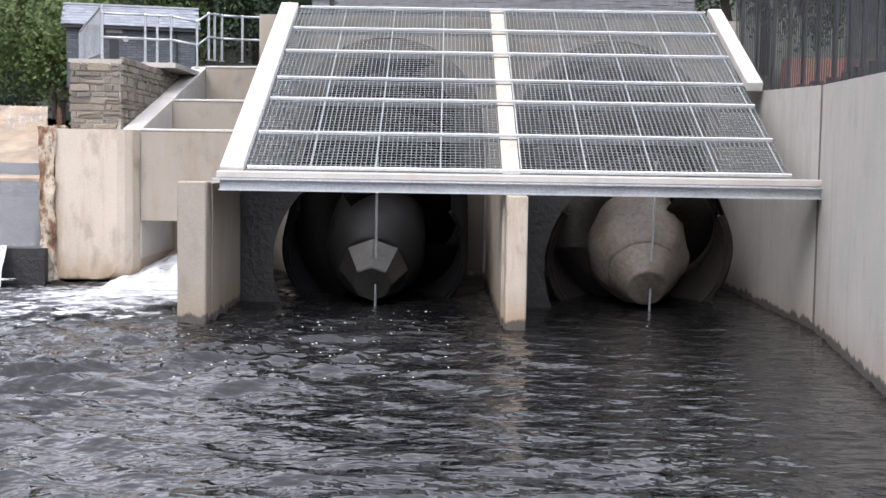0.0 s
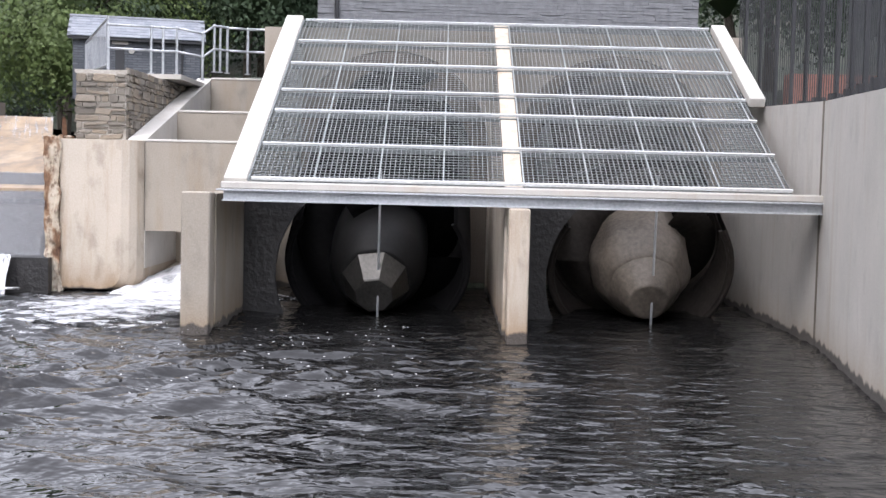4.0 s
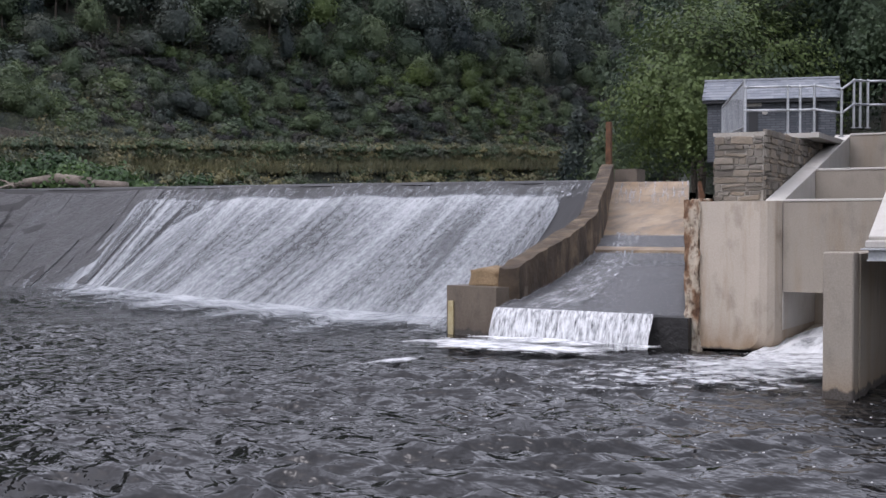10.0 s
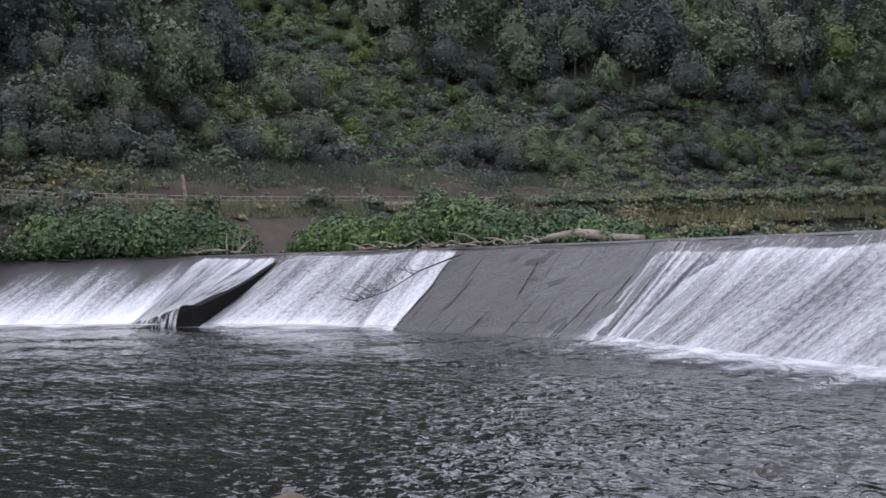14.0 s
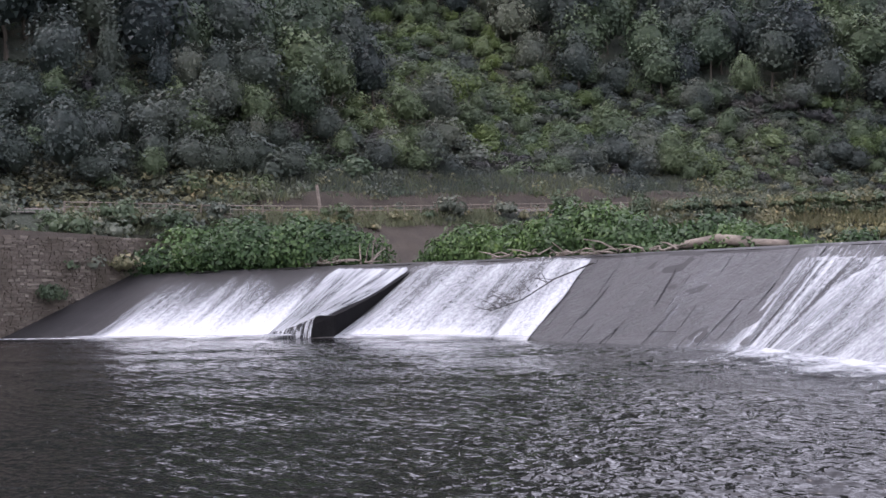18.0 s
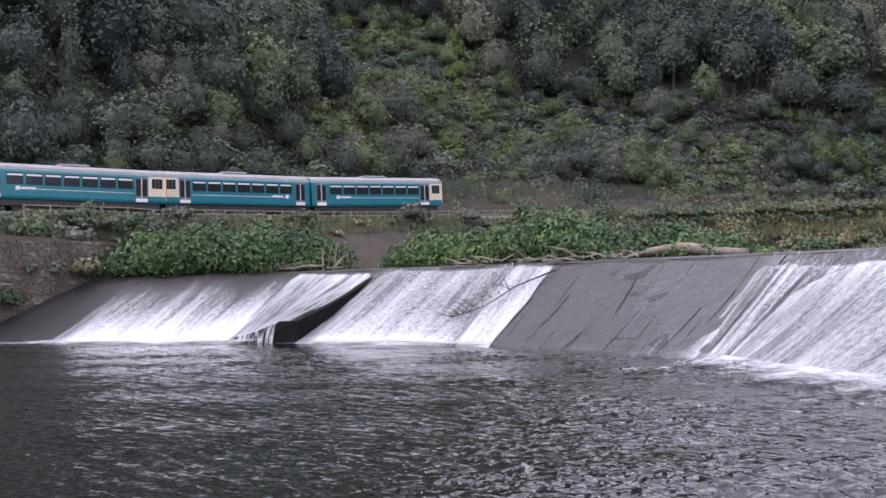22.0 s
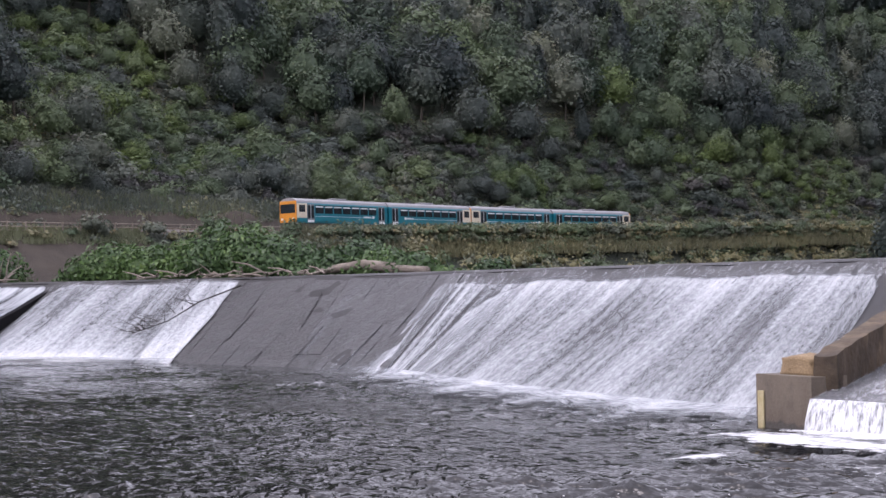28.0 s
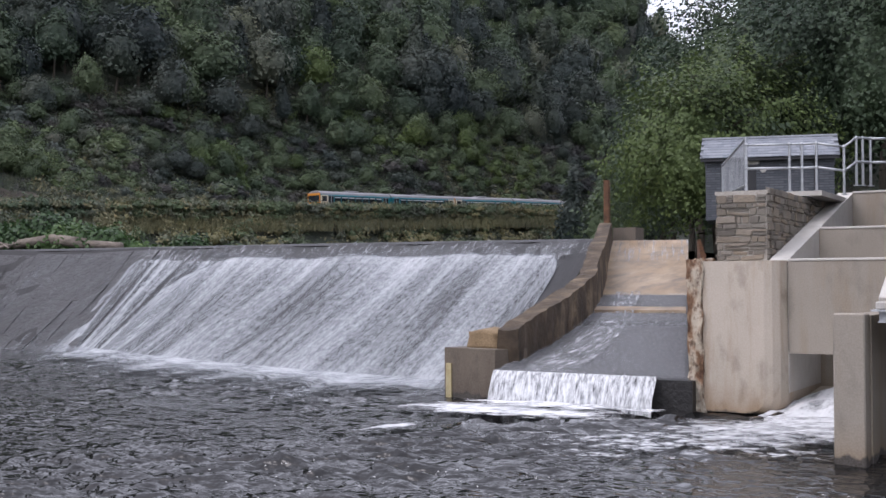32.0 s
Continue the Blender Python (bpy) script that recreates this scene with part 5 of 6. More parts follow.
tagged(part("downpipe", rods([((-2.2, 26.98, 5.0), (-2.2, 26.98, 9.5))], 0.05), M["black_steel"]), "black downpipe on the power house wall", "pipe")

hut_m = Matrix.Translation((-13.55, 53.4, 6.12)) @ pose(0, 0, 0, 0, 0, 14.2)
h = empty("hut", "small grey stone hut with a slate roof", "hut", hut_m)
part("wall", boxed((-2.75, 0, -0.6), (2.75, 3.6, 2.2)), M["hut_stone"], h)
bm = bmesh.new()
vs = [bm.verts.new(p) for p in ((-2.98, -0.35, 2.12), (2.98, -0.35, 2.12), (2.98, 1.8, 3.2), (-2.98, 1.8, 3.2), (-2.98, 3.95, 2.12), (2.98, 3.95, 2.12))]
bm.faces.new(vs[:4])
bm.faces.new((vs[3], vs[2], vs[5], vs[4]))
rf = bmesh.ops.solidify(bm, geom=list(bm.faces), thickness=0.08)
roof = part("roof", bm, M["slate"], h)
slate_bm = bmesh.new()
box(slate_bm, (0.0, 0.0, -0.02), (0.29, 0.375, 0.0))
SLATE = mesh("slate", slate_bm, M["slate_each"])
pitch = math.degrees(math.atan2(1.08, 2.16))
rnd = random.Random(44)
for r in range(7):
    for c in range(20):
        x0 = -2.98 + c * 0.298 + (0.0 if r % 2 else 0.12)
        if x0 + 0.29 < 3.05:
            ob = new("slate", SLATE)
            ob.parent = roof
            ob.matrix_local = pose(x0, -0.36 + 2.16 * r / 7, 2.16 + 1.08 * r / 7, pitch - 2 + rnd.uniform(-0.6, 0.6), 0, rnd.uniform(-0.5, 0.5))
part("fascia", boxed((-2.95, -0.3, 2.0), (2.95, -0.24, 2.12)), M["black_steel"], h)
part("ridge_tile", rods([((-2.98, 1.8, 3.22), (2.98, 1.8, 3.22))], 0.09), M["slate"], h)
part("door", boxed((-0.95, -0.03, -0.3), (-0.55, 0.02, 1.85)), M["black_steel"], h, "dark open doorway")
part("lintel", boxed((-1.1, -0.05, 1.85), (-0.4, 0.02, 2.0)), M["concrete_pale"], h)
part("wall_lamp", rods([((-0.25, -0.1, 1.6), (-0.25, 0.0, 1.6))], 0.13, 20), M["concrete_pale"], h, "round white bulkhead lamp")
part("downpipe", rods([((1.95, -0.06, -0.3), (1.95, -0.06, 2.05))], 0.05), M["black_steel"], h)


# ---- far bank: wall, railway, train ----
w = empty("river_wall", "weathered stone river wall at the weir's far end", "wall")
part("face", wall_run([(-89, 33.5), (-87.5, 26), (-85, 20.5), (-80, 12.5), (-74, 3), (-66, -12)], 1.2, -1.4, [5.4, 6.6, 7.0, 7.1, 7.1, 7.1]), M["old_wall"], w)


def wall_courses():
    """Squared stones in courses on the river wall, joined."""
    rnd6 = random.Random(12)
    line = [Vector(p) for p in ((-87.5, 26), (-85, 20.5), (-80, 12.5), (-74, 3))]
    bm_v, bm_f = [], []
    for a, b2 in zip(line, line[1:]):
        d = (b2 - a)
        L = d.length
        d /= L
        nrm = Vector((-d.y, d.x))
        if nrm.dot(Vector((0, 0)) - a) < 0:
            nrm = -nrm
        z = -0.3
        while z < 6.7:
            h = rnd6.uniform(0.07, 0.2)
            x = -rnd6.uniform(0, 0.4)
            while x < L:
                wd = rnd6.choice((0.2, 0.3, 0.42, 0.6)) * rnd6.uniform(0.8, 1.3)
                x0, x1 = max(0, x), min(L, x + wd)
                if x1 - x0 > 0.1:
                    o = rnd6.uniform(0.02, 0.12)
                    p0, p1 = a + d * (x0 + 0.016), a + d * (x1 - 0.016)
                    i = len(bm_v)
                    for p, oo in ((p0, -0.1), (p1, -0.1), (p1, o), (p0, o)):
                        for zz in (z + 0.01 + rnd6.uniform(-0.02, 0.02), z + h - 0.008 + rnd6.uniform(-0.03, 0.02)):
                            bm_v.append((p.x + nrm.x * oo, p.y + nrm.y * oo, zz))
                    bm_f += [(i + 6, i + 4, i + 5, i + 7), (i + 7, i + 5, i + 3, i + 1), (i + 6, i, i + 2, i + 4), (i + 2, i + 3, i + 5, i + 4), (i, i + 6, i + 7, i + 1)]
                x += wd
            z += h
    ob = raw("stone_courses", bm_v, bm_f, M["old_stone"], w)
    ob["kind"] = "stuff"


k = Mat("old_wall_stone", 0.9)
k.color(k.mix(k.ramp(k.noise(0.35, 5), [(0.35, (0, 0, 0)), (0.6, (0.85, 0.85, 0.85))]), k.ramp(k.island(), [(0, (0.085, 0.072, 0.06)), (0.45, (0.125, 0.105, 0.086)), (0.85, (0.165, 0.14, 0.115)), (1, (0.25, 0.22, 0.185))]), (0.075, 0.062, 0.046)))
k.bump(k.noise(6, 5), 0.7, 0.05)
M["old_stone"] = k.m
wall_courses()


def build_track():
    pts = [track.at(s) for s in np.arange(0, track.run[-1] - 1, 3.0)]
    n = len(pts)

    def sweep(name, prof, material):
        vs = []
        for i, p in enumerate(pts):
            d = (pts[min(i + 1, n - 1)] - pts[max(i - 1, 0)]).normalized()
            side = Vector((d.y, -d.x, 0)).normalized()
            vs += [p + side * o + Vector((0, 0, z)) for o, z in prof]
        k = len(prof)
        f = [(i * k + j, i * k + j + 1, (i + 1) * k + j + 1, (i + 1) * k + j) for i in range(n - 1) for j in range(k - 1)]
        return raw(name, vs, f, material)
    t = tagged(sweep("track_bed", [(-4.6, -0.6), (-2.6, -0.15), (2.6, -0.15), (4.6, -0.6)], M["ballast"]), "ballasted railway bed above the river", "railway", kind="structure")
    for o in (-0.75, 0.75):
        r = sweep("rail", [(o - 0.07, -0.15), (o - 0.035, 0.0), (o + 0.035, 0.0), (o + 0.07, -0.15)], M["rust"])
        r.parent = t
    return t


build_track()


def trackside_fence():
    f = empty("trackside_fence", "weathered wooden post and rail fence along the railway", "fence")
    s0, s1 = track.s_of_y(20), track.s_of_y(128)
    n = int((s1 - s0) / 1.9)
    pts = []
    for i in range(n + 1):
        s = s0 + (s1 - s0) * i / n
        p, d = track.at(s), (track.at(s + 1) - track.at(s)).normalized()
        p = p + Vector((d.y, -d.x, 0)) * 5.2
        p.z -= 0.9
        pts.append(p)
        part("post", boxed((p.x - 0.06, p.y - 0.06, p.z - 0.3), (p.x + 0.06, p.y + 0.06, p.z + 1.15)), M["driftwood"], f)
    for a, b in zip(pts, pts[1:]):
        for hh in (0.35, 0.7, 1.05):
            bm = bmesh.new()
            rod(bm, a + Vector((0, 0, hh)), b + Vector((0, 0, hh)), 0.045, 4)
            part("rail", bm, M["driftwood"], f)


trackside_fence()
p = track.at(track.s_of_y(47))
tagged(part("leaning_post", rods([((-106.2, 47.5, p.z - 0.4), (-106.6, 47.2, p.z + 2.9))], 0.16, 8), M["driftwood"]), "leaning grey timber post beside the railway", "post")


def train_mats():
    M["teal"] = two_tone("teal_paint", (0.0, 0.135, 0.18), (0.004, 0.17, 0.215), 0.6, 0.35, 0.05, 0.003).m
    M["cream"] = two_tone("cream_paint", (0.62, 0.54, 0.4), (0.72, 0.64, 0.5), 0.8, 0.4, 0.05, 0.003).m
    M["orange"] = two_tone("orange_paint", (0.6, 0.22, 0.02), (0.72, 0.3, 0.04), 0.8, 0.4, 0.05, 0.003).m
    M["train_roof"] = two_tone("grey_roof_paint", (0.2, 0.2, 0.21), (0.3, 0.3, 0.31), 0.7, 0.6, 0.1, 0.005).m
    M["train_glass"] = two_tone("dark_window", (0.012, 0.016, 0.02), (0.03, 0.036, 0.042), 1.2, 0.12, 0.02, 0.002).m
    M["door_grey"] = two_tone("grey_door", (0.09, 0.1, 0.11), (0.15, 0.16, 0.17), 1.0, 0.5, 0.1, 0.003).m
    M["white_paint"] = two_tone("white_paint", (0.68, 0.7, 0.72), (0.8, 0.8, 0.8), 1.0, 0.5, 0.05, 0.003).m


train_mats()


def carriage(cab_end):
    """One carriage, 15.2 m long, x forward, z up from the rails. cab_end: +1 the cab leads, -1 it trails."""
    c = empty("train_carriage", "teal and cream diesel rail carriage with a grey roof", "train carriage", group="train")
    L, W = 15.2, 2.7
    prof = [(-1.28, 0.95), (-1.35, 1.15), (-1.35, 3.05), (-1.22, 3.3)]
    bm = bmesh.new()
    full = prof + [(-y, z) for y, z in prof[::-1]]
    ends = [[bm.verts.new((x, y, z)) for y, z in full] for x in (-L / 2, L / 2)]
    n = len(full)
    for i in range(n):
        bm.faces.new((ends[0][i], ends[0][(i + 1) % n], ends[1][(i + 1) % n], ends[1][i]))
    bm.faces.new(ends[0])
    bm.faces.new(ends[1][::-1])
    bmesh.ops.recalc_face_normals(bm, faces=bm.faces)
    part("body", bm, M["teal"], c)
    bm = bmesh.new()
    rp = [(-1.3, 3.12), (-1.2, 3.42), (-0.8, 3.66), (0, 3.78), (0.8, 3.66), (1.2, 3.42), (1.3, 3.12)]
    ends = [[bm.verts.new((x, y, z)) for y, z in rp] for x in (-L / 2 - 0.02, L / 2 + 0.02)]
    for i in range(len(rp) - 1):
        bm.faces.new((ends[0][i], ends[0][i + 1], ends[1][i + 1], ends[1][i]))
    bm.faces.new(ends[0])
    bm.faces.new(ends[1][::-1])
    bmesh.ops.recalc_face_normals(bm, faces=bm.faces)
    part("roof", bm, M["train_roof"], c)
    part("roof_unit", boxed((-1.0, -0.5, 3.72), (1.4, 0.5, 3.92), None, 0.05), M["train_roof"], c)
    part("underframe", boxed((-L / 2 + 0.4, -1.1, 0.45), (L / 2 - 0.4, 1.1, 0.96)), M["black_steel"], c)
    for x in (-4.6, 4.6):
        for y in (-0.75, 0.75):
            part("wheel", rods([((x, y - 0.06, 0.42), (x, y + 0.06, 0.42))], 0.42, 18), M["black_steel"], c)
    for side in (-1, 1):
        y0, y1 = (1.345, 1.375) if side > 0 else (-1.375, -1.345)
        e = cab_end
        part("cab_side", boxed((min(e * 6.05, e * 7.62), y0 + 0.006, 1.5), (max(e * 6.05, e * 7.62), y1 - 0.006, 3.12)), M["cream"], c, "cream cab side panel")
        cw = part("cab_window", boxed((min(e * 6.35, e * 7.3), y0, 2.15), (max(e * 6.35, e * 7.3), y1, 2.95)), M["train_glass"], c)
        for q in (6.66, 6.98):
            part("mullion", boxed((e * q - 0.02, y0 - 0.002, 2.15), (e * q + 0.02, y1 + 0.008, 2.95)), M["door_grey"], cw)
        for xd in (e * 5.45, -e * 6.55):
            d = part("door", boxed((xd - 0.55, y0, 1.02), (xd + 0.55, y1, 3.05)), M["door_grey"], c, "grey folding passenger door")
            for q in (-0.28, 0.28):
                part("door_glass", boxed((xd + q - 0.2, y0 - 0.004, 1.5), (xd + q + 0.2, y1 + 0.006, 2.9)), M["train_glass"], d)
            part("handle_bar", boxed((xd - 0.02, y0 - 0.006, 1.1), (xd + 0.02, y1 + 0.012, 3.0)), M["white_paint"], d)
            part("step_plate", boxed((xd - 0.5, y0 - 0.006, 1.02), (xd + 0.5, y1 + 0.01, 1.3)), M["white_paint"], d)
        x = -e * 5.75
        for k in range(7):
            xa = x + e * (0.15 + k * 1.5)
            lo, hi = min(xa, xa + e * 1.3), max(xa, xa + e * 1.3)
            wd = part("window", boxed((lo, y0, 2.05), (hi, y1, 2.95)), M["train_glass"], c)
            part("hopper_light", boxed((lo + 0.05, y0 - 0.004, 2.72), (hi - 0.05, y1 + 0.008, 2.86)), M["white_paint"], wd)
        part("waist_stripe", boxed((-4.8, y0, 1.7), (4.8, y1 - 0.01, 1.74)), M["white_paint"], c)
        part("emblem", boxed((-e * 4.9, y0 - 0.0, 1.62) if e < 0 else (-e * 4.9, y0, 1.62), (-e * 4.9 + 0.35, y1 + 0.004, 1.92)), M["white_paint"], c, "small round-cornered white emblem")
        part("lettering_bar", boxed((-e * 4.9 + (0.45 if e > 0 else -1.45), y0, 1.68), (-e * 4.9 + (1.6 if e > 0 else -0.3), y1 + 0.004, 1.86)), M["white_paint"], c)
    ce = e * L / 2
    fr = part("cab_front", boxed((min(ce, ce + e * 0.12), -1.33, 1.0), (max(ce, ce + e * 0.12), 1.33, 3.4), None, 0.05), M["orange"], c, "orange cab front")
    part("windscreen", boxed((min(ce + e * 0.1, ce + e * 0.14), -1.15, 2.05), (max(ce + e * 0.1, ce + e * 0.14), 1.15, 3.05)), M["train_glass"], fr)
    for y in (-0.9, 0.9):
        part("headlight", boxed((min(ce + e * 0.1, ce + e * 0.15), y - 0.15, 1.3), (max(ce + e * 0.1, ce + e * 0.15), y + 0.15, 1.5)), M["white_paint"], fr)
    part("gangway", boxed((min(-ce, -ce - e * 0.25), -0.6, 1.0), (max(-ce, -ce - e * 0.25), 0.6, 3.2)), M["black_steel"], c)
    return c


lead = carriage(1)
trail = carriage(-1)
TRAIN = [lead, trail, copy_thing(lead, pose(0, 0, 0)), copy_thing(trail, pose(0, 0, 0))]

# ---- vegetation ----
rng = np.random.default_rng(5)


def ico(sub):
    bm = bmesh.new()
    bmesh.ops.create_icosphere(bm, subdivisions=sub, radius=1)
    bm.verts.ensure_lookup_table()
    v = np.array([x.co[:] for x in bm.verts])
    f = np.array([[y.index for y in x.verts] for x in bm.faces])
    bm.free()
    return v, f


ICO_V, ICO_F = ico(1)
ICO = {1: (ICO_V, ICO_F), 2: ico(2)}


def leaves(centres, radii, per, size, droop=0.55, tri=False):
    """Small leaf blades strewn through the shells of rounded clumps: arrays of vertices and triangles."""
    n = len(centres) * per
    c = np.repeat(centres, per, 0)
    r = np.repeat(radii, per, 0)
    d = rng.normal(size=(n, 3))
    d /= np.linalg.norm(d, axis=1, keepdims=True)
    d[:, 2] = np.abs(d[:, 2]) * 0.75 + d[:, 2] * 0.25
    p = c + d * r * (0.5 + 0.62 * rng.random((n, 1)))
    nrm = d + rng.normal(size=(n, 3)) * 0.4
    nrm[:, 2] += droop * 0.7
    nrm /= np.linalg.norm(nrm, axis=1, keepdims=True)
    a = np.cross(nrm, rng.normal(size=(n, 3)))
    a /= np.linalg.norm(a, axis=1, keepdims=True)
    b = np.cross(nrm, a)
    s = size * (0.6 + 0.8 * rng.random((n, 1)))
    i = np.arange(n)[:, None]
    if tri:
        v = np.stack([p - a * s, p + a * s * 0.5 + b * s * 0.75, p + a * s * 0.5 - b * s * 0.75], 1).reshape(-1, 3)
        return v, i * 3 + np.array([0, 1, 2])
    v = np.stack([p - a * s, p + b * s * 0.55, p + a * s, p - b * s * 0.55], 1).reshape(-1, 3)
    return v, np.concatenate([i * 4 + [0, 1, 2], i * 4 + [0, 2, 3]], 1).reshape(-1, 3)


def hulls(centres, radii, fill=0.66):
    """Dark inner masses of a crown."""
    v, f = [], []
    for c, r in zip(centres, radii):
        k = len(v) * len(ICO_V)
        v.append(ICO_V * r * (fill + 0.2 * rng.random((len(ICO_V), 1))) + c)
        f.append(ICO_F + k)
    return np.concatenate(v), np.concatenate(f)


def bough_radius(d, off, rough=1.0):
    """How far foliage reaches in direction d: rounded boughs with deep creases between them."""
    p = Vector(d)
    a = abs(noise.noise(p * 1.5 + off))
    b = abs(noise.noise(p * 3.4 + off * 1.7))
    c = noise.noise(p * 8.0 + off)
    return 1.06 - rough * (0.55 * a + 0.42 * b) + 0.1 * c + 0.16 * noise.noise(p * 0.9 - off)


def crown_arrays(height, spread, count, leaf, base=0.25, cone=0.0, tri=False, rough=1.0):
    """A crown of leaf blades over an uneven mass of boughs."""
    off = Vector((rng.random() * 90, rng.random() * 90, rng.random() * 90))
    half = height * (1 - base) / 2
    axes, mid = np.array([spread, spread, half]), np.array([0, 0, height - half])

    def shaped(p):
        u = np.clip((p[:, 2] - mid[2]) / half * 0.5 + 0.5, 0, 1)
        k = (1 - 0.72 * u ** 0.9 if cone else 1.0 - 0.12 * u)[:, None]
        return np.concatenate([p[:, :2] * k, p[:, 2:]], 1)
    d = rng.normal(size=(count, 3))
    d /= np.linalg.norm(d, axis=1, keepdims=True)
    low = d[:, 2] < -0.7
    d[low, 2] *= -1
    rad = np.array([bough_radius(q, off, rough) for q in d])[:, None]
    p = shaped(d * axes * rad * (1.06 - (0.34 if count < 9000 else 0.5) * rng.random((count, 1)) ** 1.6) + mid + rng.normal(size=(count, 3)) * leaf * 0.8)
    nrm = d + rng.normal(size=(count, 3)) * 0.42 + np.array([0, 0, 0.2])
    nrm /= np.linalg.norm(nrm, axis=1, keepdims=True)
    a = np.cross(nrm, rng.normal(size=(count, 3)))
    a /= np.linalg.norm(a, axis=1, keepdims=True)
    b = np.cross(nrm, a)
    w = leaf * (0.6 + 0.9 * rng.random((count, 1)))
    i = np.arange(count)[:, None]
    if tri:
        lv = np.stack([p - a * w, p + a * w * 0.5 + b * w * 0.75, p + a * w * 0.5 - b * w * 0.75], 1).reshape(-1, 3)
        lf = i * 3 + np.array([0, 1, 2])
    else:
        lv = np.stack([p - a * w, p + b * w * 0.55, p + a * w, p - b * w * 0.55], 1).reshape(-1, 3)
        lf = np.concatenate([i * 4 + [0, 1, 2], i * 4 + [0, 2, 3]], 1).reshape(-1, 3)
    iv, jf = ICO[2] if height > 5 else ICO[1]
    hr = np.array([bough_radius(q, off, rough) for q in iv])[:, None]
    hv = shaped(iv * axes * hr * (0.74 if count < 9000 else 0.6) * (0.9 + 0.12 * rng.random((len(iv), 1))) + mid)
    return np.concatenate([lv, hv]), np.concatenate([lf, jf + len(lv)])


def trunk_bm(height, r, limbs, spread):
    bm = bmesh.new()
    rnd2 = random.Random(int(height * 100))
    p, top = Vector((0, 0, -0.4)), height * 0.75
    last = r
    for i in range(4):
        q = Vector((rnd2.uniform(-0.25, 0.25), rnd2.uniform(-0.25, 0.25), top * (i + 1) / 4))
        rod(bm, p, q, last, 7, last * 0.75)
        last *= 0.75
        if i:
            for j in range(limbs):
                a = rnd2.uniform(0, 6.28)
                rod(bm, q, q + Vector((math.cos(a) * spread * 0.7, math.sin(a) * spread * 0.7, height * 0.14)), last * 0.6, 5, last * 0.15)
        p = q
    return bm


KINDS = []
for hgt, spr, count, leaf, mt, base, cone, lb in [
        (12, 4.8, 1650, 0.27, "leaf_dark", 0.06, 0, "dark green broadleaf tree on the wooded hillside"),
        (10.5, 4.4, 1650, 0.27, "leaf_mid", 0.05, 0, "green broadleaf tree on the wooded hillside"),
        (14, 3.4, 1700, 0.23, "leaf_dark", 0.04, 1, "tall dark tree with a narrow crown on the hillside"),
        (9, 4.2, 1650, 0.26, "leaf_bright", 0.04, 0, "fresh green tree on the hillside"),
        (10.5, 4.9, 1650, 0.26, "leaf_grey", 0.05, 0, "grey-green willow on the hillside"),
        (11, 4.8, 17000, 0.092, "leaf_mid", 0.02, 0, "leafy tree behind the hut"),
        (8.8, 4.6, 19000, 0.08, "leaf_bright", 0.0, 0, "fresh green tree beside the chute"),
        (12, 4.8, 16000, 0.095, "leaf_deep", 0.02, 0, "dark leafy tree"),
        (11, 4.2, 1650, 0.27, "leaf_dark", 0.06, 0, "dark broadleaf tree with a ragged crown on the hillside")]:
    v, f = crown_arrays(hgt, spr, count, leaf, base, cone, True, 1.2 if count < 9000 else 1.5)
    KINDS.append(dict(h=hgt, crown=tris("crown", v, f, M[mt]), trunk=mesh("trunk", trunk_bm(hgt, 0.22, 3, spr * 0.7), M["bark"]), label=lb, arrays=(v, f), mat=mt))
BUSHES = [(mt, [crown_arrays(2.7, 1.9, 310, 0.19, 0.0, cone, True, 1.1) for cone in (0, 0, 1, 0)]) for mt in ("leaf_mid", "leaf_grey", "leaf_bright", "leaf_dusk", "leaf_dark")]


def tree(kind, m, label=""):
    k = KINDS[kind]
    t = empty("tree", label or k["label"], "tree", m, "trees")
    for nm in ("trunk", "crown"):
        ob = new(nm, k[nm])
        ob.parent = t
    return t


WOOD_EDGE = [(-30, 20), (15, 21), (45, 21), (58, 19), (68, 32), (77, 62), (97, 62), (106, 42), (125, 38), (140, 29), (160, 26), (180, 29), (200, 22), (240, 22), (340, 22)]


def hill_spot(y, d):
    """A place on the hill d metres behind the rails, or None where the slope has left the view."""
    x = float(np.interp(y, track.ys, track.xs)) - d
    z = float(ground_height(x, y))
    return None if z - 2.6 > 0.265 * math.hypot(x, y) + 1 else (x, y, z)


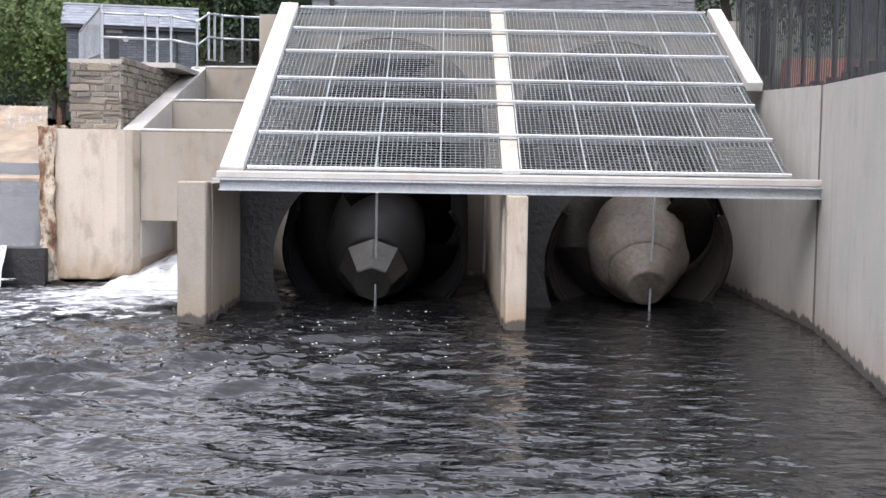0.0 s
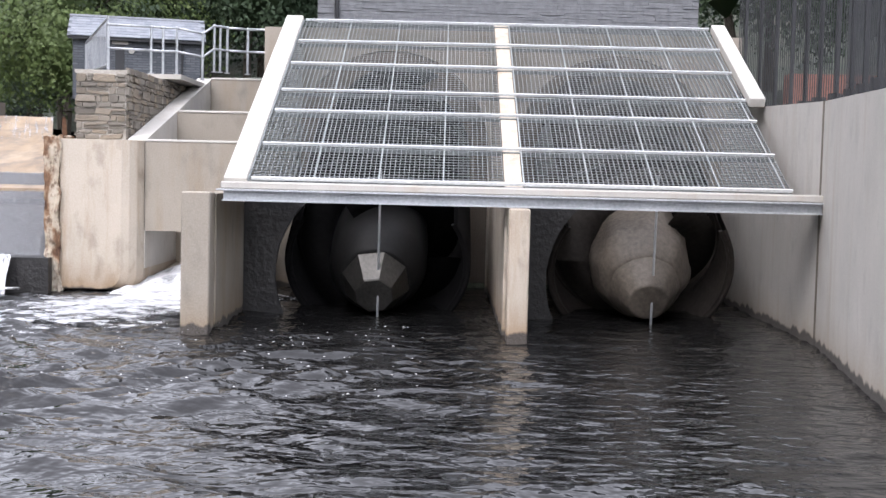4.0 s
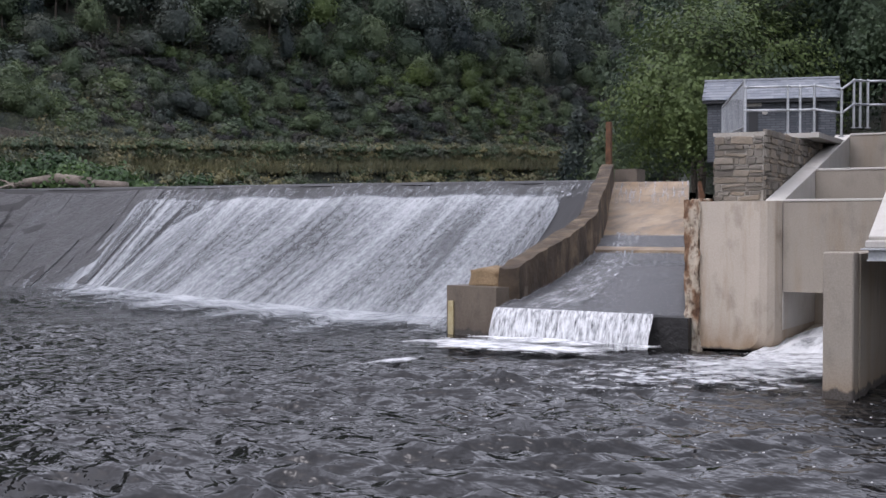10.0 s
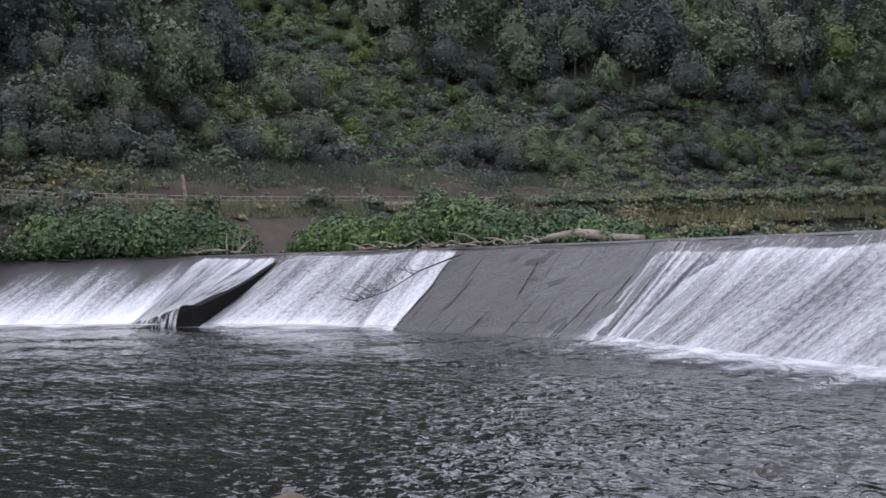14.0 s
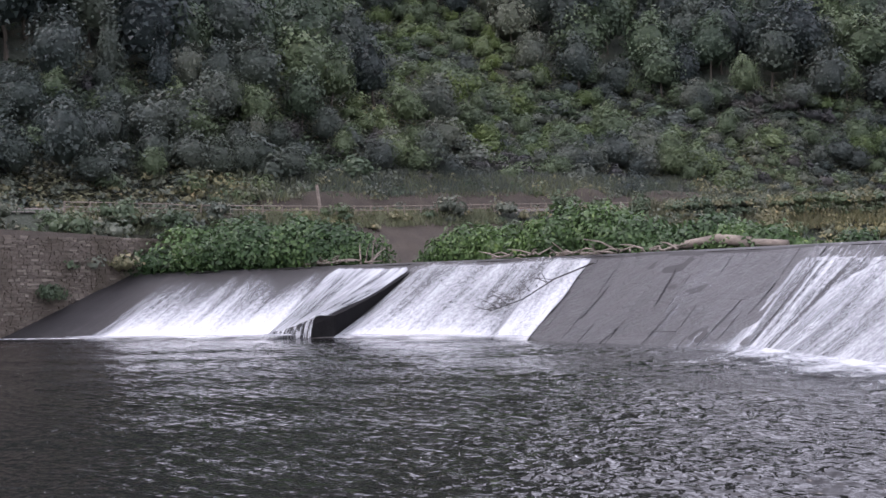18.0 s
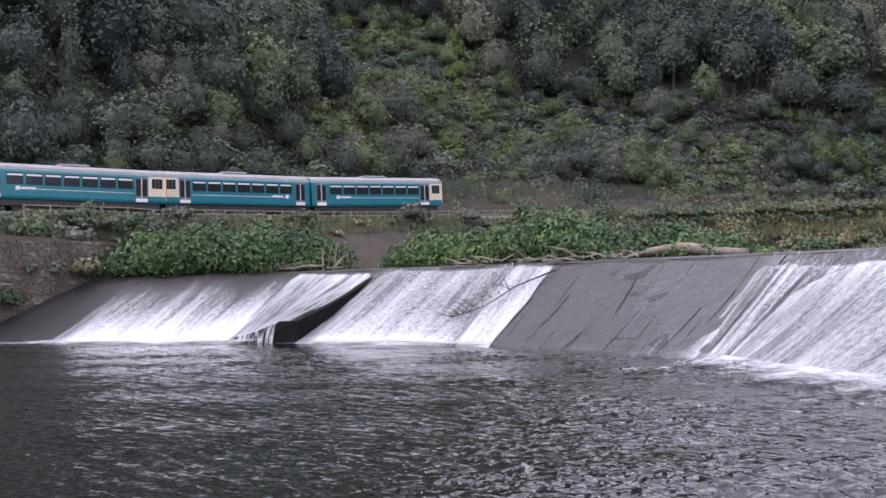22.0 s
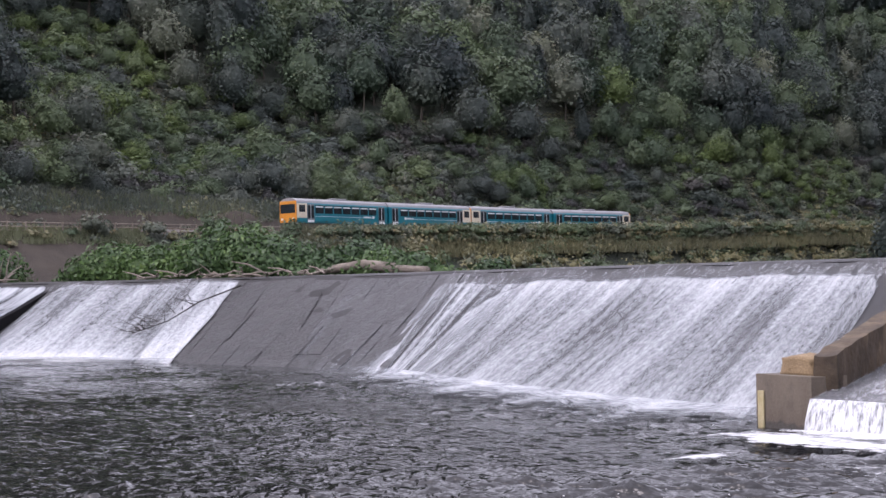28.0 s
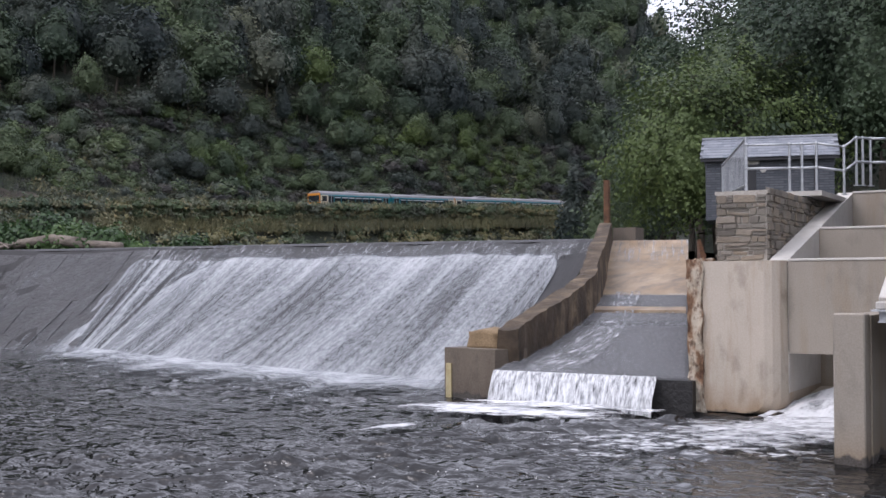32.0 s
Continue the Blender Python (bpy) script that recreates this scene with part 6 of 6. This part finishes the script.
def far_woods():
    """Tall dark trees over an open slope of bushes: the nearest trees as things, the rest joined by kind."""
    rnd3 = random.Random(21)
    heaps, count = {}, 0

    def heap(key, arrays, m):
        heaps.setdefault(key, []).append((arrays, np.array(m)))

    def placed(x, y, z, sc, wide=1.0, lean=7):
        return Matrix.Translation((x, y, z - 0.4 * sc)) @ pose(0, 0, 0, rnd3.uniform(-lean, lean), rnd3.uniform(-lean, lean), rnd3.uniform(0, 360)) @ Matrix.Diagonal((sc * wide * rnd3.uniform(0.85, 1.2), sc * wide, sc * rnd3.uniform(0.85, 1.2), 1))
    y = 2.0
    while y < 330:  # the wood
        edge = float(np.interp(y, *zip(*WOOD_EDGE)))
        d = edge + rnd3.uniform(0, 3)
        while d < 120:
            spot = hill_spot(y + rnd3.uniform(-2.2, 2.2), d)
            if spot is None:
                break
            x, yy, z = spot
            tone = noise.noise((x * 0.045 + 30, yy * 0.045, 3))
            if 176 < y < 200 and d < 40:
                kd = rnd3.choice((3, 1, 1, 1))
            else:
                # Beyond y 150 more pale kinds, standing for haze up the valley.
                kd = 2 if rnd3.random() < 0.14 else 1 if tone > 0.22 else 4 if tone < -0.36 else rnd3.choice((0, 8, 0, 8, 1) if y < 150 else (0, 8, 1, 1, 4))
            near_edge = d < edge + 6
            m = placed(x, yy, z, rnd3.uniform(0.6, 0.9) if near_edge else rnd3.uniform(0.85, 1.35))
            if count < 280 and yy < 215:
                tree(kd, m)
                count += 1
            else:
                heap((KINDS[kd]["mat"], "woodland", int(rnd3.random() * 3)), KINDS[kd]["arrays"], m)
            d += rnd3.uniform(5.0, 8.0)
        y += rnd3.uniform(4.6, 7.0)
    for i in range(240):  # the head of the valley
        x, y = rnd3.uniform(-110, 25), rnd3.uniform(98, 270)
        if float(np.interp(y, track.ys, track.xs)) < x - 22 and x > -0.5 * y + 10:
            kd = rnd3.choice((0, 0, 1, 0, 2))
            heap((KINDS[kd]["mat"], "woodland", int(rnd3.random() * 3)), KINDS[kd]["arrays"], placed(x, y, float(ground_height(x, y)), rnd3.uniform(0.8, 1.4)))
    y = 10.0
    while y < 300:  # bushes on the open slope
        edge = float(np.interp(y, *zip(*WOOD_EDGE)))
        d = 8.5 + rnd3.uniform(0, 2)
        while d < edge + 3:
            spot = hill_spot(y + rnd3.uniform(-1.5, 1.5), d)
            if spot is None:
                break
            x, yy, z = spot
            tone = noise.noise((x * 0.07, yy * 0.07, 7)) + rnd3.uniform(-0.25, 0.25)
            if 72 < y < 104 and d > 20:
                mt = rnd3.choice((2, 2, 0, 0, 1))
            elif y < 48:
                mt = rnd3.choice((0, 0, 3, 4, 4, 4, 1))
            else:
                mt = 2 if tone > 0.3 else 0 if tone > 0.0 else rnd3.choice((1, 1, 3, 0)) if tone > -0.3 else rnd3.choice((4, 3))
            mass = max(0.0, noise.noise((x * 0.11, yy * 0.11, 2)) + 0.5 * noise.noise((x * 0.27, yy * 0.27, 5)))
            big = rnd3.uniform(0.5, 0.95) + 3.0 * mass * rnd3.uniform(0.5, 1.0)
            if y < 48 and d > 9.5:
                big = big * 1.2 + 0.4
            if d < 11 and y >= 48:
                big = rnd3.uniform(0.4, 0.65)
            if big > 1.15:
                kd = (1, 4, 3, 4, 0)[mt]
                heap((KINDS[kd]["mat"], "undergrowth", int(rnd3.random() * 2)), KINDS[kd]["arrays"], placed(x, yy, z, min(0.62, big * 0.27), rnd3.uniform(1.0, 1.3), 10))
                d += 1.2
            else:
                heap((BUSHES[mt][0], "undergrowth", int(rnd3.random() * 2)), rnd3.choice(BUSHES[mt][1]), placed(x, yy, z, big, rnd3.uniform(1.0, 1.5), 16))
            d += rnd3.uniform(1.6, 3.0) * (0.55 + 0.55 * big)
        y += rnd3.uniform(1.7, 3.2)
    for (mt, nm, _), items in heaps.items():
        vs, fs, at = [], [], 0
        for (kv, kf), m in items:
            vs.append(kv @ m[:3, :3].T + m[:3, 3])
            fs.append(kf + at)
            at += len(kv)
        tagged(new(nm, tris(nm, np.concatenate(vs), np.concatenate(fs), M[mt])), "rounded bushes scattered over the open hillside" if nm == "undergrowth" else "dense wood covering the valley side", nm, kind="stuff")


far_woods()


def ground_cover():
    """Rough grass and bramble carpeting the open slope."""
    n = 90000
    y = 8 + 232 * rng.random(n) ** 1.1
    edge = np.interp(y, *zip(*WOOD_EDGE))
    d = 5.5 + (edge + 4) * rng.random(n) ** 1.2
    x = np.interp(y, track.ys, track.xs) - d
    z = ground_height(x, y) + 0.3 * rng.random(n)
    c = np.stack([x, y, z], 1)
    tone = np.sin(x * 0.21 + np.sin(y * 0.17) * 2) * np.cos(y * 0.13) + rng.normal(size=n) * 0.5
    for mt, pick, lb in (("leaf_mid", tone > 0.25, "low green plants carpeting the hillside"), ("leaf_grey", (tone <= 0.25) & (tone > -0.5), "low grey-green plants carpeting the hillside"), ("grass", tone <= -0.5, "pale rough grass on the hillside")):
        v, f = leaves(c[pick], np.full((int(pick.sum()), 1), 0.45) * np.array([[1, 1, 0.8]]), 2, 0.24, 1.6, True)
        tagged(new("ground_cover", tris("ground_cover", v, f, M[mt])), lb, "plants", kind="stuff")


ground_cover()


def soil_strip(name, y0, y1, d0, d1, up, label, seed):
    """Bare earth showing on the bank, along the railway."""
    vs, n, m = [], 60, 8
    for i in range(n + 1):
        y = y0 + (y1 - y0) * i / n
        tx = float(np.interp(y, track.ys, track.xs))
        for j in range(m + 1):
            x = tx - (d0 + (d1 - d0) * j / m)
            g = float(ground_height(x, y))
            lift = up * math.sin(math.pi * min(1.0, 0.5 * j / m + 0.02)) * min(1.0, i / 6, (n - i) / 6) * (0.75 + 0.5 * noise.noise((y * 0.15, seed, 0)))
            vs.append((x, y, g + 0.05 + lift + 0.2 * noise.noise((x, y * 0.8, seed))))
    f = [(i * (m + 1) + j, (i + 1) * (m + 1) + j, (i + 1) * (m + 1) + j + 1, i * (m + 1) + j + 1) for i in range(n) for j in range(m)]
    return tagged(raw(name, vs, f, M["soil"], None, True), label, "bank", kind="structure")


soil_strip("cutting_bank", 40, 108, 4.6, 7.2, 1.6, "brown earth cutting beside the railway", 2.0)
soil_strip("river_bank", 27, 62, -24, -4.9, 0.1, "bare dark earth bank below the railway fence", 5.0)

# trees behind the hut
for i, (x, y, kd, sc) in enumerate([(-19.6, 62, 6, 1.35), (-18.6, 68, 6, 1.5), (-19.5, 66, 5, 1.25), (-16, 72, 5, 1.45), (-11.5, 70, 7, 1.35), (-6.5, 72, 7, 1.45), (-1.5, 68, 7, 1.4), (-25.5, 80, 7, 1.3), (-21, 84, 5, 1.7), (-13, 86, 7, 1.9), (-4, 88, 7, 1.9), (4, 80, 7, 1.7), (-33, 98, 5, 1.5), (-28, 104, 7, 1.7), (-36, 105, 7, 1.6), (-31, 109, 7, 2.25),
                                    (9.5, 40, 7, 1.0), (12.5, 46, 7, 1.1), (14, 35, 7, 1.0), (9, 54, 7, 1.2), (17, 41, 7, 1.1), (12, 31, 7, 0.8), (16, 29, 7, 0.8), (11, 27, 5, 0.5), (14, 26, 5, 0.5)]):
    tree(kd, Matrix.Translation((x, y, float(ground_height(x, y)) - 0.3)) @ pose(0, 0, 0, 0, 0, i * 67) @ Matrix.Diagonal((sc, sc, sc, 1)), "tall leafy tree behind the hut" if x < 5 else "dark tree behind the fence")


def knotweed(name, x0, x1, y0, y1, z, h, mounds, per, size, label, mt="knotweed"):
    """A bank of big-leaved weed: overlapping clumps of broad drooping leaves."""
    t = tagged(empty(name, label, "bush", Matrix.Translation(((x0 + x1) / 2, (y0 + y1) / 2, z))), group="bank plants")
    for i in range(mounds):
        u = (i + 0.5 + rng.normal() * 0.35) / mounds - 0.5
        hh = h * (0.62 + 0.38 * rng.random()) * math.sqrt(max(0.25, 1 - 0.7 * (2 * u) ** 2))
        v, f = crown_arrays(hh, 0.62 * h + 0.35 * rng.random(), per, size, 0.0, 0, False, 0.95)
        clump = new("clump", tris("clump", v + np.array([(x1 - x0) * u, (y1 - y0) * u + rng.normal() * 0.5, 0]), f, M[mt]))
        clump.parent = t
    return t


for x0, x1, y0, y1, hh, n, sz, lb in [
        (-87.5, -78.0, 27.0, 37.5, 4.6, 90, 0.28, "rounded thicket of broad-leaved green weed at the weir end"),
        (-74.5, -67, 42.5, 45.5, 3.3, 52, 0.27, "thicket of broad-leaved green weed behind the weir crest"),
        (-67, -58, 45.5, 48.0, 4.0, 62, 0.27, "tall thicket of broad-leaved green weed behind the weir crest"),
        (-58, -47.5, 48.0, 49.0, 2.9, 56, 0.26, "thicket of broad-leaved green weed above a stranded trunk"),
        (-47.5, -40, 49.0, 49.5, 1.3, 26, 0.22, "low thicket of broad-leaved green weed behind the crest")]:
    knotweed("weed_thicket", x0, x1, y0, y1, 3.6, hh + 0.7, n // 5, int(360 * (hh + 0.7)), sz * 0.55, lb)


knotweed("wall_plant", -83.0, -82.2, 17.5, 16.6, 2.4, 1.5, 2, 300, 0.12, "dark shrub growing out of the river wall", "leaf_mid")
knotweed("wall_plant", -76.5, -73.5, 8.0, 3.0, 2.2, 2.8, 4, 500, 0.13, "yellow-green creeper hanging on the river wall", "leaf_bright")


def bank_scrub():
    """Grass and scrub on the far bank, along the railway and under the hill."""
    rnd4 = random.Random(77)
    heaps = {"leaf_grey": ([], []), "grass": ([], []), "leaf_mid": ([], [])}
    for i in range(2100):
        y = rnd4.uniform(14, 225)
        tx = float(np.interp(y, track.ys, track.xs))
        near = rnd4.random() < 0.62
        d = rnd4.uniform(-24, -5.6) if near else rnd4.uniform(4.6, 12)
        x = tx - d
        z = float(ground_height(x, y))
        if z < 3:
            continue
        z = max(z, 4.3)
        big = rnd4.uniform(0.3, 0.8)
        if near and y > 78:
            big = rnd4.uniform(1.0, 1.7) if d < -9 else rnd4.uniform(1.2, 1.9)
        if near and y < 62 and d < -7.5:
            continue
        kind = rnd4.choice(("leaf_grey", "grass", "grass", "leaf_mid") if near else ("leaf_grey", "grass", "leaf_grey"))
        heaps[kind][0].append((x, y, z + big * 0.5))
        heaps[kind][1].append((big * 1.2, big * 1.2, big))
    for i in range(330):  # scrub over the river wall and above the cutting
        if i < 90:
            y, d, big = rnd4.uniform(6, 31), rnd4.uniform(-13, -5.6), rnd4.uniform(0.7, 1.25)
            kind = rnd4.choice(("leaf_grey", "leaf_mid", "grass"))
        else:
            y, d, big = rnd4.uniform(34, 115), rnd4.uniform(7.0, 11.5), rnd4.uniform(0.5, 1.3)
            kind = rnd4.choice(("leaf_grey", "leaf_grey", "grass", "leaf_mid"))
        x = float(np.interp(y, track.ys, track.xs)) - d
        heaps[kind][0].append((x, y, max(4.3, float(ground_height(x, y))) + big * 0.5))
        heaps[kind][1].append((big * 1.15, big * 1.15, big))
    for i in range(900):  # tall hedge of weeds between the rails and the river, higher up the valley
        y, d = rnd4.uniform(84, 262), rnd4.uniform(-8.5, -4.8)
        x = float(np.interp(y, track.ys, track.xs)) - d
        top = float(np.interp(y, track.ys, track.zs)) + float(np.interp(y, [84, 110, 150, 185, 262], [0.2, 1.0, 1.9, 2.5, 2.7])) * rnd4.uniform(0.55, 1.05)
        big = rnd4.uniform(0.7, 1.1)
        for z in (top - big * 0.8, top - big * 2.0):
            kind = rnd4.choice(("leaf_grey", "grass", "leaf_mid", "leaf_mid"))
            heaps[kind][0].append((x, y, z))
            heaps[kind][1].append((big * 1.1, big * 1.1, big))
    # single bushes between fence and rails
    for y, off, big in ((24, 6.5, 2.1), (28, 7, 1.9), (33, 6.2, 1.4), (44, 6.0, 1.2), (57, 6.2, 2.0), (63, 6.0, 1.4), (70, 6, 2.2), (74, 6.2, 1.7), (80, 6.2, 1.8), (88, 6.5, 2.0), (20, 8, 2.6), (15, 7, 2.8), (23, 9, 2.4)):
        x = float(np.interp(y, track.ys, track.xs)) + off
        for q in range(5):
            heaps["leaf_grey" if int(y) % 2 else "leaf_mid"][0].append((x + rnd4.uniform(-0.8, 0.8), y + rnd4.uniform(-1, 1), float(ground_height(x, y)) + big * rnd4.uniform(0.3, 0.9)))
            heaps["leaf_grey" if int(y) % 2 else "leaf_mid"][1].append((big * 0.6, big * 0.6, big * 0.55))
    for mt, lb in (("leaf_grey", "grey-green scrub along the railway bank"), ("grass", "rough yellowing grass on the railway bank"), ("leaf_mid", "green scrub along the railway bank")):
        c, r = np.array(heaps[mt][0]), np.array(heaps[mt][1])
        lv, lf = leaves(c, r, 60, 0.2, 0.2, True)
        hv, hf = hulls(c, r * 0.5)
        tagged(new("bank_scrub", tris("bank_scrub", np.concatenate([lv, hv]), np.concatenate([lf, hf + len(lv)]), M[mt])), lb, "scrub", kind="stuff")


bank_scrub()


def tall_grass(name, n, y0, y1, d0, d1, lift, height, mt, label, seed):
    """Upright tufts of long grass along the railway."""
    g = np.random.default_rng(seed)
    y = y0 + (y1 - y0) * g.random(n)
    x = np.interp(y, track.ys, track.xs) - (d0 + (d1 - d0) * g.random(n))
    z = np.maximum(ground_height(x, y), 4.2) + lift(y)
    per = 9
    c = np.repeat(np.stack([x, y, z], 1), per, 0) + g.normal(size=(n * per, 3)) * np.array([0.28, 0.28, 0.02])
    h = height * (0.5 + 0.7 * g.random((n * per, 1)))
    a = g.random((n * per, 1)) * 2 * math.pi
    side = np.concatenate([np.cos(a), np.sin(a), 0 * a], 1) * (0.035 + 0.045 * g.random((n * per, 1)))
    lean = np.concatenate([g.normal(size=(n * per, 2)) * 0.28, np.ones((n * per, 1))], 1) * h
    v = np.stack([c - side, c + side, c + lean], 1).reshape(-1, 3)
    f = np.arange(n * per * 3).reshape(-1, 3)
    tagged(new(name, tris(name, v, f, M[mt])), label, "grass", kind="stuff")


M["straw"] = leaf_mat("straw_grass", (0.11, 0.12, 0.065), (0.19, 0.2, 0.115), (0.3, 0.27, 0.16), 0.6)
over_cutting = lambda y: 0.9 * np.sin(np.clip((y - 38) / 70, 0, 1) * math.pi) ** 0.4
tall_grass("terrace_grass", 1500, 36, 118, 6.6, 11.0, over_cutting, 0.85, "straw", "pale seeding grass on top of the earth cutting", 1)
tall_grass("terrace_grass", 2600, 36, 124, 7.2, 12.0, over_cutting, 0.8, "leaf_grey", "grey-green weeds on top of the earth cutting", 4)
tall_grass("fence_grass", 1500, 20, 62, -7.0, -4.6, lambda y: 0 * y, 0.5, "straw", "yellowed grass along the trackside fence", 2)
tall_grass("hedge_grass", 5200, 80, 262, -10.5, -4.8, lambda y: np.interp(y, [80, 110, 150, 185, 262], [0.3, 0.9, 1.7, 2.3, 2.5]), 1.1, "grass", "tall rank grass growing through the hedge of weeds", 3)

# drift timber caught on the crest
bm = bmesh.new()
pts = [Vector((-56, 46.2, 4.7)), Vector((-53.5, 46.6, 5.0)), Vector((-51, 46.8, 5.25)), Vector((-48.5, 46.9, 4.95)), Vector((-46, 47, 4.75))]
for a, b2, r in zip(pts, pts[1:], (0.16, 0.24, 0.28, 0.2)):
    rod(bm, a, b2, r, 9, r * 1.1)
tagged(part("drift_log", bm, M["driftwood"], smooth=True), "stranded grey tree trunk lying behind the weir crest", "log")
rnd = random.Random(3)
for i in range(70):
    cx = rnd.choice([rnd.uniform(-66, -60), rnd.uniform(-64, -54), rnd.uniform(-59, -52), rnd.uniform(-78, -74)])
    s = np.interp(-cx, [57, 68, 77, 84], [43.5, 39.5, 33.5, 26.5])
    a = Vector((cx, s + rnd.uniform(0.6, 1.8), 4.6 + rnd.uniform(0, 0.22)))
    d = Vector((rnd.uniform(-1, 1), rnd.uniform(-0.5, 0.3), rnd.uniform(-0.06, 0.16))).normalized() * rnd.uniform(0.8, 2.4)
    bm = bmesh.new()
    mid = a + d * 0.5 + Vector((0, 0, rnd.uniform(-0.03, 0.2)))
    rod(bm, a, mid, 0.065, 5, 0.05)
    rod(bm, mid, a + d, 0.05, 5, 0.02)
    tagged(part("drift_branch", bm, M["driftwood"]), "bleached branch stranded on the weir crest", "branch", "drift branches")

for i, (x, y, ln, tilt) in enumerate(((-78.9, 33.6, 2.6, 0.02), (-78.5, 33.9, 2.2, 0.05), (-77.6, 34.6, 1.6, -0.04))):
    bm = rods([((0, 0, 0), (ln * 0.82, ln * 0.57, ln * tilt))], 0.16, 10)
    bmesh.ops.transform(bm, matrix=Matrix.Translation((x, y, 4.62 + 0.12 * i)), verts=bm.verts)
    tagged(part("drift_log", bm, M["driftwood"], smooth=False), "sawn brown log stranded on the weir crest", "log", "drift logs")
for x, y, dx, h in ((-74.9, 36.4, -0.35, 1.5), (-74.2, 36.9, 0.4, 1.9)):
    bm = bmesh.new()
    rod(bm, (x, y, 4.5), (x + dx * 0.4, y, 4.5 + h * 0.6), 0.07, 6, 0.05)
    rod(bm, (x + dx * 0.4, y, 4.5 + h * 0.6), (x + dx, y + 0.1, 4.5 + h), 0.05, 6, 0.02)
    tagged(part("drift_branch", bm, M["driftwood"]), "bleached branch standing up from the weir crest", "branch", "drift branches")

bm = bmesh.new()
bmesh.ops.create_icosphere(bm, subdivisions=3, radius=0.3)
for v in bm.verts:
    v.co = Vector((v.co.x * 1.3, v.co.y * 0.8, v.co.z * 0.45)) + 0.07 * noise.noise_vector(v.co * 4)
bmesh.ops.transform(bm, matrix=Matrix.Translation((-12.2, 6.6, -0.02)), verts=bm.verts)
tagged(part("river_stone", bm, M["kerb"], smooth=True), "wet brown stone breaking the shallow water", "stone")

# foam
plan_patch("foam_patch", -6.2, 18.6, 3.4, 2.4, 10, 0.03, M["foam_thin"], "broken foam drifting from the sluice", seed=5)
plan_patch("foam_patch", -9.95, 22.5, 2.3, 0.8, -5, 0.12, M["foam_white"], "churning white foam under the chute lip", seed=7)
plan_patch("foam_patch", -10.5, 21.7, 2.9, 1.5, -5, 0.07, M["foam_white"], "churning white foam under the chute lip", seed=1)
plan_patch("foam_patch", -4.7, 21.8, 1.2, 2.6, 8, 0.1, M["foam_white"], "churning foam below the sluice opening", seed=2)
plan_patch("foam_patch", -5.4, 20.6, 2.2, 2.4, 20, 0.05, M["foam"], "broken foam drifting from the sluice", seed=3)
plan_patch("foam_patch", -11.4, 18.5, 0.28, 1.1, -12, 0.03, M["foam"], "thin white foam streak on the pool", seed=71)
plan_patch("foam_patch", -77.5, 14.2, 6.5, 0.6, 48, 0.1, M["foam_white"], "white foam line at the weir's far end", seed=72)


def flecks(n, x0, x1, y0, y1, seed):
    """Specks of foam floating on the pool, used for drawn glints too."""
    rnd7 = random.Random(seed)
    vs, fs = [], []
    for q in range(n):
        x, y, r = rnd7.uniform(x0, x1), rnd7.uniform(y0, y1), rnd7.uniform(0.004, 0.014)
        i = len(vs)
        k = 6
        for a in range(k):
            e = r * rnd7.uniform(0.6, 1.2)
            vs.append((x + math.cos(a * 6.283 / k) * e * 1.8, y + math.sin(a * 6.283 / k) * e, 0.075))
        vs.append((x, y, 0.085))
        fs += [(i + a, i + (a + 1) % k, i + k) for a in range(k)]
    return tagged(raw("pale_flecks", vs, fs, M["fleck"]), "small foam flecks and drawn water glints on the pool", "foam", kind="stuff")


M["fleck"] = two_tone("pale_fleck", (0.5, 0.5, 0.5), (0.75, 0.75, 0.74), 3, 0.7, 0.2, 0.01).m
# The second group is glitter on the water by the works, drawn as flecks.
FLECKS = [flecks(420, -70, -14, 4, 22, 1), flecks(170, -8, 0.5, 13, 19.5, 2)]


# ---- what moves ----
def motions():
    """Keys the turning screw, the train and the drifting surface of the pool."""
    base = screw_a.matrix_world.copy()
    screw_a.matrix_basis = base
    walk(screw_a, [(0.4 * i, base @ pose(0, 0, 0, 0, 0, 60 * i)) for i in range(81)])
    for sheet in (pool, *FLECKS):
        walk(sheet, [(0, pose(0, 0, 0)), (16, pose(-1.5, -2.2, 0)), (32, pose(-3.0, -4.4, 0))])
    front0 = track.s_of_y(23.0)
    for k, car in enumerate(TRAIN):
        rows = []
        for i in range(33):
            s = front0 + 13.92 * (i - 19) + 0.115 * max(0, i - 25) ** 2 - 7.75 - k * 15.6
            a, b2 = track.at(s - 4.6), track.at(s + 4.6)
            d = b2 - a
            rows.append((i, Matrix.Translation((a + b2) / 2) @ pose(0, 0, 0, 0, -math.degrees(math.atan2(d.z, math.hypot(d.x, d.y))), math.degrees(math.atan2(d.y, d.x)))))
        walk(car, rows)


motions()
